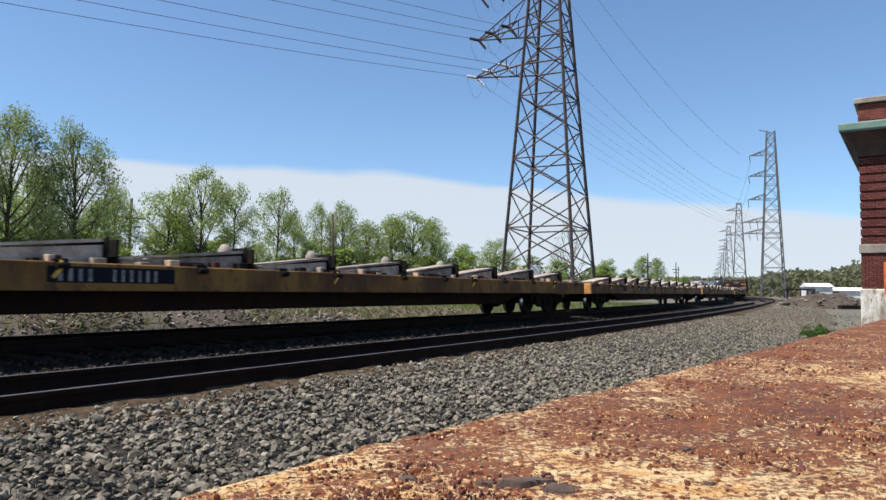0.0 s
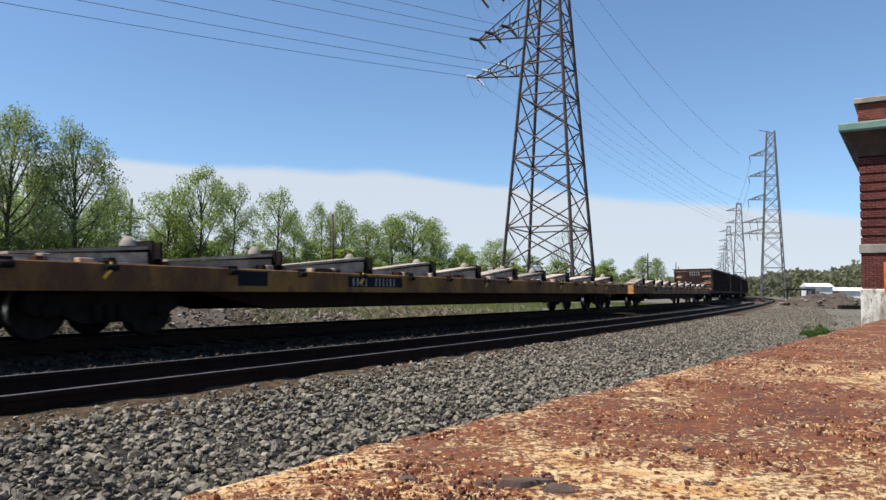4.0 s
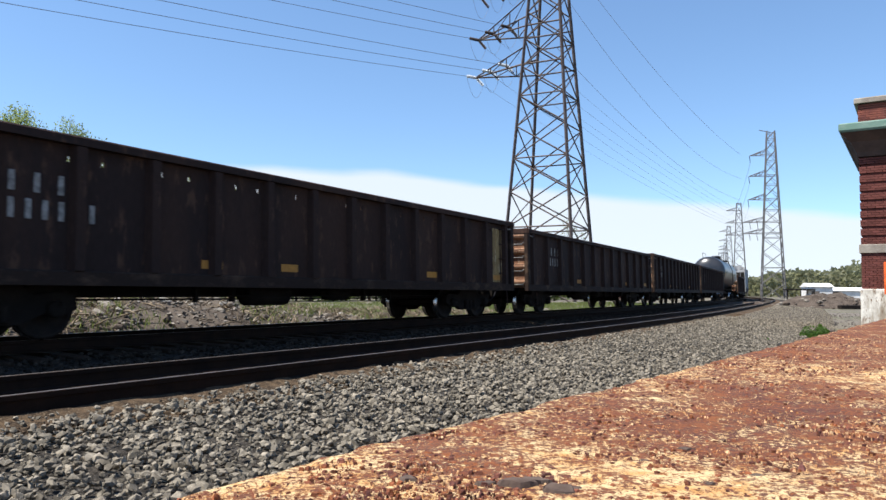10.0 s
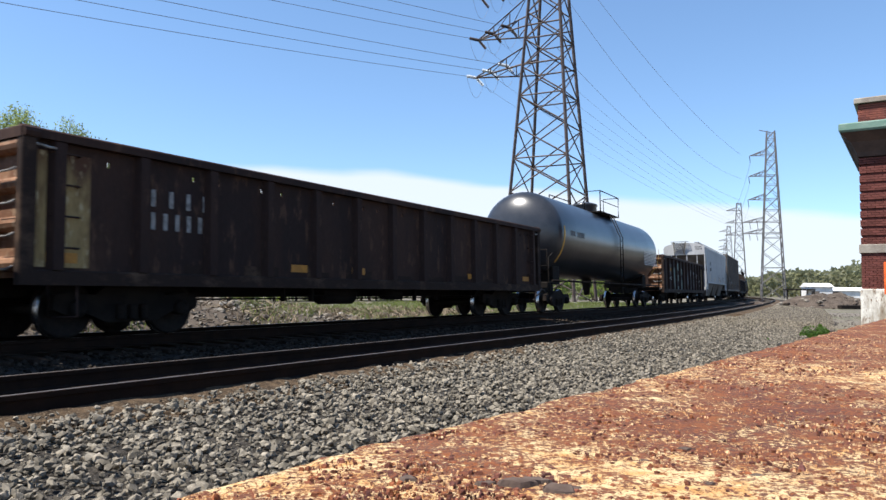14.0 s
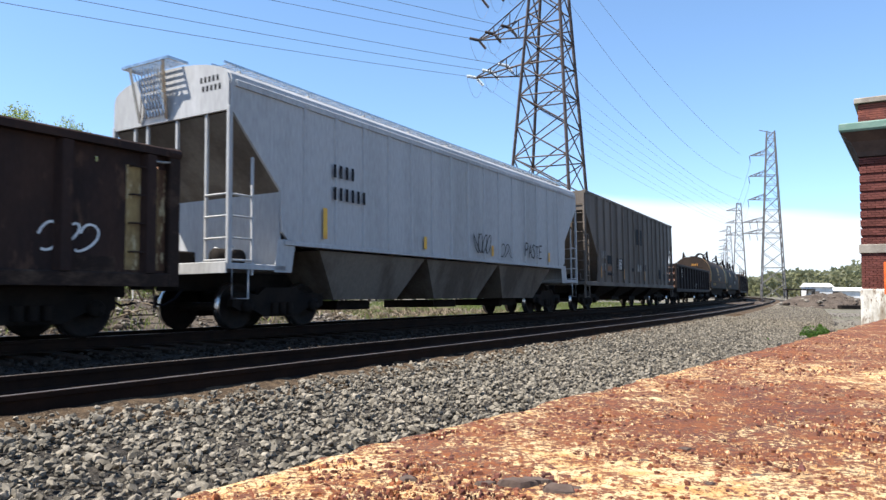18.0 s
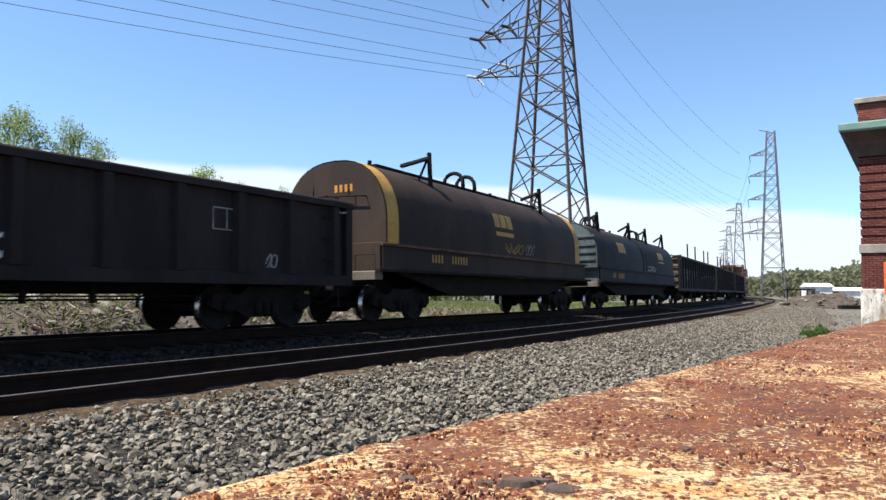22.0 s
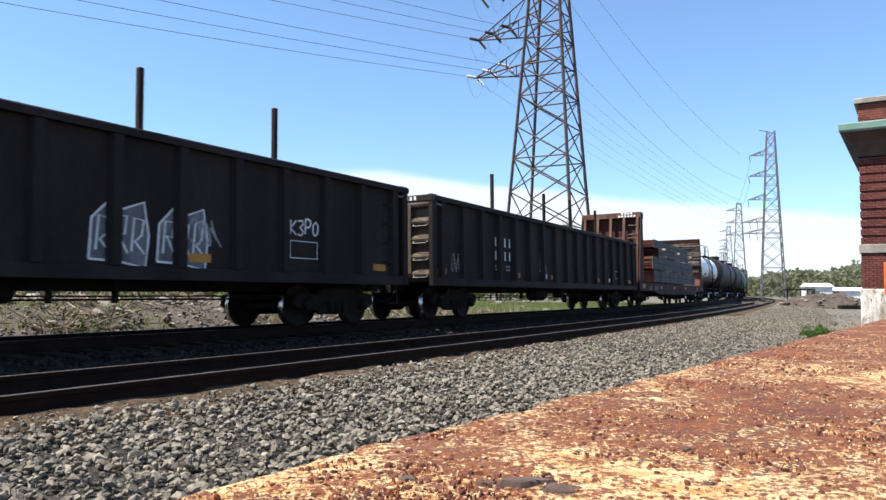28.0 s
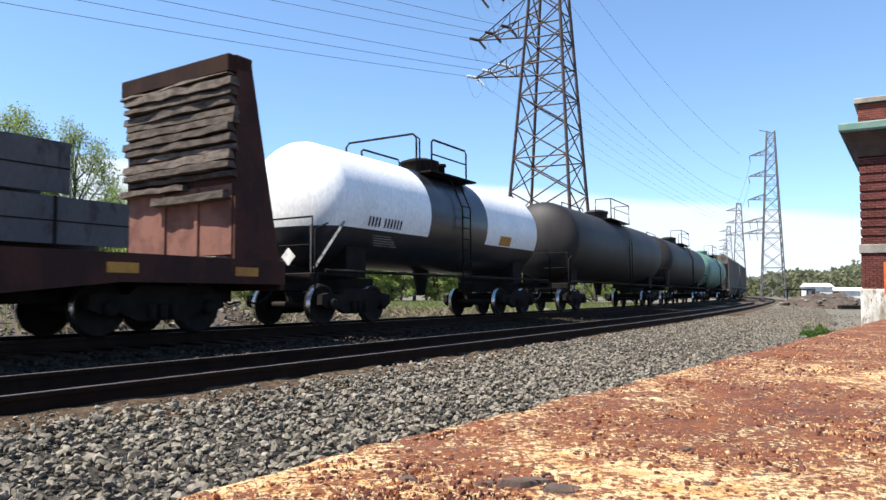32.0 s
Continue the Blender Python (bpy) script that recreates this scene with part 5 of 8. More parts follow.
def ribbon(m, pts, w, y):
    """A painted stroke of width w along points (x, z)."""
    v = []
    for i, p in enumerate(pts):
        q0, q1 = pts[max(i - 1, 0)], pts[min(i + 1, len(pts) - 1)]
        dx, dz = q1[0] - q0[0], q1[1] - q0[1]
        n = math.hypot(dx, dz) or 1.0
        v += [(p[0] - dz / n * w / 2, y, p[1] + dx / n * w / 2), (p[0] + dz / n * w / 2, y, p[1] - dx / n * w / 2)]
    m.add(v, [(2 * i, 2 * i + 1, 2 * i + 3, 2 * i + 2) for i in range(len(pts) - 1)])


def tag(car, x0, x1, z0, z1, y, mat, label, seed, w=0.035, strokes=5):
    """A sprayed scrawl: a few looping strokes."""
    rng = random.Random(seed)
    m = Mesh()
    for k in range(strokes):
        a = x0 + (x1 - x0) * k / strokes
        b = x0 + (x1 - x0) * (k + 1.1) / strokes
        ph, lo = rng.uniform(0, 6), rng.choice((1, 2))
        pts = []
        for i in range(13):
            q = i / 12
            pts.append((a + (b - a) * (0.5 - 0.5 * math.cos(q * math.pi * (1.3 + 0.5 * lo)) + 0.1 * math.sin(9 * q + ph)), z0 + (z1 - z0) * (0.5 + 0.48 * math.sin(q * math.pi * (lo + 0.6) + ph))))
        ribbon(m, pts, w, y)
    return part("graffiti", m, mat, car, label)


STROKES = {"T": (((0, 1), (1, 1)), ((0.5, 1), (0.46, 0))), "A": (((0, 0), (0.45, 1), (1, 0)), ((0.2, 0.4), (0.85, 0.42))), "Z": (((0, 0.98), (1, 1), (0, 0), (1, 0.03)),),
           "E": (((1, 1), (0.05, 0.98), (0, 0), (1, 0.02)), ((0, 0.5), (0.8, 0.52))), "R": (((0, 0), (0.03, 1), (0.7, 0.98), (0.9, 0.75), (0.65, 0.52), (0.05, 0.5)), ((0.4, 0.5), (1, 0))),
           "P": (((0, 0), (0.03, 1), (0.7, 0.98), (0.9, 0.72), (0.6, 0.48), (0.05, 0.46)),), "S": (((1, 0.9), (0.5, 1), (0.05, 0.78), (0.9, 0.3), (0.5, 0), (0, 0.1)),),
           "K": (((0, 0), (0.02, 1)), ((0.9, 1), (0.05, 0.45), (1, 0))), "3": (((0, 0.95), (0.7, 1), (0.85, 0.75), (0.3, 0.52), (0.9, 0.3), (0.6, 0), (0, 0.05)),),
           "V": (((0, 1), (0.5, 0), (1, 0.92)),), "L": (((0.05, 1), (0, 0.03), (1, 0)),),
           "O": (((0.5, 1), (0.08, 0.75), (0.1, 0.2), (0.5, 0), (0.92, 0.25), (0.9, 0.78), (0.5, 1)),)}


def sprayed(text, car, x, z, h, y, mat, label, wide=0.7, stroke=0.14, seed=1, edge=None):
    """A word sprayed by hand, letter by letter, on the platform side."""
    rng = random.Random(seed)
    m, e = Mesh(), Mesh()
    for k, ch in enumerate(text):
        hh, dz = h * rng.uniform(0.85, 1.12), rng.uniform(-0.06, 0.08) * h
        for line_pts in STROKES[ch]:
            pts = [(x - h * wide * (k * 1.22 + p + 0.12 * q), z + dz + hh * q + rng.uniform(-0.02, 0.02) * h) for p, q in line_pts]
            fine = []
            for p, q in zip(pts, pts[1:]):
                fine += [(p[0] + (q[0] - p[0]) * i / 3, p[1] + (q[1] - p[1]) * i / 3) for i in range(3)]
            fine.append(pts[-1])
            ribbon(m, fine, h * stroke * rng.uniform(0.85, 1.15), y + 0.004)
            if edge:
                ribbon(e, fine, h * stroke + 0.07, y)
    g = part("graffiti", m, mat, car, label)
    if edge:
        part("outline", e, edge, g, "dark sprayed outlines")
    return g


def couplers(car, half):
    for k in (1, -1):
        m = Mesh().box(half - 0.5, half + 0.42, -0.09, 0.09, 0.78, 0.96, 0.02)
        m.box(half + 0.36, half + 0.62, -0.17, 0.13, 0.72, 1.02, 0.04)
        c = part("coupler", m, DARK, car, m=Matrix() if k > 0 else TURN)
        part("air_hose", Mesh().tube([(half - 0.05, 0.35, 0.72), (half + 0.12, 0.36, 0.56), (half + 0.3, 0.3, 0.45), (half + 0.5, 0.2, 0.5)], 0.022, 6), INK, c)


def ladder(car, x, y0, y1, z0, z1, rungs, mat, across="y"):
    m = Mesh()
    if across == "y":
        for y in (y0, y1):
            m.box(x - 0.015, x + 0.015, y - 0.03, y + 0.03, z0, z1)
        for k in range(rungs):
            z = z0 + (z1 - z0) * (k + 0.5) / rungs
            m.tube([(x + 0.02, y0, z), (x + 0.02, y1, z)], 0.015, 6)
    part("ladder", m, mat, car)


def grabs(car, pts, mat):
    """Hand grips: each a bar on two short legs along x."""
    for x0, x1, y, z in pts:
        part("grab_iron", Mesh().tube([(x0, y, z), (x0, y + 0.08, z), (x1, y + 0.08, z), (x1, y, z)], 0.014, 6), mat, car)


def underframe(car, half, z=0.9):
    m = Mesh().box(-half, half, -0.25, 0.25, z - 0.35, z, 0.0)
    part("centre_sill", m, DARK, car)
    part("air_tank", Mesh().lathe(((-0.55, 0.0), (-0.55, 0.17), (-0.5, 0.2), (0.5, 0.2), (0.55, 0.17), (0.55, 0.0)), 0, 14, (1.2, 0.8, 0.62)), DARK, car)
    part("brake_cylinder", Mesh().lathe(((-0.35, 0.0), (-0.35, 0.13), (0.3, 0.13), (0.3, 0.0)), 0, 12, (-0.8, 0.85, 0.64)), DARK, car)
    part("brake_rod", Mesh().tube([(-half + 2.5, 0.6, 0.55), (half - 2.5, 0.6, 0.55)], 0.018, 6), DARK, car)
    part("brake_rod", Mesh().tube([(-half + 2.8, 1.0, 0.6), (half - 3.5, 1.0, 0.6)], 0.014, 6), DARK, car)
    for x in (-2.6, -1.6, 2.2, 3.0):
        part("hanger", Mesh().box(x - 0.03, x + 0.03, 0.95, 1.05, 0.5, z - 0.1), DARK, car)


ALL_CARS = []


def railcar(name, label, s16, half, wheel_half, group="cars of the freight train"):
    car = thing(name, label, "freight car", group)
    wheels = []
    trucks(car, wheel_half, wheels)
    couplers(car, half)
    ALL_CARS.append((car, s16 + half, wheels))
    car.matrix_basis = car_pose(s16 + half)
    return car


def gondola(s16, length, z0, z1, skin, end_skin, label, posts=14, end_ribs=4, holes=False, plate=True, marks=(), ypatch=True):
    h = length / 2
    W = 1.53
    g = railcar("gondola_car", label, s16, h, h - 1.9)
    underframe(g, h, z0 + 0.2)
    part("floor", Mesh().box(-h + 0.1, h - 0.1, -W + 0.12, W - 0.12, z0 + 0.2, z0 + 0.32), skin, g)
    for k in (1, -1):
        y0, y1 = sorted((k * (W - 0.1), k * (W - 0.14)))
        side = Mesh()
        hz = z1 - 0.36
        if holes and k > 0:
            # the sheet is pierced by a row of small tie-down holes under its top rail
            xs = [-h + 0.06]
            n = 22
            for i in range(n):
                c = -h + length * (i + 0.5) / n + (0.14 if i % 2 else -0.1)
                xs += [c - 0.026, c + 0.026]
            xs.append(h - 0.06)
            side.box(-h + 0.06, h - 0.06, y0, y1, z0 + 0.1, hz)
            side.box(-h + 0.06, h - 0.06, y0, y1, hz + 0.08, z1 - 0.08)
            for i in range(0, len(xs), 2):
                side.box(xs[i], xs[i + 1], y0, y1, hz, hz + 0.08)
        else:
            side.box(-h + 0.06, h - 0.06, y0, y1, z0 + 0.1, z1 - 0.08)
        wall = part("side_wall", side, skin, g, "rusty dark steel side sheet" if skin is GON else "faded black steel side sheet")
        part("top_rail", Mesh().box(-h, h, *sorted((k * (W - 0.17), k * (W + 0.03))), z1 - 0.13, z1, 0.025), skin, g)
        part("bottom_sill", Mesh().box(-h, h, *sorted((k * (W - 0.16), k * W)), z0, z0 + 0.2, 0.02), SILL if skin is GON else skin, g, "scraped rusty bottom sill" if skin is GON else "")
        stake = Mesh().add([(-0.12, 0, z0 + 0.18), (0.12, 0, z0 + 0.18), (0.075, 0.12, z0 + 0.2), (-0.075, 0.12, z0 + 0.2), (-0.12, 0, z1 - 0.12), (0.12, 0, z1 - 0.12), (0.075, 0.115, z1 - 0.14), (-0.075, 0.115, z1 - 0.14)],
                           [(0, 1, 2, 3), (4, 7, 6, 5), (0, 3, 7, 4), (1, 5, 6, 2), (3, 2, 6, 7), (0, 4, 5, 1)]).data("stake", skin)
        for i in range(posts):
            x = -h + 0.45 + (length - 0.9) * i / (posts - 1)
            part("stake", stake, None, wall, m=pose(x, k * (W - 0.1), 0, 0, 0, 0 if k > 0 else 180))
    for k in (1, -1):
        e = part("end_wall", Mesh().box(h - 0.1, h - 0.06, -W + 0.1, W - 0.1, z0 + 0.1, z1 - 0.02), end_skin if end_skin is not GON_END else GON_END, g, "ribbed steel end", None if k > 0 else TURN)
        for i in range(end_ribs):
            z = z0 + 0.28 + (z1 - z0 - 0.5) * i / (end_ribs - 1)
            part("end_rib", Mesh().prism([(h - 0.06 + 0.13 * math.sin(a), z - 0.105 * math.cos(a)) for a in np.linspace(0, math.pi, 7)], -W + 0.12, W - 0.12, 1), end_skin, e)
        part("end_rail", Mesh().box(h - 0.14, h + 0.07, -W, W, z1 - 0.14, z1 + 0.01, 0.02), skin, e)
        for y in (-W + 0.06, W - 0.06):
            part("corner_post", Mesh().box(h - 0.14, h + 0.06, y - 0.07, y + 0.07, z0, z1, 0.02), SILL if skin is GON else skin, e)
        if plate and k > 0:
            part("end_plate", Mesh().box(h + 0.062, h + 0.08, -W + (0.62 if skin is GON else 0.12), W - (0.85 if skin is GON else 0.62), z0 + 0.3, z1 - 0.2), skin if end_skin is GON_END else end_skin, e, "flat steel plate over the end ribs")
            m = Mesh()
            tall, wide, y0 = (0.12, 0.075, 0.5) if skin is GON else (0.05, 0.04, 0.25)
            for q in range(10):
                y = y0 - (q % 5) * wide * 2.3
                zz = z1 - 0.24 - tall - tall * 1.6 * (q // 5) - (0 if skin is GON else 0.3)
                m.box(h + 0.08, h + 0.084, y - wide, y, zz, zz + tall)
            part("lettering", m, FADED, e, "small pale painted marks")
        if skin is not GON and k > 0:
            m = Mesh()
            for q in range(4):
                m.box(h + 0.072, h + 0.076, 1.0 - q * 0.12, 1.07 - q * 0.12, z1 - 0.12, z1 - 0.02)
            part("rail_lettering", m, WHITE, e, "white marks on the end rail")
    brake = None if skin is GON else part("brake_wheel", Mesh().lathe(tuple((h + 0.17 + 0.02 * math.sin(a), 0.26 + 0.02 * math.cos(a)) for a in np.linspace(0, 6.2832, 9)), 0, 20, (0, -0.6, z1 - 0.75)), DARK, g)
    for a in range(3 if brake else 0):
        part("spoke", Mesh().tube([(h + 0.17, -0.6, z1 - 0.75), (h + 0.17, -0.6 + 0.26 * math.cos(a * 2.09), z1 - 0.75 + 0.26 * math.sin(a * 2.09))], 0.015, 6), DARK, brake)
    for i in range(4):
        z = z0 + 0.2 + i * 0.42
        part("end_grab", Mesh().tube([(h + 0.05, W - 0.55, z + 0.05), (h + 0.13, W - 0.53, z), (h + 0.13, W - 0.17, z), (h + 0.05, W - 0.15, z + 0.05)], 0.014, 6), FADED, g)
    grabs(g, [(h - 0.75, h - 0.35, W - 0.1, z0 + 0.5 + 0.42 * i) for i in range(4)] + [(-h + 0.35, -h + 0.75, W - 0.1, z0 + 0.5 + 0.42 * i) for i in range(4)], skin)
    for k in (1, -1):
        part("step", Mesh().tube([(k * (h - 0.35), W - 0.05, z0), (k * (h - 0.35), W - 0.03, z0 - 0.42), (k * (h - 0.75), W - 0.03, z0 - 0.42), (k * (h - 0.75), W - 0.05, z0)], 0.016, 6), skin, g)
    if ypatch:
        for x in (h - 0.55, h - 5.2, 1.2, -3.8, -h + 0.9):
            panel(g, x - 0.22, x + 0.22, z0 + 0.3, z0 + 0.44, W - 0.098, AMBER, "reflector", "dull amber reflective stripe")
    # the top rail's ends are capped, with a small bracket below
    for k in (1, -1):
        part("rail_cap", Mesh().prism([(W - 0.07 + 0.12 * math.cos(a), z1 - 0.07 + 0.1 * math.sin(a)) for a in np.linspace(0, 2 * math.pi, 13)[:-1]], k * (h - 0.16), k * (h + 0.05), 0), skin, g)
        part("corner_bracket", Mesh().tube([(k * (h - 0.1), W - 0.02, z1 - 0.2), (k * (h - 0.28), W + 0.03, z1 - 0.24), (k * (h - 0.5), W - 0.04, z1 - 0.22)], 0.018, 6), FADED, g, "pale bent grab bracket")
    for x, z, c, hh in marks:
        mark(g, x, z, c, hh, W - 0.098, FADED if skin is GON else WHITE, gap=0.95 if c == 4 else 0.55)
    return g


def flatcar(s16, seed, h=13.6):
    f = railcar("flat_car", "long yellow-brown flat car with low timber dunnage on its deck", s16, h, h - 2.7)
    W = 1.45
    deck = part("deck", Mesh().box(-h, h, -W, W, 0.98, 1.04), WOOD, f, "worn timber deck")
    for k in (1, -1):
        y0, y1 = sorted((k * (W - 0.02), k * (W + 0.04)))
        part("side_sill", Mesh().box(-h, h, y0, y1, 0.7, 1.06, 0.015), TTX, f, "faded rusty yellow side sill")
        part("sill_flange", Mesh().box(-h, h, *sorted((k * (W - 0.1), k * (W + 0.06))), 0.67, 0.71), TTX, f)
        part("end_sill", Mesh().box(h - 0.12, h + 0.02, -W, W, 0.66, 1.05, 0.02), TTX_END, f, "bright yellow end sill", None if k > 0 else TURN)
    belly = ((-h + 4.2, 0.72), (-h + 6.0, 0.36), (h - 6.0, 0.36), (h - 4.2, 0.72))
    for y in (-1.05, 0.9):
        part("fish_belly_girder", Mesh().prism(belly, y, y + 0.15, 1), DARK_BROWN, f, "dark red-brown deep girder")
    part("centre_sill", Mesh().box(-h + 0.3, h - 0.3, -0.3, 0.3, 0.5, 0.98), DARK, f)
    rng = random.Random(seed)
    # tie-down winches along the sill
    for i in range(15):
        x = -h + 1.0 + i * (h * 0.134) + rng.uniform(-0.3, 0.3)
        if i % 3 == 1:
            part("strap", Mesh().tube([(x, W + 0.05, 1.07), (x + 0.03, W + 0.07, 0.95), (x + 0.12, W + 0.06, 0.84)], 0.028, 5), YELLOW, f, "loose pale yellow strap end")
        part("winch", Mesh().tube([(x - 0.09, W + 0.06, 1.0), (x + 0.09, W + 0.06, 1.0)], 0.05, 8).box(x - 0.1, x + 0.1, W - 0.1, W + 0.05, 1.05, 1.1, 0.01), DARK, f)
    panel(f, h - 4.8, h - 5.5, 0.77, 1.02, W + 0.041, INK, "data_panel", "black-edged data panel")
    panel(f, 4.25, 6.25, 0.78, 1.0, W + 0.041, INK, "number_panel", "dark panel behind the car's marks")
    mark(f, 6.1, 0.8, 4, 0.17, W + 0.046, FADED, 0.34, 0.5)
    mark(f, 5.3, 0.8, 6, 0.17, W + 0.046, FADED, 0.3, 0.5)
    part("end_handle", Mesh().tube([(h + 0.02, 0.5, 0.95), (h + 0.08, 0.5, 0.8), (h + 0.08, 1.1, 0.8), (h + 0.02, 1.1, 0.95)], 0.015, 6), DARK, f)
    # low racks: pairs of grey timbers with a dark I-beam stop and a pale cone on top
    x = h - 1.2
    while x > -h + 1.6:
        ln = rng.uniform(1.9, 2.5)
        rack = part("dunnage_rack", Mesh().box(x - ln, x, W - 0.72, W - 0.2, 1.045, 1.1, 0.01), WOOD, f, "pale timber dunnage")
        up = 0.17 + rng.uniform(-0.04, 0.05)
        part("timber", Mesh().prism(((x, 1.1), (x, 1.135), (x - ln, 1.135 + up), (x - ln, 1.1)), W - 0.68, W - 0.24, 1), WOOD, rack)
        # a solid dark wedge stands in for the shaded gap
        part("slit", Mesh().prism(((x - 0.5, 1.135), (x - 0.5, 1.155), (x - ln, 1.175 + up), (x - ln, 1.135 + up)), W - 0.66, W - 0.28, 1), DARK, rack, "dark filler standing for the shaded gap between the timbers")
        part("top_plank", Mesh().prism(((x + 0.05, 1.14), (x + 0.05, 1.175), (x - ln + 0.02, 1.225 + up), (x - ln + 0.02, 1.175 + up)), W - 0.72, W - 0.2, 1), WOOD, rack, "thin sloping plank")
        part("timber", Mesh().box(x - ln, x - 0.1, -W + 0.3, -W + 0.9, 1.045, 1.28 + rng.uniform(-0.05, 0.05), 0.01), WOOD, rack)
        for q in range(4):
            bx = x - rng.uniform(0.1, ln - 0.2)
            bl, bh = rng.uniform(0.06, 0.22), rng.uniform(0.04, 0.1)
            part("block", Mesh().box(bx - bl, bx, W - 0.19, W - 0.03, 1.062, 1.062 + bh, 0.008), (TAN, WOOD, BROWN, DARK)[q], rack, m=pose(0, 0, 0, 0, 0, 0))
        e = x - ln
        part("stop", Mesh().box(e - 0.04, e, W - 0.78, W - 0.15, 1.05, 1.44).box(e - 0.16, e - 0.04, W - 0.5, W - 0.44, 1.05, 1.42).box(e - 0.2, e - 0.16, W - 0.78, W - 0.15, 1.05, 1.42), DARK, rack, "dark steel I-beam stop")
        if rng.random() < 0.8:
            part("cone", Mesh().lathe(((1.36, 0.12), (1.42, 0.115), (1.51, 0.05), (1.515, 0.0)), 2, 8, (e + 0.16, W - 0.5, 0)), LIME, rack, "pale cone-shaped locator")
        if rng.random() < 0.6:
            part("chock", Mesh().box(x - ln * 0.6, x - ln * 0.3, W - 0.22, W - 0.08, 1.05, 1.14, 0.01), BROWN, rack, "rusty brown chock")
        x -= ln + rng.uniform(0.28, 0.4)
    return f


def tank_shell(car, x0, x1, r, zc, bands, steps=32, name="tank"):
    """A barrel with dished ends; bands: (from, to, material) along it."""
    def ring(x):
        d = min(x - x0, x1 - x)
        hd = r * 0.5
        return r * math.sqrt(max(0.0, 1 - (1 - d / hd) ** 2)) if d < hd else r
    for i, (a, b, mat) in enumerate(bands):
        xs = [a + (b - a) * k / 6 for k in range(7)]
        for e, s in ((x0, 1), (x1, -1)):
            if a <= e <= b:
                xs += [e + s * r * 0.5 * (1 - math.cos(k * math.pi / 16)) for k in range(9)]
        xs = sorted({round(x, 4) for x in xs if a - 1e-6 <= x <= b + 1e-6})
        part(name if i == 0 else "tank_band", Mesh().lathe([(x, max(0.0005, ring(x))) for x in xs], 0, 40, (0, 0, zc)), mat, car)


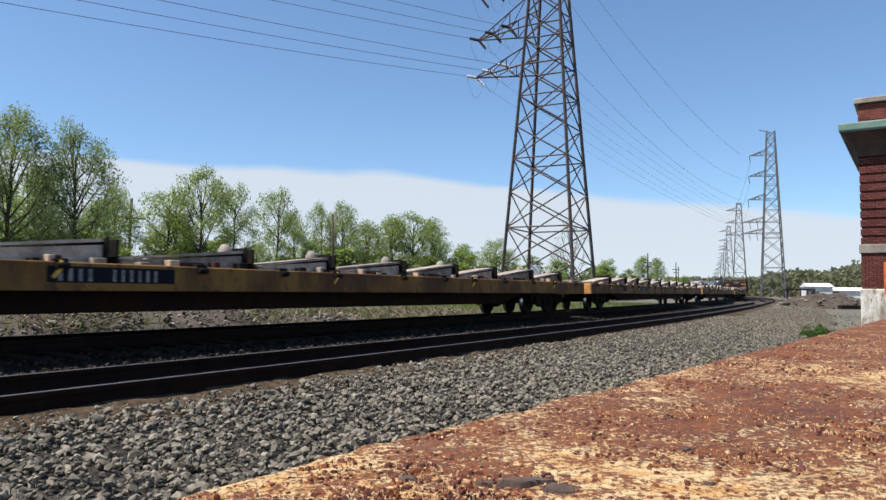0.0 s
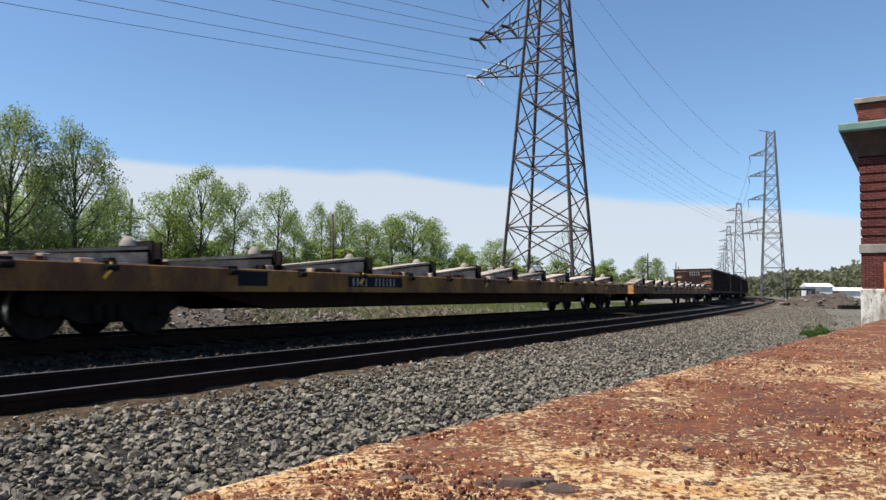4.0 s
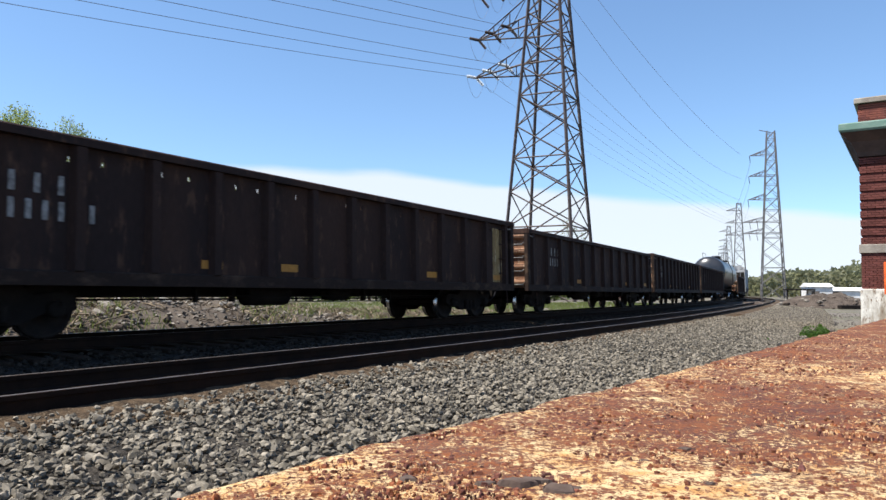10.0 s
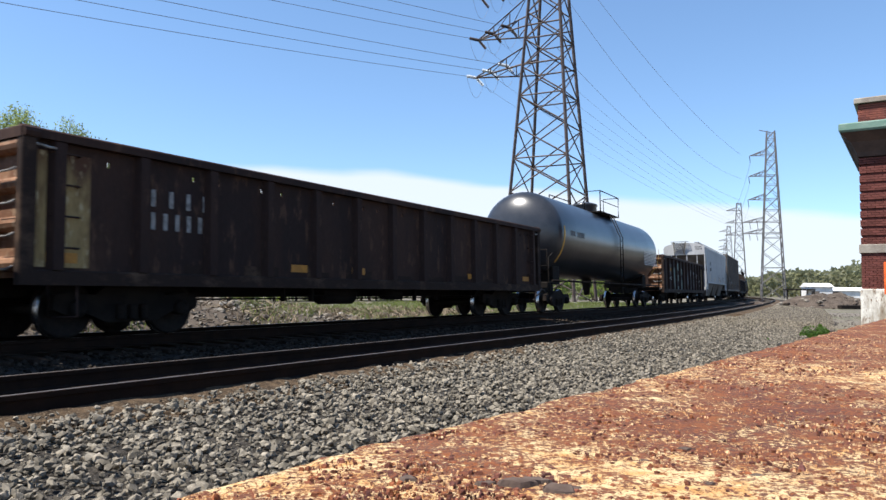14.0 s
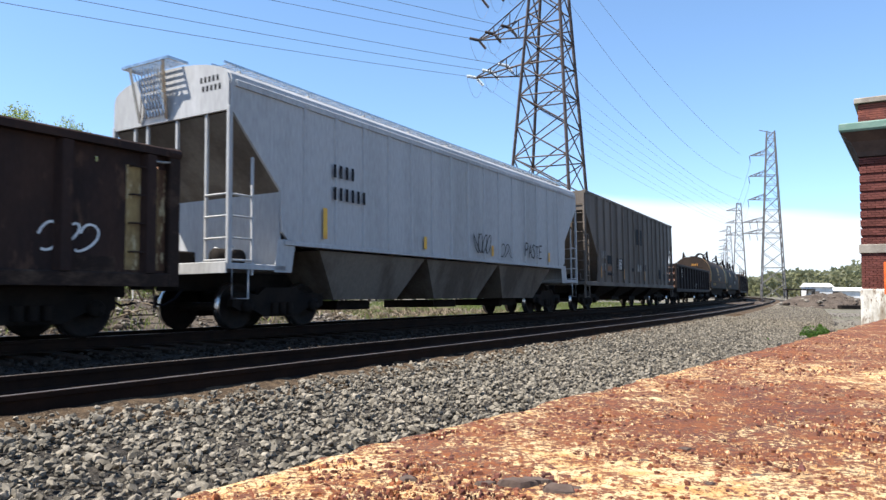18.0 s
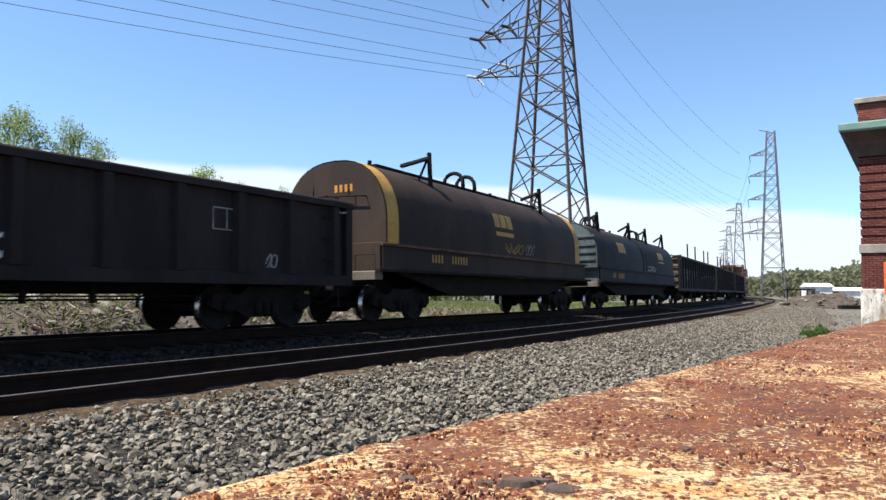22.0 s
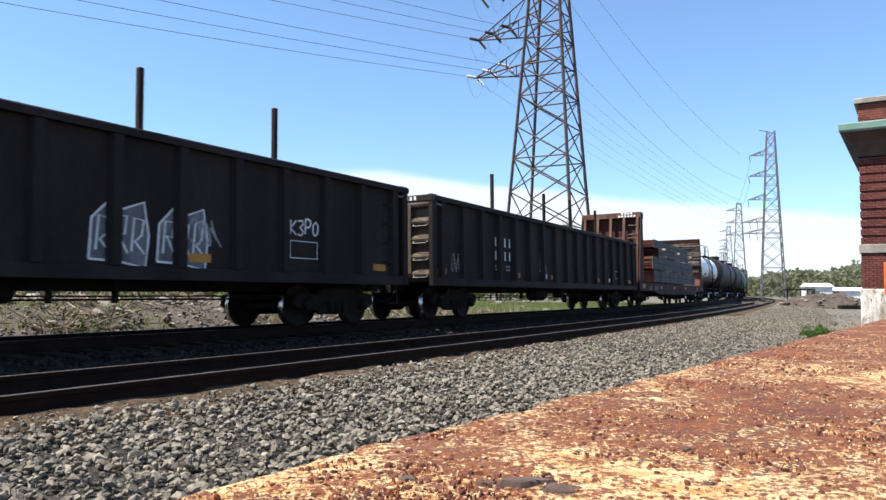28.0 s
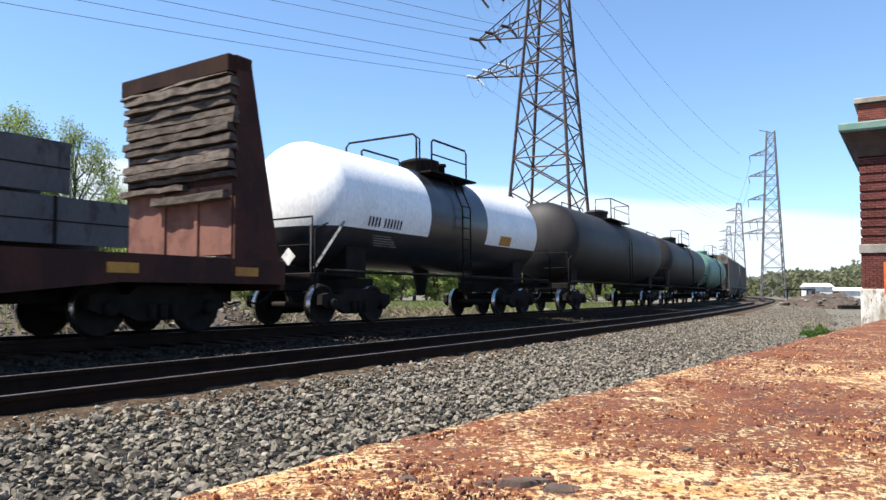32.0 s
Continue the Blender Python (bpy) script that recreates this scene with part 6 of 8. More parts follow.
def tankcar(s16, length, r, zc, bands, label, mats_frame, platform_span=1.5, hoops=False):
    h = length / 2
    t = railcar("tank_car", label, s16, h, h - 1.95)
    x0, x1 = -h + 0.55, h - 0.55
    tank_shell(t, x0, x1, r, zc, [(x0 + (x1 - x0) * a, x0 + (x1 - x0) * b, m) for a, b, m in bands])
    body = bands[0][2]
    for k in (1, -1):
        e = part("stub_sill", Mesh().box(h - 3.6, h, -0.28, 0.28, 0.72, 1.02, 0.02).box(h - 0.25, h, -1.4, 1.4, 0.86, 1.05, 0.02), DARK, t, m=Matrix() if k > 0 else TURN)
        part("saddle", Mesh().box(h - 2.3, h - 1.6, -1.0, 1.0, 1.0, zc - r + 0.42), DARK, e)
        part("end_railing", Mesh().tube([(h - 0.1, 1.35, 1.05), (h - 0.1, 1.35, 2.15), (h - 0.1, -1.35, 2.15), (h - 0.1, -1.35, 1.05)], 0.022, 6), mats_frame, e)
        part("end_railing", Mesh().tube([(h - 0.1, 1.35, 1.6), (h - 0.1, 0.5, 1.6)], 0.018, 6), mats_frame, e)
        for y in (1.4, -1.4):
            part("hand_rail", Mesh().tube([(h - 0.12, y, 0.5), (h - 0.12, y, 1.9), (h - 0.5, y, 2.05)], 0.02, 6), mats_frame, e)
            part("running_board", Mesh().box(h - 1.1, h - 0.1, y - 0.25 if y > 0 else y, y if y > 0 else y + 0.25, 1.02, 1.06), DARK, e)
    # pipework along the belly, dome, platform and its railings
    part("side_pipe", Mesh().tube([(-h + 0.4, 1.42, 1.1), (h - 0.4, 1.42, 1.1)], 0.035, 8), mats_frame, t)
    part("outlet", Mesh().lathe(((0.62, 0.0), (0.62, 0.12), (0.8, 0.14), (zc - r + 0.08, 0.25)), 2, 14), DARK, t)
    z = zc + r
    part("manway", Mesh().lathe(((z - 0.1, 0.52), (z + 0.24, 0.52), (z + 0.28, 0.55), (z + 0.34, 0.55), (z + 0.42, 0.3), (z + 0.42, 0.0)), 2, 20), DARK if hoops else body, t, "round manway dome")
    part("valve", Mesh().lathe(((z - 0.1, 0.1), (z + 0.3, 0.1), (z + 0.32, 0.14), (z + 0.4, 0.14), (z + 0.4, 0.0)), 2, 12, (-0.85, 0.2, 0)), DARK, t)
    ps = platform_span
    part("top_platform", Mesh().box(-ps, ps, 0.6, 1.15, z - 0.2, z - 0.15).box(-ps, ps, -1.15, -0.6, z - 0.2, z - 0.15), DARK, t, "grated platform by the dome")
    if hoops:
        for y in (1.12, -1.12):
            part("platform_railing", Mesh().tube([(1.2, y, z - 0.2), (1.2, y, z + 0.58), (1.12, y, z + 0.64), (-0.58, y, z + 0.64), (-0.65, y, z + 0.56), (-0.65, y, z - 0.2)], 0.028, 6).tube([(1.2, y, z + 0.26), (-0.65, y, z + 0.26)], 0.02, 6), mats_frame, t)
        part("platform_railing", Mesh().tube([(1.9, -1.1, z - 0.3), (1.9, -1.1, z + 0.55), (1.9, -1.0, z + 0.66), (1.9, 1.0, z + 0.66), (1.9, 1.1, z + 0.55), (1.9, 1.1, z - 0.3)], 0.028, 6), mats_frame, t, "hoop rail across the car")
        part("platform_railing", Mesh().tube([(1.75, 1.1, z - 0.3), (1.75, 1.1, z + 0.55), (1.9, 1.0, z + 0.66)], 0.024, 6), mats_frame, t)
    else:
        for y in (1.15, -1.15):
            part("platform_railing", Mesh().tube([(ps, y, z - 0.2), (ps, y, z + 0.72), (-ps, y, z + 0.72), (-ps, y, z - 0.2)], 0.024, 6).tube([(-ps, y, z + 0.3), (ps, y, z + 0.3)], 0.016, 6), mats_frame, t)
        for x in (ps, -ps):
            part("platform_railing", Mesh().tube([(x, 1.15, z + 0.72), (x, 0.45, z + 0.72), (x, 0.45, z - 0.1)], 0.022, 6), mats_frame, t)
    m = Mesh()
    for x in (0.22, -0.22):
        m.tube([(x, r + 0.1, 0.55), (x, r + 0.1, zc + 0.3), (x, r * 0.72 + 0.1, z - 0.2)], 0.022, 6)
    for q in range(9):
        m.tube([(-0.22, r + 0.1, 0.65 + q * 0.29), (0.22, r + 0.1, 0.65 + q * 0.29)], 0.016, 6)
    part("side_ladder", m, mats_frame, t)
    return t


def hopper(s16, length, z_roof, z_sill, skin, low, label, curved, ribs, bays):
    h = length / 2
    W = 1.55
    c = railcar("hopper_car", label, s16, h, h - 1.75)
    part("centre_sill", Mesh().box(-h, h, -0.28, 0.28, 0.7, 1.05), DARK, c)
    inset = 1.75 if curved else 1.55
    zs = z_sill
    # side sheets: full height between the slope ends, cut back to a slant below
    for k in (1, -1):
        y0, y1 = sorted((k * (W - 0.05), k * W))
        prof = ((-h + 0.12, z_roof), (h - 0.12, z_roof), (h - 0.12, z_roof - 0.75), (h - inset - 0.35, zs + 0.75), (h - inset, zs), (-h + inset, zs), (-h + inset + 0.35, zs + 0.75), (-h + 0.12, z_roof - 0.75))
        if curved:
            prof = ((-h, z_roof), (h, z_roof), (h, z_roof - 0.5), (h - 1.2, 2.5), (h - 1.25, 1.75), (h - 1.45, zs), (-h + 1.45, zs), (-h + 1.25, 1.75), (-h + 1.2, 2.5), (-h, z_roof - 0.5))
        side = part("side_sheet", Mesh().prism(prof, y0, y1, 1), skin, c, "ribbed steel side")
        rib = Mesh().prism(((-0.06, 0.0), (0.06, 0.0), (0.04, 0.03 if curved else 0.07), (-0.04, 0.03 if curved else 0.07)), zs + 0.02, z_roof - 0.06, 2).data("rib", skin)
        for i in range(ribs):
            x = -h + inset + 0.1 + (length - 2 * inset - 0.2) * i / (ribs - 1)
            part("rib", rib, None, side, m=pose(x, k * W, 0, 0, 0, 0 if k > 0 else 180))
        part("side_sill", Mesh().box(-h + 0.1, h - 0.1, *sorted((k * (W - 0.12), k * (W + 0.03))), zs - 0.14, zs + 0.02, 0.015) if not curved else Mesh().box(-h + 1.3, h - 1.3, *sorted((k * (W - 0.1), k * (W + 0.03))), zs - 0.06, zs + 0.02, 0.01), skin, c)
        part("top_chord", Mesh().box(-h + 0.1, h - 0.1, *sorted((k * (W - 0.1), k * (W + 0.03))), z_roof - 0.1, z_roof + 0.02, 0.015), skin, c)
    if curved:
        n = 14
        prof = [(W * math.cos(math.pi * i / n), z_roof + 0.42 * math.sin(math.pi * i / n) ** 0.85) for i in range(n + 1)]
        part("roof", Mesh().prism(prof, -h + 0.02, h - 0.02, 0), skin, c, "low curved roof")
        for y in (-1.05, 0.72):
            wk = part("roof_walk", Mesh().box(-h + 0.3, h - 0.3, y, y + 0.02, z_roof + 0.46, z_roof + 0.5).box(-h + 0.3, h - 0.3, y + 0.31, y + 0.33, z_roof + 0.46, z_roof + 0.5), TREAD, c, "open-grid running board")
            bars = Mesh()
            for i in range(int((length - 0.6) / 0.09)):
                bars.box(-h + 0.3 + i * 0.09, -h + 0.325 + i * 0.09, y + 0.02, y + 0.31, z_roof + 0.465, z_roof + 0.49)
            tagged(part("grating", bars, TREAD, wk, "bars of the grating"), kind="stuff")
            for i in range(9):
                x = -h + 0.8 + i * (length - 1.6) / 8
                part("walk_leg", Mesh().box(x - 0.02, x + 0.02, y + 0.12, y + 0.2, z_roof + 0.2, z_roof + 0.46), skin, wk)
        part("hatch_trough", Mesh().box(-h + 1.4, h - 1.4, -0.28, 0.28, z_roof + 0.34, z_roof + 0.5, 0.04), skin, c)
    for k in (1, -1):
        turn = Matrix() if k > 0 else TURN
        if curved:
            # the slope sheet runs in under the end panel and stops on an upright bulkhead
            xa, za, xb, zb2 = h - 0.03, z_roof - 0.55, h - 1.22, 2.48
            # the slope's shade is put into its darker colour
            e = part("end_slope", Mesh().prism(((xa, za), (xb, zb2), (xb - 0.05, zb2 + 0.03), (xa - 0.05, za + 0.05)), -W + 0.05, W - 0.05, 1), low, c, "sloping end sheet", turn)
            part("end_bulkhead", Mesh().prism(((xb, 1.1), (xb, zb2), (xb - 0.05, zb2), (xb - 0.05, 1.1)), -W + 0.06, W - 0.06, 1), skin, e, "upright sheet below the slope")
            arch = [(W * 0.985 * math.cos(math.pi * i / 14), z_roof + 0.42 * math.sin(math.pi * i / 14) ** 0.85) for i in range(15)] + [(-W * 0.985, z_roof - 0.52), (W * 0.985, z_roof - 0.52)]
            part("end_panel", Mesh().prism(arch, h - 0.02, h + 0.03, 0), skin, e, "white arched panel across the end's top")
            m = Mesh()
            for q in range(10):
                y = W - 0.22 - (q % 5) * 0.1 - (0.05 if q < 5 else 0)
                m.box(h + 0.031, h + 0.034, y - 0.05, y, z_roof + (0.02 if q < 5 else -0.14), z_roof + (0.12 if q < 5 else -0.04))
            part("lettering", m, INK, e, "small black painted marks")
            part("end_platform", Mesh().box(h - 1.35, h + 0.05, -W, W, 1.05, 1.15, 0.015), skin, e)
            part("platform_lip", Mesh().box(h + 0.05, h + 0.08, -W, W, 0.98, 1.17, 0.01), skin, e)
            for sd in (1, -1):
                y = sd * (W - 0.03)
                part("end_post", Mesh().box(h - 0.05, h + 0.04, y - 0.035, y + 0.035, 1.1, z_roof - 0.45, 0.01), skin, e)
                for yy in (0.95, 0.2 if sd > 0 else 0.6):
                    part("end_post", Mesh().box(h - 0.05, h + 0.0, sd * yy - 0.025, sd * yy + 0.025, 1.1, z_roof - 0.4), skin, e)
                part("side_upright", Mesh().box(h - 0.55, h - 0.51, y - 0.02, y + 0.02, 0.95, 3.0), skin, e)
                for q in range(4):
                    z = 1.2 + q * 0.37
                    part("rung", Mesh().tube([(h, y, z), (h, sd * 0.95, z)], 0.02, 6), skin, e)
                    part("rung", Mesh().tube([(h, y, z), (h - 0.53, y, z)], 0.02, 6), skin, e)
                part("step_iron", Mesh().tube([(h - 0.08, y, 1.1), (h - 0.08, y, 0.55), (h - 0.45, y, 0.55), (h - 0.45, y, 1.1)], 0.018, 6), skin, e)
                part("corner_plate", Mesh().prism(((h - 1.05, 1.02), (h - 1.5, 1.02), (h - 1.6, 1.62), (h - 1.15, 1.62)), *sorted((sd * (W - 0.02), sd * W)), 1), skin, e, "flat gusset at the sill's end")
            # the brake step: a grid hung on two arms from the roof walk
            hang = part("hanging_grid", Mesh().bar((h + 0.06, 0.0, z_roof - 0.48), (h + 0.3, 0.18, z_roof + 0.5), 0.05).bar((h + 0.06, -0.72, z_roof - 0.48), (h + 0.3, -0.72, z_roof + 0.5), 0.05)
                        .box(h - 0.1, h + 0.34, -0.9, -0.86, z_roof + 0.48, z_roof + 0.53).box(h - 0.1, h + 0.34, 0.32, 0.36, z_roof + 0.48, z_roof + 0.53).box(h + 0.31, h + 0.34, -0.86, 0.32, z_roof + 0.48, z_roof + 0.53), TREAD, e, "grated end walk on two arms")
            part("grating", functools.reduce(lambda m, q: m.box(h - 0.1 + q * 0.05, h - 0.085 + q * 0.05, -0.86, 0.32, z_roof + 0.5, z_roof + 0.525), range(8), Mesh()), TREAD, hang)
            g = Mesh()
            for q in range(9):
                a, b2 = -0.7 + q * 0.085, -0.7 + (q + 3) * 0.085
                g.bar((h + 0.07, min(a, 0.0), z_roof - 0.42), (h + 0.24, min(b2, 0.1), z_roof + 0.44), 0.018).bar((h + 0.07, min(b2, 0.0), z_roof - 0.42), (h + 0.24, min(a, 0.1), z_roof + 0.44), 0.018)
            tagged(part("mesh", g, TREAD, hang, "crossed wires of the grid"), kind="stuff")
        else:
            e = part("end_slope", Mesh().prism(((h - 0.14, z_roof - 0.62), (h - inset - 1.0, zs), (h - inset - 1.06, zs), (h - 0.2, z_roof - 0.62)), -W + 0.05, W - 0.05, 1), skin, c, "sloping end sheet", turn)
            part("end_panel", Mesh().box(h - 0.2, h - 0.12, -W + 0.03, W - 0.03, z_roof - 0.75, z_roof, 0.01), skin, e, "flat panel across the end's top")
            part("end_platform", Mesh().box(h - 1.75, h, -W, W, 1.02, 1.12, 0.015), skin, e)
            for y in (W - 0.05, -W + 0.05):
                part("end_post", Mesh().box(h - 0.2, h - 0.1, y - 0.05, y + 0.05, 1.1, z_roof - 0.7), skin, e)
                m = Mesh()
                for yy in (y, y - math.copysign(0.5, y)):
                    m.box(h - 0.1, h - 0.06, yy - 0.03, yy + 0.03, 0.5 if yy == y else 1.1, z_roof - 0.1)
                for q in range(9):
                    z = 1.2 + q * (z_roof - 1.7) / 8
                    m.tube([(h - 0.08, y, z), (h - 0.08, y - math.copysign(0.5, y), z)], 0.016, 6)
                part("end_ladder", m, skin, e)
                m = Mesh()
                for xx in (h - 0.12, h - 0.62):
                    m.box(xx - 0.02, xx + 0.02, y - 0.02, y + 0.02, 0.5, 3.0)
                for q in range(7):
                    z = 0.55 + q * 0.4
                    m.tube([(h - 0.12, y, z), (h - 0.62, y, z)], 0.016, 6)
                part("side_ladder", m, skin, e)
            part("centre_brace", Mesh().box(h - 0.35, h - 0.2, -0.5, -0.4, 1.1, z_roof - 0.8).box(h - 0.35, h - 0.2, 0.4, 0.5, 1.1, z_roof - 0.8), skin, e)
        part("brake_cylinder", Mesh().lathe(((h - 1.0, 0.0), (h - 1.0, 0.15), (h - 0.4, 0.15), (h - 0.4, 0.0)), 0, 12, (0, 0.75, 1.3)), DARK, e)
        part("brake_pipe", Mesh().tube([(h - 0.15, 1.3, 1.2), (h - 0.4, 1.2, 1.45), (h - 0.6, 0.9, 1.35), (h - 0.9, 0.2, 1.5)], 0.025, 6), skin, e)
        part("valve_box", Mesh().box(h - 0.9, h - 0.5, -0.9, -0.3, 1.15, 1.45, 0.03), DARK, e)
    # discharge bays
    span = length - 2 * inset - 1.2
    for i in range(bays):
        a = -span / 2 + span * i / bays
        b = a + span / bays
        zl = 0.5
        m = Mesh()
        mid = (a + b) / 2
        v = [(a + 0.05, -W + 0.1, zs - 0.1), (b - 0.05, -W + 0.1, zs - 0.1), (b - 0.05, W - 0.1, zs - 0.1), (a + 0.05, W - 0.1, zs - 0.1),
             (mid - 0.45, -0.75, zl), (mid + 0.45, -0.75, zl), (mid + 0.45, 0.75, zl), (mid - 0.45, 0.75, zl)]
        if curved:
            zl = 0.42
            v[4:] = [(mid - 1.15, -1.15, zl + 0.1), (mid + 1.15, -1.15, zl + 0.1), (mid + 1.15, 1.15, zl + 0.1), (mid - 1.15, 1.15, zl + 0.1)]
        m.add(v, [(0, 1, 5, 4), (1, 2, 6, 5), (2, 3, 7, 6), (3, 0, 4, 7), (4, 5, 6, 7), (0, 3, 2, 1)])
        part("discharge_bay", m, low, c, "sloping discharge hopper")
        part("outlet_gate", Mesh().box(mid - 0.6, mid + 0.6, -0.8, 0.8, zl - 0.12, zl + 0.08, 0.02), DARK, c)
    return c


def coilcar(s16, length, skin, end_skin, label, split=False, yellow=True, ribs_end=False, stands=((0.62, 0), (0.3, 1), (-0.15, 0), (-0.55, 1)), decals=(), top=3.76, walks=((1.0, -1.5),), gap=0.5, hood_ends=(0.45, 0.45)):
    h = length / 2
    c = railcar("coil_car", label, s16, h, h - 1.75)
    W = 1.5
    part("underframe", Mesh().box(-h, h, -0.35, 0.35, 0.6, 1.05), DARK, c)
    for k in (1, -1):
        y0, y1 = sorted((k * (W - 0.1), k * W))
        part("side_girder", Mesh().box(-h + 0.3, h - 0.3, y0, y1, 1.18, 1.75, 0.01), skin, c)
        part("walkway", Mesh().box(-h, h, *sorted((k * (W - 0.02), k * (W + 0.14))), 1.12, 1.19, 0.01), DARK, c, "narrow side walkway")
        # lighter brown on the ledge stands in for its sunlit edge
        part("hood_rest", Mesh().box(-h + 0.2, h - 0.2, *sorted((k * (W - 0.02), k * (W + 0.07))), 1.7, 1.76, 0.01), skin if split else BROWN_LIGHT, c, "ledge under the hood")
        prof = ((-h + 1.2, 1.12), (-h + 3.6, 0.62), (h - 3.6, 0.62), (h - 1.2, 1.12))
        part("side_truss", Mesh().prism(prof, *sorted((k * (W - 0.3), k * (W - 0.22))), 1), DARK, c)
        e = part("end_bulkhead", Mesh().box(h - 0.35, h - 0.25, -W + 0.05, W - 0.05, 1.1, 1.78, 0.01), end_skin, c, m=Matrix() if k > 0 else TURN)
        # the leading sill is paler than the trailing one
        part("end_sill", Mesh().box(h - 0.3, h, -W, W, 0.95, 1.14, 0.02), HOPW_LOW if k > 0 else DARK, e)
        part("end_railing", Mesh().tube([(h - 0.08, W - 0.05, 0.55), (h - 0.08, W - 0.05, 1.5), (h - 0.08, W - 0.6, 1.5), (h - 0.08, W - 0.6, 1.0)], 0.018, 6), DARK, e)
    zb, zt = 1.72, top
    n = 18

    def hood_ring(r):
        pts = [(W * r, zb)]
        for i in range(n + 1):
            a = math.pi * i / n
            ca, sa = math.cos(a), math.sin(a)
            pts.append((W * r * math.copysign(abs(ca) ** 0.84, ca), zb + 0.55 + (zt - zb - 0.55) * r * sa ** 0.92))
        pts.append((-W * r, zb))
        return pts

    def hood(a, b, mat, nm, lab="", r=1.0):
        p = hood_ring(r)
        k = len(p)
        xs = (a, a + 0.12, b - 0.12, b)
        v = []
        for x, q in zip(xs, (0.985, 1, 1, 0.985)):
            v += [(x, y * q, zb + (z - zb) * q) for y, z in p]
        f = [(i * k + j, i * k + j + 1, (i + 1) * k + j + 1, (i + 1) * k + j) for i in range(3) for j in range(k - 1)]
        m = Mesh().add(v, f, True)
        m.add([(a, y * 0.985, zb + (z - zb) * 0.985) for y, z in p], [tuple(range(k))])
        m.add([(b, y * 0.985, zb + (z - zb) * 0.985) for y, z in p], [tuple(range(k - 1, -1, -1))])
        return part(nm, m, mat, c, lab)
    a, b = -h + hood_ends[1], h - hood_ends[0]
    if split:
        hd = hood(0.12, b, skin, "hood", "rounded weathered hood")
        hood(a, -0.12, skin, "hood", "rounded weathered hood")
        cap = [(y * 0.98, zb + (z - zb) * 0.98) for y, z in hood_ring(1.0)]
        part("hood_end", Mesh().prism(cap, b - 0.01, b + 0.012, 0), end_skin, hd, "lighter blue-green hood end")
        part("lap_band", Mesh().prism([(y * 1.015, z + 0.02) for y, z in hood_ring(1.0)], -0.25, 0.2, 0), skin, c)
    else:
        hd = hood(a, b, skin, "hood", "rounded dark hood")
    if yellow:
        for x in (b - 0.47, a + 0.02):
            p = hood_ring(1.004)
            k = len(p)
            part("yellow_band", Mesh().add([(x, y, z) for y, z in p] + [(x + 0.45, y, z) for y, z in p], [(j, j + 1, k + j + 1, k + j) for j in range(k - 1)], True), DULLYEL, hd, "yellow painted band round the hood's end")
    for k in (1, -1):
        if ribs_end:
            for z in (2.0, 2.3, 2.6, 2.95):
                part("end_rib", Mesh().box(b, b + 0.06, -W + 0.12, W - 0.12, z, z + 0.09, 0.01), end_skin, hd, m=Matrix() if k > 0 else TURN)
        g = Mesh().tube([(b + 0.01, -0.95, 2.95), (b + 0.12, -0.95, 2.95), (b + 0.12, 0.95, 2.85), (b + 0.01, 0.95, 2.85)], 0.018, 6)
        g.tube([(b + 0.12, -0.5, 2.93), (b + 0.12, -0.5, 3.2)], 0.015, 6).tube([(b + 0.12, 0.55, 2.88), (b + 0.12, 0.55, 3.15)], 0.015, 6)
        part("end_grab", g, DARK, hd, m=Matrix() if k > 0 else TURN)
    def decal(x0, x1, a0, a1, mat, nm="emblem", lab=""):
        # a painted patch that follows the hood's curve
        v = []
        for i in range(7):
            q = a0 + (a1 - a0) * i / 6
            y, z = 1.008 * W * math.cos(q) ** 0.84, zb + 0.55 + (zt - zb - 0.55) * 1.008 * math.sin(q) ** 0.92
            v += [(x0, y, z), (x1, y, z)]
        part(nm, Mesh().add(v, [(2 * i, 2 * i + 1, 2 * i + 3, 2 * i + 2) for i in range(6)], True), mat, hd, lab)
    for dd in decals:
        decal(*dd)
    for w0, w1 in walks:
        part("ridge_walk", Mesh().box(w0, w1, -0.26, 0.26, zt - 0.04, zt + 0.12), DARK, hd)
    for fx, kind in stands:
        x = fx * h
        if kind:
            # a lifting stand: two legs and a bracket
            for sd in (1, -1):
                part("stacking_stand", Mesh().bar((x, sd * 1.05, zt - 0.55), (x - 0.1, sd * 0.95, zt + 0.55), 0.1).bar((x + 0.85, sd * 0.7, zt + 0.08), (x - 0.06, sd * 0.93, zt + 0.4), 0.08).bar((x + 0.32, sd * 0.86, zt - 0.28), (x - 0.04, sd * 0.93, zt + 0.38), 0.06), DARK, hd, "angled steel stacking bracket")
        else:
            for d in ((0.0, 0.3, gap) if split else (0.0, gap)):
                pts = [(x - d - 0.1 * 0, -0.32, zt - 0.02)] + [(x - d, -0.32 * math.cos(q), zt + 0.25 + 0.3 * math.sin(q)) for q in np.linspace(0, math.pi, 9)] + [(x - d, 0.32, zt - 0.02)]
                part("lifting_loop", Mesh().tube(pts, 0.04 if split else 0.062, 7), DARK, hd, "bent steel lifting loop")
    return c


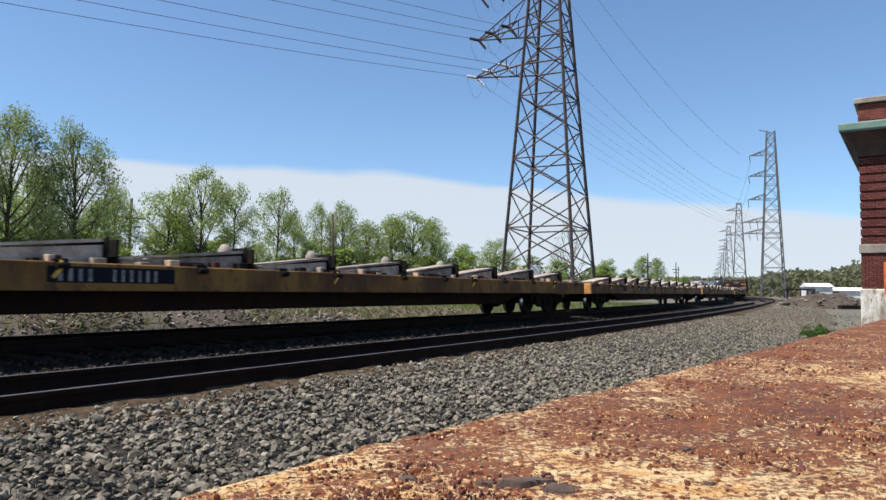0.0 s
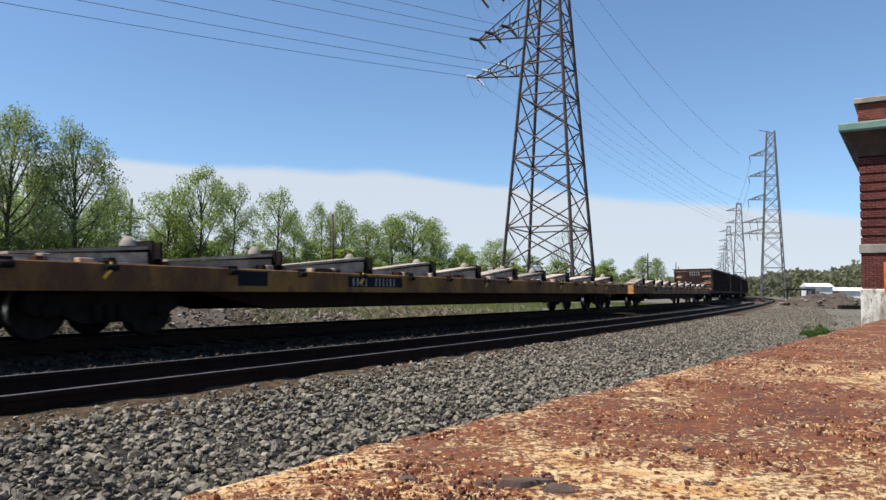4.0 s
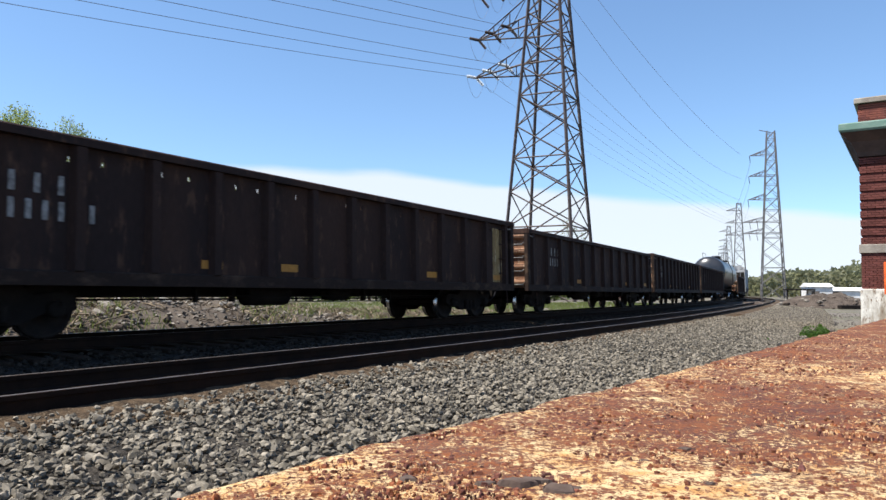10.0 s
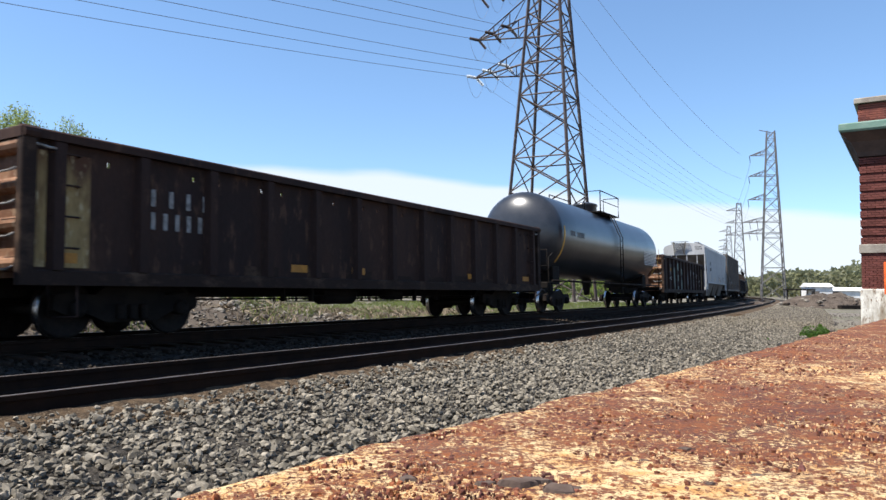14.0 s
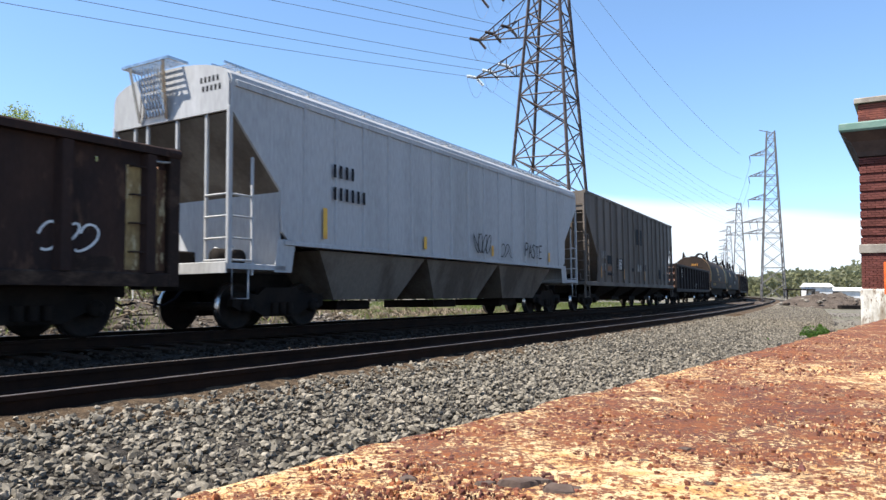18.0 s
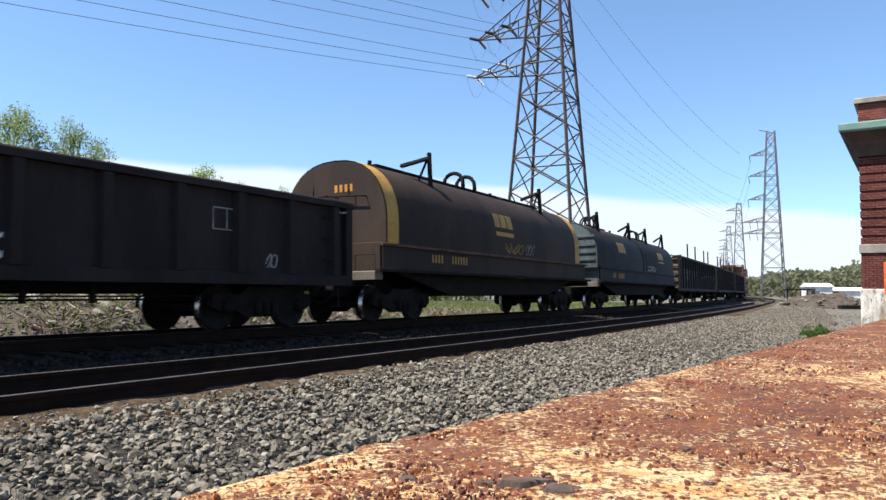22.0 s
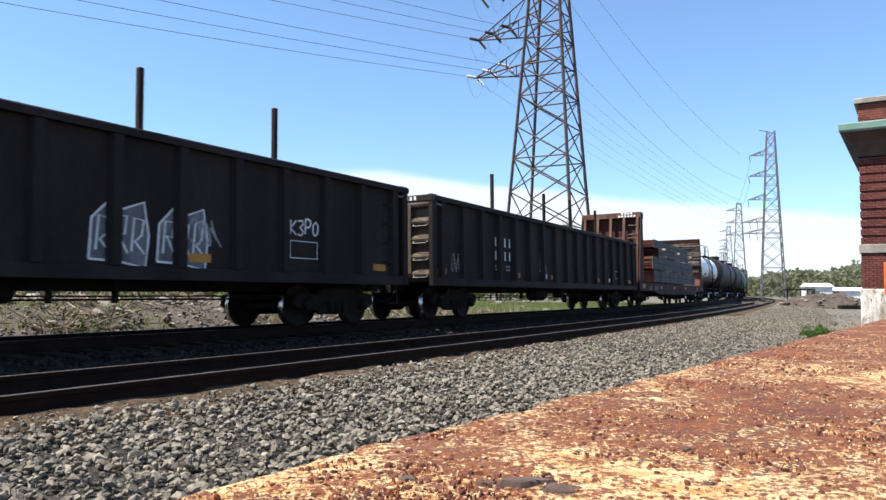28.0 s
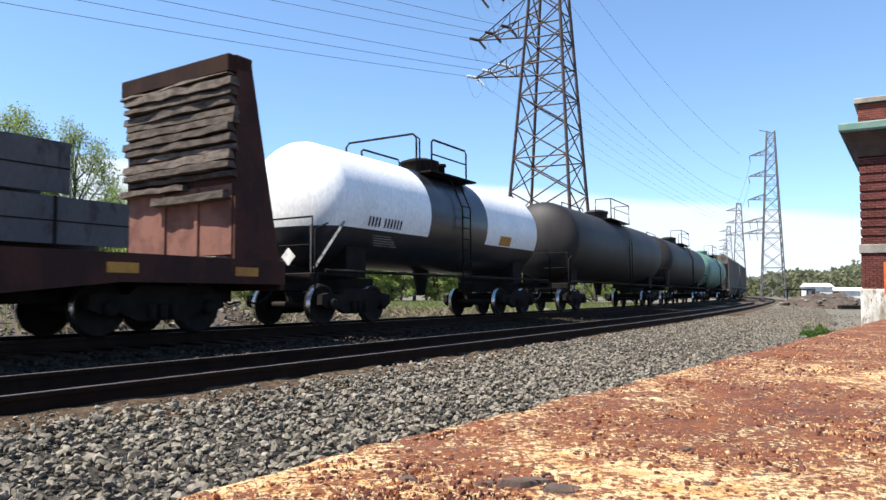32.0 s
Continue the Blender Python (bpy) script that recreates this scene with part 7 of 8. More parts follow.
def make_train():
    for s, seed, h in ((-208.8, 3, 14.0), (-179.55, 5, 14.0), (-149.75, 8, 14.05), (-120.0, 11, 13.6)):
        flatcar(s, seed, h)
    lab = ("dark rusty mill gondola with brown ribbed ends", "dark rusty mill gondola with yellow reflector stripes", "dark weathered mill gondola with faded lettering")
    gs = []
    for i, s in enumerate((-90.6, -72.95, -55.2, -37.7, -20.15)):
        gs.append(gondola(s, 16.45, 0.74, 2.69 if i == 2 else 2.78, GON, GON_END, lab[i % 3], 13 + i % 2, 4, holes=(i in (0, 1, 3, 4)), plate=(i in (0, 3)), marks=((6.3, 1.95, 4, 0.26), (6.3, 1.6, 6, 0.26))))
    # end bays where the black has peeled to ochre and rust
    for g, a, b in ((gs[1], -7.62, -8.05), (gs[1], -7.1, -7.52), (gs[3], -7.65, -8.05), (gs[4], 8.12, 7.9), (gs[4], 7.65, 7.28)):
        panel(g, a, b, 0.98, 2.52, 1.4305, PEEL, "peeled_bay", "bay peeled to ochre paint and rust")
    # scraped lower edges of the side sheets
    for g, seed in ((gs[0], 1), (gs[2], 2), (gs[3], 3), (gs[4], 4)):
        rr = random.Random(seed)
        for q in range(9):
            x = -6.6 + 1.45 * q + rr.uniform(-0.1, 0.1)
            panel(g, x, x + rr.uniform(0.55, 0.95), 0.945, 0.97 + rr.uniform(0.05, 0.16), 1.4305, SILL, "scrape", "rusty scrape along the sheet's foot")
    tb = tankcar(-2.6, 17.4, 1.54, 2.83, ((0, 1, TANKB),), "glossy black tank car with a small top platform", DARK, 1.45)
    for k in range(9):
        panel(tb, -4.6, -7.3, 2.72 - k * 0.075, 2.75 - k * 0.075, 1.546, WHITE, "stencil", "line of small white stencilling")
    for x in (-8.0, 7.2):
        v = [(x + e, 1.55 * math.cos(q), 2.83 + 1.55 * math.sin(q)) for q in np.linspace(-0.75, 0.15, 9) for e in (0, 0.12)]
        part("reflector", Mesh().add(v, [(2 * i, 2 * i + 1, 2 * i + 3, 2 * i + 2) for i in range(8)], True), YELLOW, tb, "yellow reflective stripe")
    mark(tb, 6.6, 2.75, 4, 0.2, 1.545)
    mark(tb, 5.8, 2.75, 6, 0.2, 1.545)
    g6 = gondola(15.6, 16.3, 0.74, 2.85, GON, GON_END, "dark rusty gondola covered with large pale sprayed letters", 13, 4, holes=True, plate=True, marks=((5.9, 2.2, 4, 0.24),), ypatch=False)
    sprayed("TAZER", g6, 0.1, 0.98, 1.12, 1.433, DUSTSPRAY, "tall grey sprayed letters", 0.6, 0.2, 4, INK)
    sprayed("VESL", g6, 4.45, 0.98, 1.3, 1.433, MINT, "tall pale green sprayed letters", 0.66, 0.33, 9, INK)
    panel(g6, 4.0, 3.55, 1.75, 2.35, 1.4315, MINT, "graffiti", "pale green sprayed block")
    panel(g6, -0.15, -0.75, 2.25, 2.55, 1.43, DUSTSPRAY, "graffiti", "grey sprayed block")
    panel(g6, 5.55, 4.95, 2.02, 2.2, 1.4345, DULLYEL, "graffiti", "smear of ochre paint over the marks")
    panel(g6, 4.75, 4.35, 1.15, 1.6, 1.4302, PEEL, "peeled_patch", "patch peeled to ochre")
    for a, b in ((7.4, 6.5), (6.2, 5.2), (5.0, 4.4), (-1.0, -1.6), (-6.3, -7.2)):
        panel(g6, a, b, 0.945, 1.16, 1.4301, SILL, "scrape", "rusty scrape along the sheet's foot")
    for a, b in ((-7.35, -7.6), (-7.64, -8.05)):
        panel(g6, a, b, 0.98, 2.52, 1.4305, PEEL, "peeled_bay", "bay peeled to ochre paint and rust")
    mark(g6, 5.9, 1.8, 5, 0.24, 1.432)
    tag(g6, 5.9, 4.95, 1.5, 1.7, 1.434, WHITE, "small white scrawl below the marks", 33, 0.025, 5)
    tag(g6, -6.1, -6.9, 1.2, 1.6, 1.434, WHITE, "small white scrawl", 31, 0.035, 3)
    tag(g6, -4.6, -5.0, 1.75, 2.1, 1.434, WHITE, "small white scrawl", 32, 0.03, 2)
    part("stencil", Mesh().box(-5.0, -4.4, 1.432, 1.435, 1.52, 1.54).box(-5.0, -4.4, 1.432, 1.435, 1.22, 1.24).box(-5.0, -4.98, 1.432, 1.435, 1.22, 1.54).box(-4.42, -4.4, 1.432, 1.435, 1.22, 1.54), FADED, g6, "thin pale outlined panel")
    hw = hopper(33.05, 16.7, 4.25, 1.58, HOPW, HOPW_LOW, "pale grey covered hopper with a curved roof and small tags", True, 15, 3)
    mark(hw, 5.7, 2.95, 4, 0.26, 1.6, INK)
    mark(hw, 5.7, 2.5, 6, 0.26, 1.6, INK)
    sprayed("PASTE", hw, -3.6, 1.78, 0.4, 1.6, INK, "thin black sprayed tag", 0.55, 0.1, 6)
    tag(hw, -0.2, -1.2, 1.75, 2.3, 1.6, INK, "black scrawled tag", 41, 0.03, 4)
    tag(hw, -1.9, -2.6, 1.7, 2.1, 1.6, INK, "black scrawled tag", 42, 0.025, 3)
    for x in (5.9, 2.2, -1.4, -5.6):
        panel(hw, x, x + 0.12, 1.7, 2.3 if x > 5 else 2.0, 1.6, YELLOW, "reflector", "yellow reflective stripe")
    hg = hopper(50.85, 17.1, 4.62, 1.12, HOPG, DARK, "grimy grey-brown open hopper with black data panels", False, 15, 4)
    for x0, x1, z0, z1 in ((5.6, 4.75, 1.9, 2.25), (5.6, 4.75, 1.42, 1.54), (4.1, 3.12, 1.68, 2.2), (0.5, -0.65, 3.0, 3.75), (1.45, 1.15, 1.7, 1.85), (-0.8, -1.35, 1.78, 2.1), (-4.4, -4.9, 1.45, 1.95), (-5.7, -6.1, 1.4, 1.75)):
        panel(hg, x0, x1, z0, z1, 1.587, INK, "data_panel", "black data panel")
    panel(hg, 5.6, 4.75, 1.62, 1.82, 1.587, GON_END, "data_panel", "orange-brown numbered strip")
    panel(hg, 0.4, -0.35, 1.72, 2.05, 1.587, FADED, "stencil", "pale stencilled panel")
    words("CAUTION", hg, 3.85, 2.07, 0.09, 1.592, WHITE, "small white warning word", "lettering")
    for q in range(5):
        mark(hg, 4.02 - 0.12 * (q % 2), 1.985 - 0.065 * q, 20 - 4 * (q % 2), 0.04, 1.592, WHITE, 0.6, 0.25)
    mark(hg, 6.5, 2.1, 3, 0.3, 1.6)
    mark(hg, 6.5, 1.6, 3, 0.3, 1.6)
    for x in (6.7, 3.1, -0.9):
        panel(hg, x, x - 0.1, 1.3, 1.75, 1.623, AMBER, "reflector", "faded amber reflective stripe")
    g7 = gondola(69.5, 15.7, 0.8, 2.5, FLOX, BROWN_LIGHT, "plain black gondola with white lettering", 13, 4, plate=False, marks=((5.3, 2.0, 3, 0.24), (5.1, 1.7, 4, 0.24)), ypatch=False)
    part("stencil", Mesh().box(-5.0, -4.4, 1.432, 1.435, 2.06, 2.08).box(-5.0, -4.4, 1.432, 1.435, 1.7, 1.72).box(-5.0, -4.98, 1.432, 1.435, 1.7, 2.08).box(-4.42, -4.4, 1.432, 1.435, 1.7, 2.08).box(-4.71, -4.69, 1.432, 1.435, 1.7, 2.08), FADED, g7, "pale outlined panel")
    tag(g7, 0.1, -1.15, 1.05, 1.4, 1.434, WHITE, "white sprayed tag", 55, 0.05, 6)
    tag(g7, -5.6, -5.85, 1.1, 1.35, 1.434, FADED, "small pale scrawl", 56, 0.03, 2)
    c1 = coilcar(86.2, 14.0, COIL, COIL, "dark coil car with a rounded hood and yellow end bands", False, True, stands=((0.557, 1), (0.115, 0), (-0.5, 1)), walks=((-5.0, 5.2),), gap=0.75, hood_ends=(0.45, 0.9), decals=[(1.04 - 0.43 * i, 0.67 - 0.43 * i, 0.18, 0.46, DULLYEL, 'emblem', 'plain yellow painted block') for i in range(3)] + [(1.0, -0.2, 0.03, 0.1, DULLYEL, 'underline', 'yellow painted bar')])
    for y0, z, n, hh in ((0.55, 3.0, 4, 0.17), (1.25, 1.62, 6, 0.09)):
        m = Mesh()
        for q in range(n):
            m.box(6.54, 6.556, y0 - q * hh * 0.85 - hh * 0.45, y0 - q * hh * 0.85, z, z + hh)
        part("lettering", m, AMBER, c1, "small amber marks on the hood's end")
    mark(c1, 4.6, 1.4, 4, 0.2, 1.5, DULLYEL)
    mark(c1, 3.6, 1.4, 6, 0.2, 1.5, DULLYEL)
    tag(c1, 0.4, -0.9, 1.85, 2.15, 1.5, DULLYEL, "faded yellow scrawl", 51, 0.05, 4)
    tag(c1, -1.1, -1.8, 1.85, 2.2, 1.5, SPRAY, "pale scrawl", 52, 0.03, 3)
    c2 = coilcar(101.6, 16.35, COILB, COIL_END, "faded dark blue coil car with a two-part hood", True, False, True, ((0.78, 1), (0.56, 0), (0.11, 1), (-0.33, 1), (-0.42, 0), (-0.86, 1)), walks=((2.5, 5.3), (-6.2, -3.0)), gap=0.7, top=3.62, hood_ends=(0.08, 0.35), decals=[(4.83 - 0.44 * i, 4.47 - 0.44 * i, 0.14, 0.48, DULLYEL, 'emblem', 'plain faded yellow block') for i in range(3)] + [(-3.5, -4.8, 0.16, 0.44, DULLYEL, 'emblem', 'plain faded yellow block'), (-3.5, -4.9, 0.03, 0.08, DULLYEL, 'underline', 'yellow painted bar')])
    # paint worn off along the leading hood's shoulder, and a strip for the hoods' slot
    hd = next(ob for ob in c2.children if ob.name.startswith("hood") and ob.data.vertices[0].co.x > 0)
    for mat, low, high, shift, lab in ((WORN, 0.82, 1.42, 1.004, "paint worn to pale primer along the ridge"), (RUSTWORN, 0.8, 0.98, 1.0055, "rusty patches in the worn paint")):
        m = Mesh()
        for i in range(148):
            x = 0.25 + i * 0.05
            wear = noise.noise((x * 0.9, 0, low)) + 0.5 * noise.noise((x * 4.1, 1, low)) + 0.3 * noise.noise((x * 11, 2, low))
            if mat is RUSTWORN and wear < 0.12:
                continue
            a0 = low - 0.22 * wear
            a1 = high if mat is WORN else min(high + 0.3 * wear, 1.3)
            q = [(1.5 * shift * math.cos(k) ** 0.84, 2.27 + 1.35 * shift * math.sin(k) ** 0.92) for k in (a0, (a0 + a1) / 2, a1)]
            m.add([(w, y, z) for w in (x, x + 0.05) for y, z in q], [(0, 3, 4, 1), (1, 4, 5, 2)], True)
        part("worn_paint", m, mat, hd, lab)
    # no opening here: a dark strip stands in for the slot's shade
    part("hood_slot", Mesh().box(-0.5, -0.26, 1.492, 1.508, 1.74, 2.62), DARK, c2, "dark strip standing for the shaded slot between the hoods")
    mark(c2, 5.83, 1.34, 3, 0.22, 1.5, DULLYEL)
    mark(c2, 4.92, 1.34, 6, 0.22, 1.5, DULLYEL)
    tag(c2, -0.8, -2.8, 1.82, 2.08, 1.5, WHITE, "white scrawled tag", 53, 0.03, 7)
    for i, (s, n) in enumerate(((119.7, 16), (140.1, 16), (160.45, 16))):
        g = gondola(s, 19.0, 0.84, 3.07, FLOX, FLOX_END, ("long black gondola with a grey sprayed mural", "long black gondola with white tags", "long black gondola with white lettering")[i], 17, 5,
                    plate=True, marks=((5.85, 2.02, 4, 0.26), (5.85, 1.62, 4, 0.26)))
        rng = random.Random(60 + i)
        stakes = [-9.5 + 0.45 + 18.1 * q / 16 for q in range(17)]
        if i == 0:
            # a broad haze of grey paint, bay by bay, under looping pale outlines
            def crest(x):
                # three swollen forms, then a run of narrow pointed ones
                if x > 1.2:
                    return 1.5 + 0.72 * abs(math.sin(math.pi * (x - 1.2) / 2.6)) ** 0.4
                return 1.42 + 0.62 * abs(math.sin(math.pi * (x - 1.2) / 1.05)) ** 0.6
            for haze, edge, core, y, lab in ((Mesh(), Mesh(), Mesh(), 1.4305, "on the sheets"), (Mesh(), Mesh(), Mesh(), 1.552, "on the stakes")):
                for q in range(16):
                    a, b = (stakes[q] + 0.1, stakes[q + 1] - 0.1) if y < 1.5 else (stakes[q] - 0.07, stakes[q] + 0.07)
                    cols = np.linspace(a, min(b, 8.95), 13 if y < 1.5 else 3)
                    for x0, x1 in zip(cols, cols[1:]):
                        f0, f1 = 1.02 + 0.05 * noise.noise((x0 * 2, 0, 0)), 1.02 + 0.05 * noise.noise((x1 * 2, 0, 0))
                        haze.add([(x0, y, f0), (x1, y, f1), (x1, y, crest(x1)), (x0, y, crest(x0))], [(0, 1, 2, 3)])
                        w0, w1 = 0.05 + 0.07 * noise.noise((x0 * 1.7, 3, 0)), 0.05 + 0.07 * noise.noise((x1 * 1.7, 3, 0))
                        if w0 > 0.015 and w1 > 0.015:
                            edge.add([(x0, y + 0.002, crest(x0) - w0), (x1, y + 0.002, crest(x1) - w1), (x1, y + 0.002, crest(x1) + w1), (x0, y + 0.002, crest(x0) + w0)], [(0, 1, 2, 3)])
                        if noise.noise((x0 * 2.3, 7, 0)) > 0.08:
                            t0, t1 = (0.35 + 0.5 * noise.noise((w * 2.1, 9, 0)) for w in (x0, x1))
                            core.add([(x0, y + 0.001, f0 + 0.1), (x1, y + 0.001, f1 + 0.1), (x1, y + 0.001, f1 + 0.14 + t1 * (crest(x1) - f1)), (x0, y + 0.001, f0 + 0.14 + t0 * (crest(x0) - f0))], [(0, 1, 2, 3)])
                gr = part("graffiti", haze, HAZE, g, "haze of grey sprayed paint " + lab)
                part("outline", edge, SPRAY, gr, "pale sprayed outline")
                part("inner_form", core, FLOX, gr, "bare black forms left in the haze")
            m = Mesh()
            rs = random.Random(77)
            for q in range(22):
                x, dx = 1.0 - q * 0.44 + rs.uniform(-0.08, 0.08), rs.uniform(-0.2, 0.2)
                if min(abs(x - w) for w in stakes) > 0.2:
                    ribbon(m, [(x + dx * math.sin(i * 0.5), 1.06 + (crest(x) - 1.12) * i / 6) for i in range(7)], rs.uniform(0.025, 0.06), 1.434)
            part("graffiti", m, SPRAY, g, "pale grey sprayed strokes")
            tag(g, 8.8, 7.9, 2.45, 2.75, 1.434, FADED, "small white sprayed tag", 3, 0.05, 3)
        if i == 1:
            sprayed("K3PO", g, -5.84, 1.75, 0.3, 1.434, WHITE, "small white sprayed tag", 0.55, 0.12, 7)
            part("stencil", Mesh().box(-6.6, -5.85, 1.432, 1.435, 1.62, 1.635).box(-6.6, -5.85, 1.432, 1.435, 1.3, 1.315).box(-6.6, -6.585, 1.432, 1.435, 1.3, 1.63).box(-5.865, -5.85, 1.432, 1.435, 1.3, 1.63), WHITE, g, "thin white outlined panel")
            rt = random.Random(31)
            for a in (-1.9, -3.0):
                rim = [(a, 1.12), (a - 0.03, 1.7), (a - 0.3, 1.98), (a - 0.5, 1.86), (a - 0.86, 2.0), (a - 0.95, 1.5), (a - 0.9, 1.02), (a - 0.45, 1.1)]
                gr = part("graffiti", Mesh().prism(rim, 1.4305, 1.432, 1), DUSTSPRAY, g, "pale sprayed tag with white edges")
                m = Mesh()
                ribbon(m, rim + rim[:1], 0.035, 1.4335)
                for q in range(3):
                    x = a - 0.1 - 0.28 * q
                    ribbon(m, [(x, 1.25), (x - 0.04, 1.75), (x - 0.2, 1.8 + rt.uniform(-0.1, 0.08)), (x - 0.17, 1.5), (x - 0.06, 1.48 + rt.uniform(-0.1, 0.1)), (x - 0.22, 1.22)], 0.035, 1.434)
                part("outline", m, WHITE, gr, "white sprayed lines")
            panel(g, 0.45, 0.2, 1.2, 1.33, 1.432, WHITE, "stencil")
            tag(g, -3.6, -4.2, 1.4, 1.85, 1.434, SPRAY, "small grey tag", 14, 0.03, 3)
        if i == 2:
            part("stencil", Mesh().box(-7.0, -6.3, 1.432, 1.435, 1.62, 1.635).box(-7.0, -6.3, 1.432, 1.435, 1.3, 1.315).box(-7.0, -6.985, 1.432, 1.435, 1.3, 1.63).box(-6.315, -6.3, 1.432, 1.435, 1.3, 1.63), WHITE, g, "thin white outlined panel")
            for q in (-5.3, -8.1, 2.0):
                panel(g, q, q - 0.2, 1.15, 1.3, 1.432, WHITE, "stencil", "small white stencilled square")
            tag(g, 8.45, 7.75, 1.2, 1.7, 1.434, FADED, "small pale scrawl", 9, 0.025, 6)
            tag(g, 2.45, 1.85, 1.35, 2.0, 1.434, FADED, "small pale scrawl", 10, 0.03, 6)
            for q in range(2):
                mark(g, 5.85, 1.42 - 0.1 * q, 5, 0.06, 1.4325, FADED, 0.7, 0.3)
                mark(g, 5.1, 1.42 - 0.1 * q, 5, 0.06, 1.4325, FADED, 0.7, 0.3)
        for x in ((8.0, 5.0, 1.3, -3.5, -6.1), (7.0, 4.2, 1.0, -2.7, -5.5), (5.85, 1.8, -0.8, -3.85))[i]:
            hgt = 0.12 if x > 7.5 else rng.uniform(0.95, 1.06)
            part("stake_post", Mesh().box(x - 0.045, x + 0.045, 1.32, 1.41, 2.8, 3.07 + hgt, 0.01), TIE_DARK, g, "upright wooden stake post")
    bulkhead_flat()
    tw = tankcar(203.0, 12.4, 1.37, 2.62, ((0, 0.37, TANKW), (0.37, 0.645, TANKB), (0.645, 1, TANKW)), "white tank car with a broad black middle band and black belly", DARK, 1.2, True)
    # everything below a level line is painted black
    for ob in tw.children:
        if ob.name.startswith("tank"):
            ob.data.materials.append(TANKB)
            bm = bmesh.new()
            bm.from_mesh(ob.data)
            bmesh.ops.bisect_plane(bm, geom=bm.verts[:] + bm.edges[:] + bm.faces[:], plane_co=(0, 0, 2.06), plane_no=(0, 0, 1))
            bm.to_mesh(ob.data)
            bm.free()
            for q in ob.data.polygons:
                if q.center.z < 2.06:
                    q.material_index = len(ob.data.materials) - 1

    def on_barrel(x0, x1, z0, z1, mat, name, label=""):
        zs = [z0 + (z1 - z0) * i / 4 for i in range(5)]
        v = [(x, math.sqrt(1.376 ** 2 - (q - 2.62) ** 2), q) for q in zs for x in (x0, x1)]
        return part(name, Mesh().add(v, [(2 * i, 2 * i + 1, 2 * i + 3, 2 * i + 2) for i in range(4)], True), mat, tw, label)
    for q in range(10):
        x = 4.2 - q * 0.125 - (0.1 if q > 3 else 0)
        on_barrel(x, x - 0.06, 2.13, 2.34, INK, "lettering", "black painted bar")
    on_barrel(-2.35, -3.1, 2.09, 2.36, AMBER, "placard", "small amber panel")
    for q in range(5):
        on_barrel(3.9 - q * 0.05, 3.2 - q * 0.11, 1.93 - q * 0.05, 1.95 - q * 0.05, FADED, "stencil", "line of small pale stencilling")
    for y in (1.32, -1.32):
        part("end_brace", Mesh().bar((6.05, y, 1.1), (5.0, y * 0.96, 2.15), 0.05).bar((6.1, y, 1.05), (6.1, y, 2.0), 0.04), FADED, tw, "pale diagonal brace")
    part("hazard_placard", Mesh().prism(((0.75, 1.2), (0.93, 1.38), (0.75, 1.56), (0.57, 1.38)), 6.12, 6.13, 0), WHITE, tw, "white diamond placard")
    tankcar(217.0, 17.0, 1.5, 2.72, ((0, 1, TANKG),), "long sooty black tank car", DARK, 1.6)
    tankcar(235.2, 17.0, 1.5, 2.72, ((0, 1, TANKG),), "sooty black tank car", DARK, 1.6)
    tankcar(253.4, 16.0, 1.5, 2.75, ((0, 1, GREEN),), "pale green tank car", DARK, 1.6)
    hopper(270.6, 16.6, 4.3, 1.4, HOPG, HOPW_LOW, "grey covered hopper at the curve", True, 13, 3)
    hopper(288.4, 16.6, 4.3, 1.4, HOPG, HOPW_LOW, "grey covered hopper at the curve", True, 13, 3)


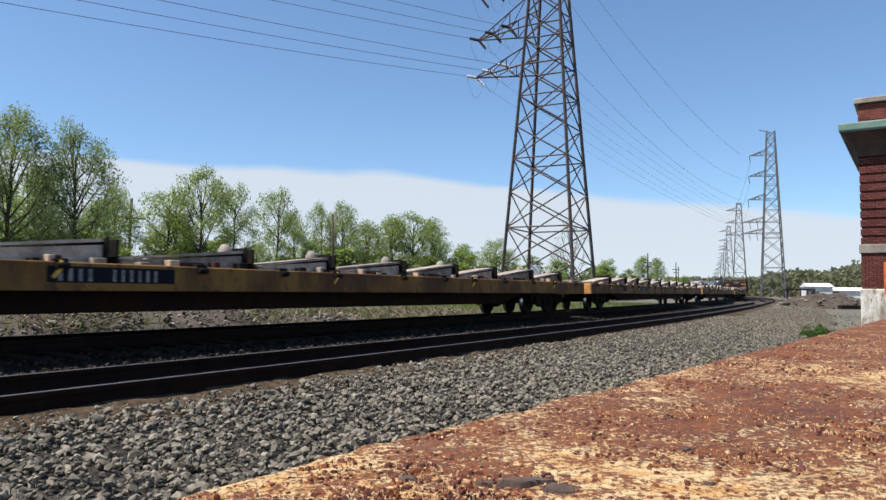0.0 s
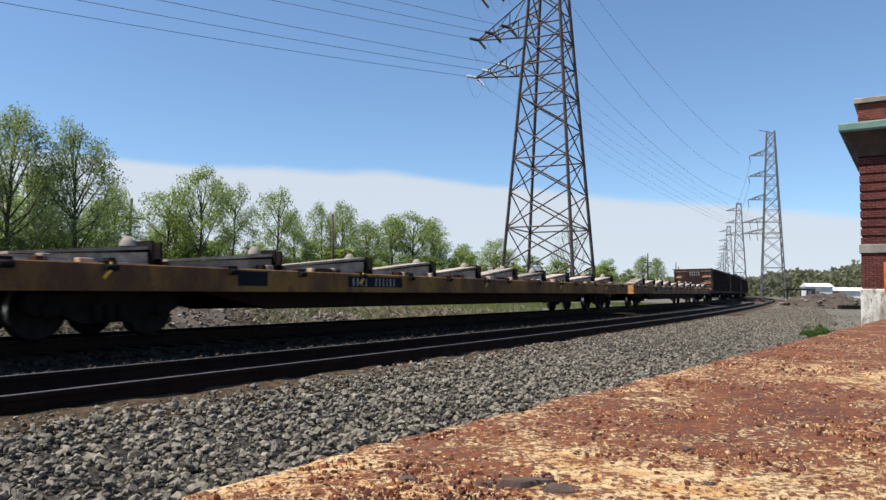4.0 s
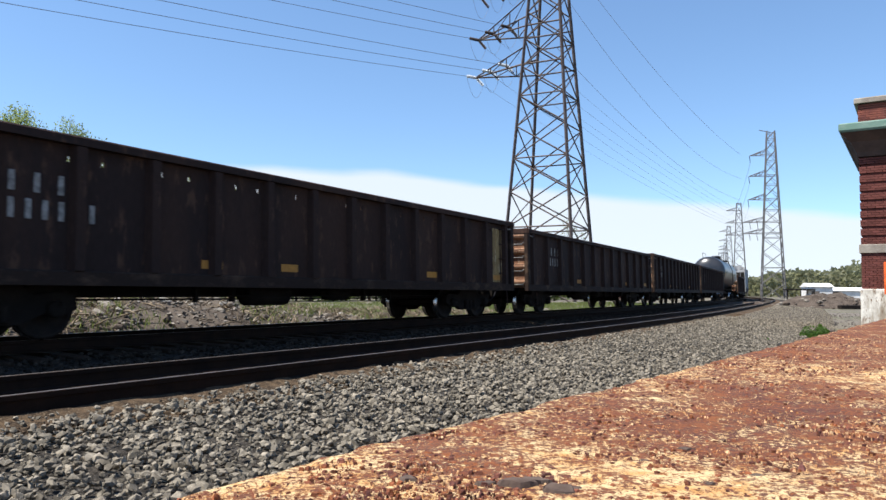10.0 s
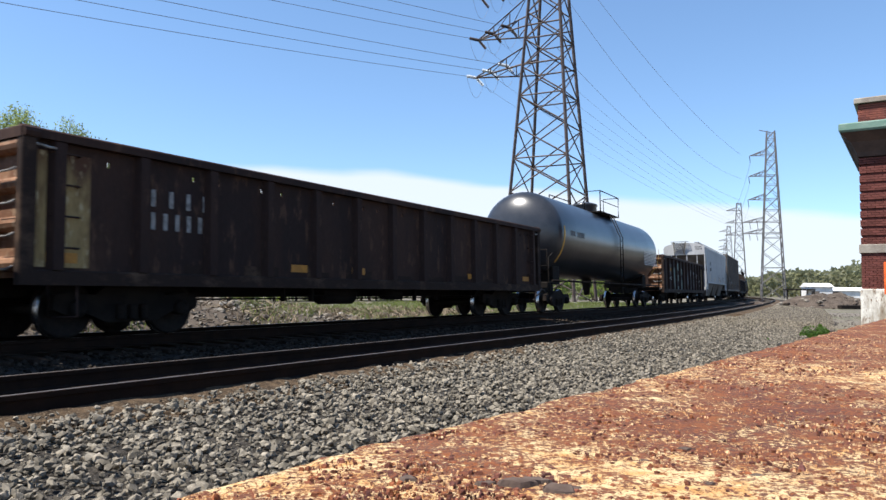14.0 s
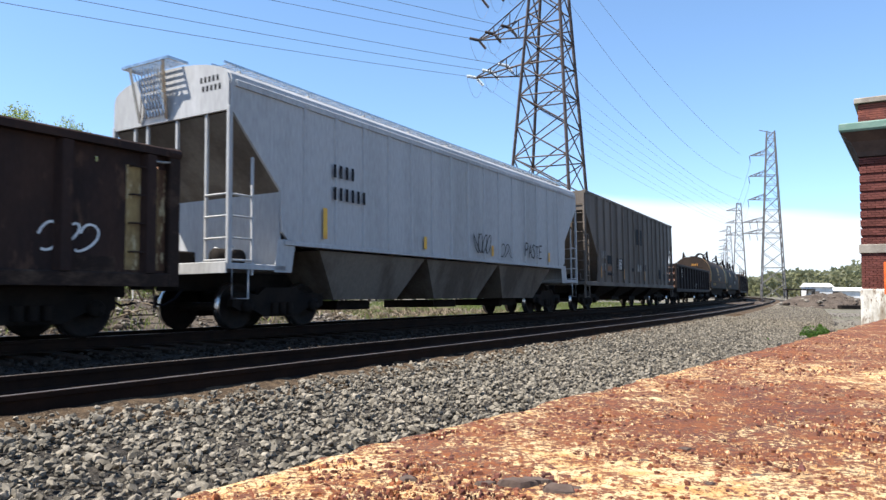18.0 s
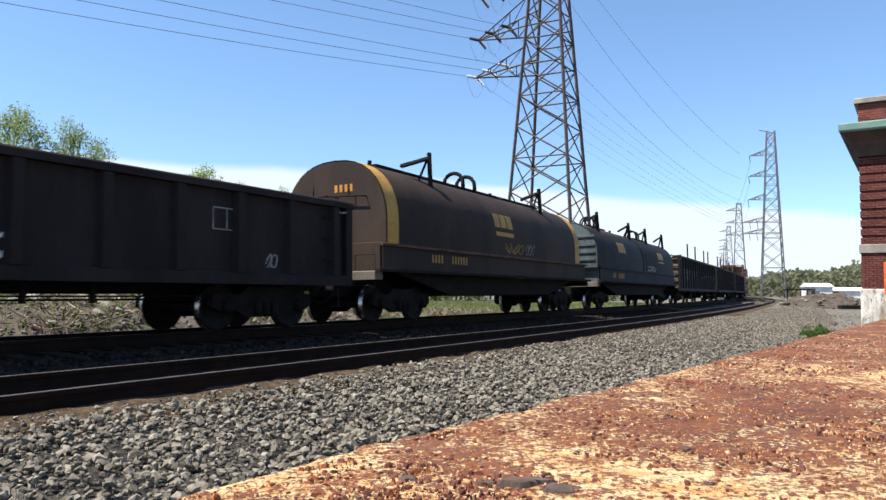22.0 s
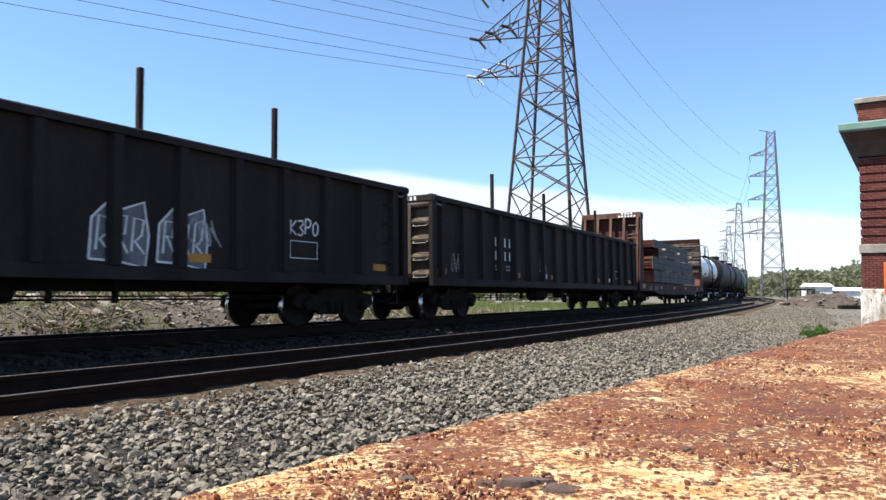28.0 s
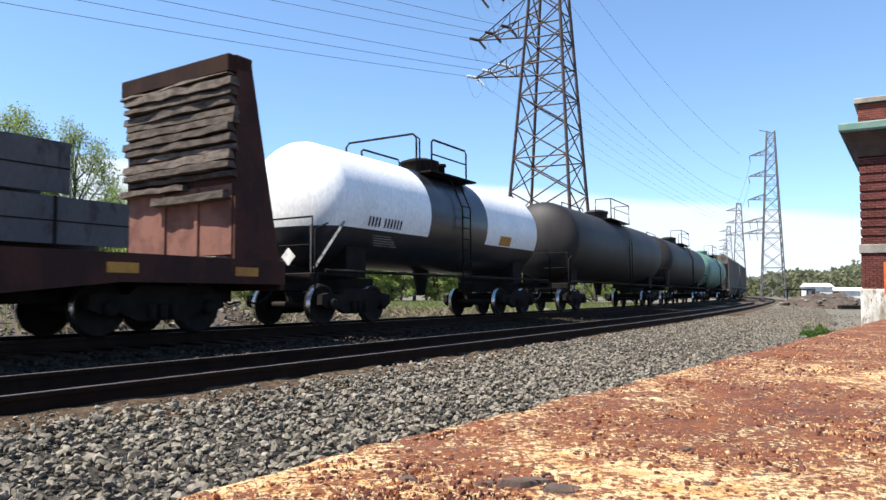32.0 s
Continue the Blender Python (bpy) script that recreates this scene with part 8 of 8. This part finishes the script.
def bulkhead_flat():
    L = 21.7
    h = L / 2
    b = railcar("bulkhead_flat_car", "red-brown bulkhead flat car loaded with steel beams", 180.25, h, h - 2.2)
    W = 1.5
    part("deck", Mesh().box(-h, h, -W, W, 1.08, 1.2), PLANK, b, "worn plank deck")
    part("centre_sill", Mesh().box(-h + 0.2, h - 0.2, -0.35, 0.35, 0.5, 1.08), DARK, b)
    for k in (1, -1):
        y0, y1 = sorted((k * (W - 0.03), k * (W + 0.03)))
        prof = ((-h, 1.22), (h, 1.22), (h, 0.8), (h - 3.2, 0.8), (h - 5.0, 0.62), (-h + 5.0, 0.62), (-h + 3.2, 0.8), (-h, 0.8))
        part("side_sill", Mesh().prism(prof, y0, y1, 1), BROWN, b, "deep red-brown side sill")
        e = part("bulkhead", Mesh().box(h - 1.12, h - 1.05, -W + 0.05, W - 0.05, 1.2, 4.7, 0.01), BROWN, b, "tall red-brown end bulkhead", Matrix() if k > 0 else TURN)
        for y in (-W, W - 0.05):
            part("side_plate", Mesh().prism(((h - 0.04, 0.85), (h - 0.82, 4.68), (h - 1.14, 4.68), (h - 1.14, 0.85)), y, y + 0.05, 1), BROWN, e, "tapered side plate")
        for i in range(5):
            y = -W + 0.18 + i * (2 * W - 0.36) / 4
            part("upright", Mesh().prism(((h - 0.1, 1.0), (h - 0.8, 4.6), (h - 0.92, 4.6), (h - 0.24, 1.0)), y - 0.06, y + 0.06, 1), BROWN_LIGHT, e, "lighter red-brown outer stiffener")
        for z in (1.6, 2.5, 3.4):
            part("girt", Mesh().box(h - 0.36 - (z - 1) * 0.19, h - 0.26 - (z - 1) * 0.19, -W + 0.1, W - 0.1, z, z + 0.08), BROWN_LIGHT, e)
        m = Mesh()
        for i in range(10):
            y = W - 0.12 - (i % 6) * 0.15 - (0.15 if i < 6 else 0.3)
            m.box(h - 0.778, h - 0.772, y - 0.1, y, 4.48, 4.575) if i < 6 else m.box(h - 0.778, h - 0.772, y - 0.1, y, 4.61, 4.7)
        part("lettering", m, WHITE, e, "white painted marks along the top")
        m = Mesh()
        for i in range(7):
            z = 1.35 + i * 0.45
            x = h - 0.12 - (z - 1) * 0.194
            m.tube([(x, W - 0.62, z), (x + 0.07, W - 0.6, z), (x + 0.07, W - 0.22, z), (x, W - 0.2, z)], 0.016, 6)
        part("ladder", m, FADED, e, "row of steel rungs")
        part("top_beam", Mesh().box(h - 1.16, h - 0.78, -W, W, 4.46, 4.72, 0.02), BROWN_LIGHT, e)
        part("header", Mesh().box(h - 1.32, h - 1.1, -W, W, 4.4, 4.7, 0.02), DARK_BROWN, e, "dark steel header plate")
        part("liner", Mesh().box(h - 1.15, h - 1.122, -W + 0.08, W - 0.08, 1.3, 2.5), LINER, e, "pale pink-brown steel sheet")
        for y in (-0.55, 0.35):
            part("stiffener", Mesh().box(h - 1.19, h - 1.15, y - 0.05, y + 0.05, 1.3, 2.5, 0.01), LINER, e)
        rng = random.Random(90 + k)

        def plank(y0, y1, z, hh, out):
            # a splintered plank: its face and edges wander along its length
            n = 9
            rows = []
            for q in range(n):
                y = y0 + (y1 - y0) * q / (n - 1)
                d, lo, hi = out + rng.uniform(-0.03, 0.03), z + rng.uniform(-0.012, 0.012), z + hh - 0.02 + rng.uniform(-0.025, 0.012)
                rows += [(h - 1.13, y, lo), (h - 1.13 - d, y, lo + 0.01), (h - 1.13 - d * 0.9, y, hi - 0.015), (h - 1.13 - d * 0.4, y, hi)]
            f = [(4 * q + a, 4 * q + (a + 1) % 4, 4 * q + 4 + (a + 1) % 4, 4 * q + 4 + a) for q in range(n - 1) for a in range(4)] + [(0, 1, 2, 3), (4 * n - 1, 4 * n - 2, 4 * n - 3, 4 * n - 4)]
            part("lining_plank", Mesh().add(rows, f), LINING, e, m=pose(0, 0, 0, rng.uniform(-0.8, 0.8)))
        z = 2.62
        while z < 4.36:
            hh = rng.uniform(0.13, 0.21)
            plank(-W - rng.uniform(0, 0.05), W - 0.05 - rng.uniform(0, 0.08), z, min(hh, 4.42 - z), rng.uniform(0.1, 0.24))
            z += hh * 0.92
        plank(-W * k, 0.3 * k, 2.46, 0.15, 0.18)
        plank(-0.5 * k, (W - 0.1) * k, 2.22, 0.19, 0.22)
        plank(-W + 0.1, W - 0.05, 1.21, 0.09, 0.32)
        part("end_sill", Mesh().box(h - 0.1, h + 0.02, -W, W, 0.7, 1.2, 0.02), BROWN, e)
    for x in (h - 0.9, 5.5, 1.5, -2.5, -h + 0.9, -h + 3.2):
        panel(b, x - 0.25, x + 0.25, 0.93, 1.08 if x < h - 1 else 1.15, W + 0.034, AMBER, "reflector", "yellow reflective stripe")
    mark(b, h - 2.3, 0.86, 4, 0.2, W + 0.034)
    mark(b, h - 3.6, 0.86, 6, 0.2, W + 0.034)

    # the load: bundles of wide-flange beams on timber spacers
    def lying(x0, x1, y, z, w, d):
        # flanges upright at both sides, the web flat between them
        t, a, b = 0.035, z + d / 2 - 0.015, z + d / 2 + 0.015
        return Mesh().prism(((y, z), (y + t, z), (y + t, a), (y + w - t, a), (y + w - t, z), (y + w, z), (y + w, z + d), (y + w - t, z + d), (y + w - t, b), (y + t, b), (y + t, z + d), (y, z + d)), x0, x1, 0)
    rows = ((1.3, -7.85, 6.5, 0.64, 2), (1.99, -6.95, 6.8, 0.7, 2), (2.74, -5.0, 5.2, 0.4, 2), (3.17, -5.0, 6.42, 0.44, 2))
    for z, x0, x1, d, n in rows:
        w = 2.5 / 3
        for i in range(n):
            y = W - 0.12 - (i + 1) * w
            e = (0.0, 0.12, 0.45)[i] if z < 2.5 else ((0.0, 0.5, 0.9)[i] if z < 3 else 0.06 * i)
            bm = part("steel_beam", lying(x0, x1 + e, y + 0.02, z, w - 0.04, d), BEAM, b, "grey rolled steel I-beam")
            # the rusty cut end shows the flanges of the nested sections
            m = Mesh()
            for q in range(4):
                m.box(x1 + e - 0.06, x1 + e + 0.012, y + 0.055, y + w - 0.055, z + d * (0.12 + 0.22 * q), z + d * (0.12 + 0.22 * q) + 0.03)
            part("flange_end", m.box(x1 + e - 0.3, x1 + e - 0.06, y + 0.055, y + w - 0.055, z + 0.02, z + d - 0.02), BEAM_END, bm, "rust-red cut ends")
            if i == 0 and z < 2.5:
                for q in range(5):
                    x = x0 + 1.1 + q * 2.9 + (0.8 if z > 1.5 else 0)
                    part("strap", Mesh().box(x - 0.025, x + 0.025, W - 0.14, W - 0.132, z - 0.01, z + d + 0.008), DARK, bm, "dark steel strap")
            if i == 0:
                part("seam", Mesh().box(x0, x1, W - 0.14, W - 0.134, z + d * 0.47, z + d * 0.5), DARK, bm, "dark joint between nested sections")
        for q, x in enumerate((x1 - 1.55 if z > 3 else (4.73 if z > 2.5 else 3.2), 0.05, -4.72)):
            if z > 1.5:
                part("spacer", Mesh().box(x - 0.08, x + 0.08, W - 0.14 - n * w, W + (0.2, 0.16, 0.14)[q], z - 0.1, z - 0.005, 0.008), TAN, b, "pale timber spacer")
    for y in (-0.45, -1.2):
        part("steel_beam", lying(7.8, 9.7, y, 1.24, 0.7, 0.4), BEAM, b, "grey rolled steel I-beam")
    return b


make_train()


# ---- movement ----
def motions():
    times = [i * 0.5 for i in range(65)]
    for car, s0, wheels in ALL_CARS:
        walk(car, [(t, car_pose(s0 - gone(t))) for t in times])
    # the wheels turn while their car is close
    for car, s0, wheels in ALL_CARS:
        near = [k for k in range(0, 961) if -22 < s0 - gone(k / 30) < 48]
        if not near:
            continue
        ks = sorted({0, 960, *near})
        for w in wheels:
            loc = w.matrix_basis.translation.copy()
            rows = []
            for k in ks:
                kk = min(max(k, near[0]), near[-1])
                roll = (gone(kk / 30) / 0.42) % (2 * math.pi)
                rows.append((k / 30, Matrix.Translation(loc) @ Matrix.Rotation(roll, 4, "Y")))
            walk(w, rows)


motions()
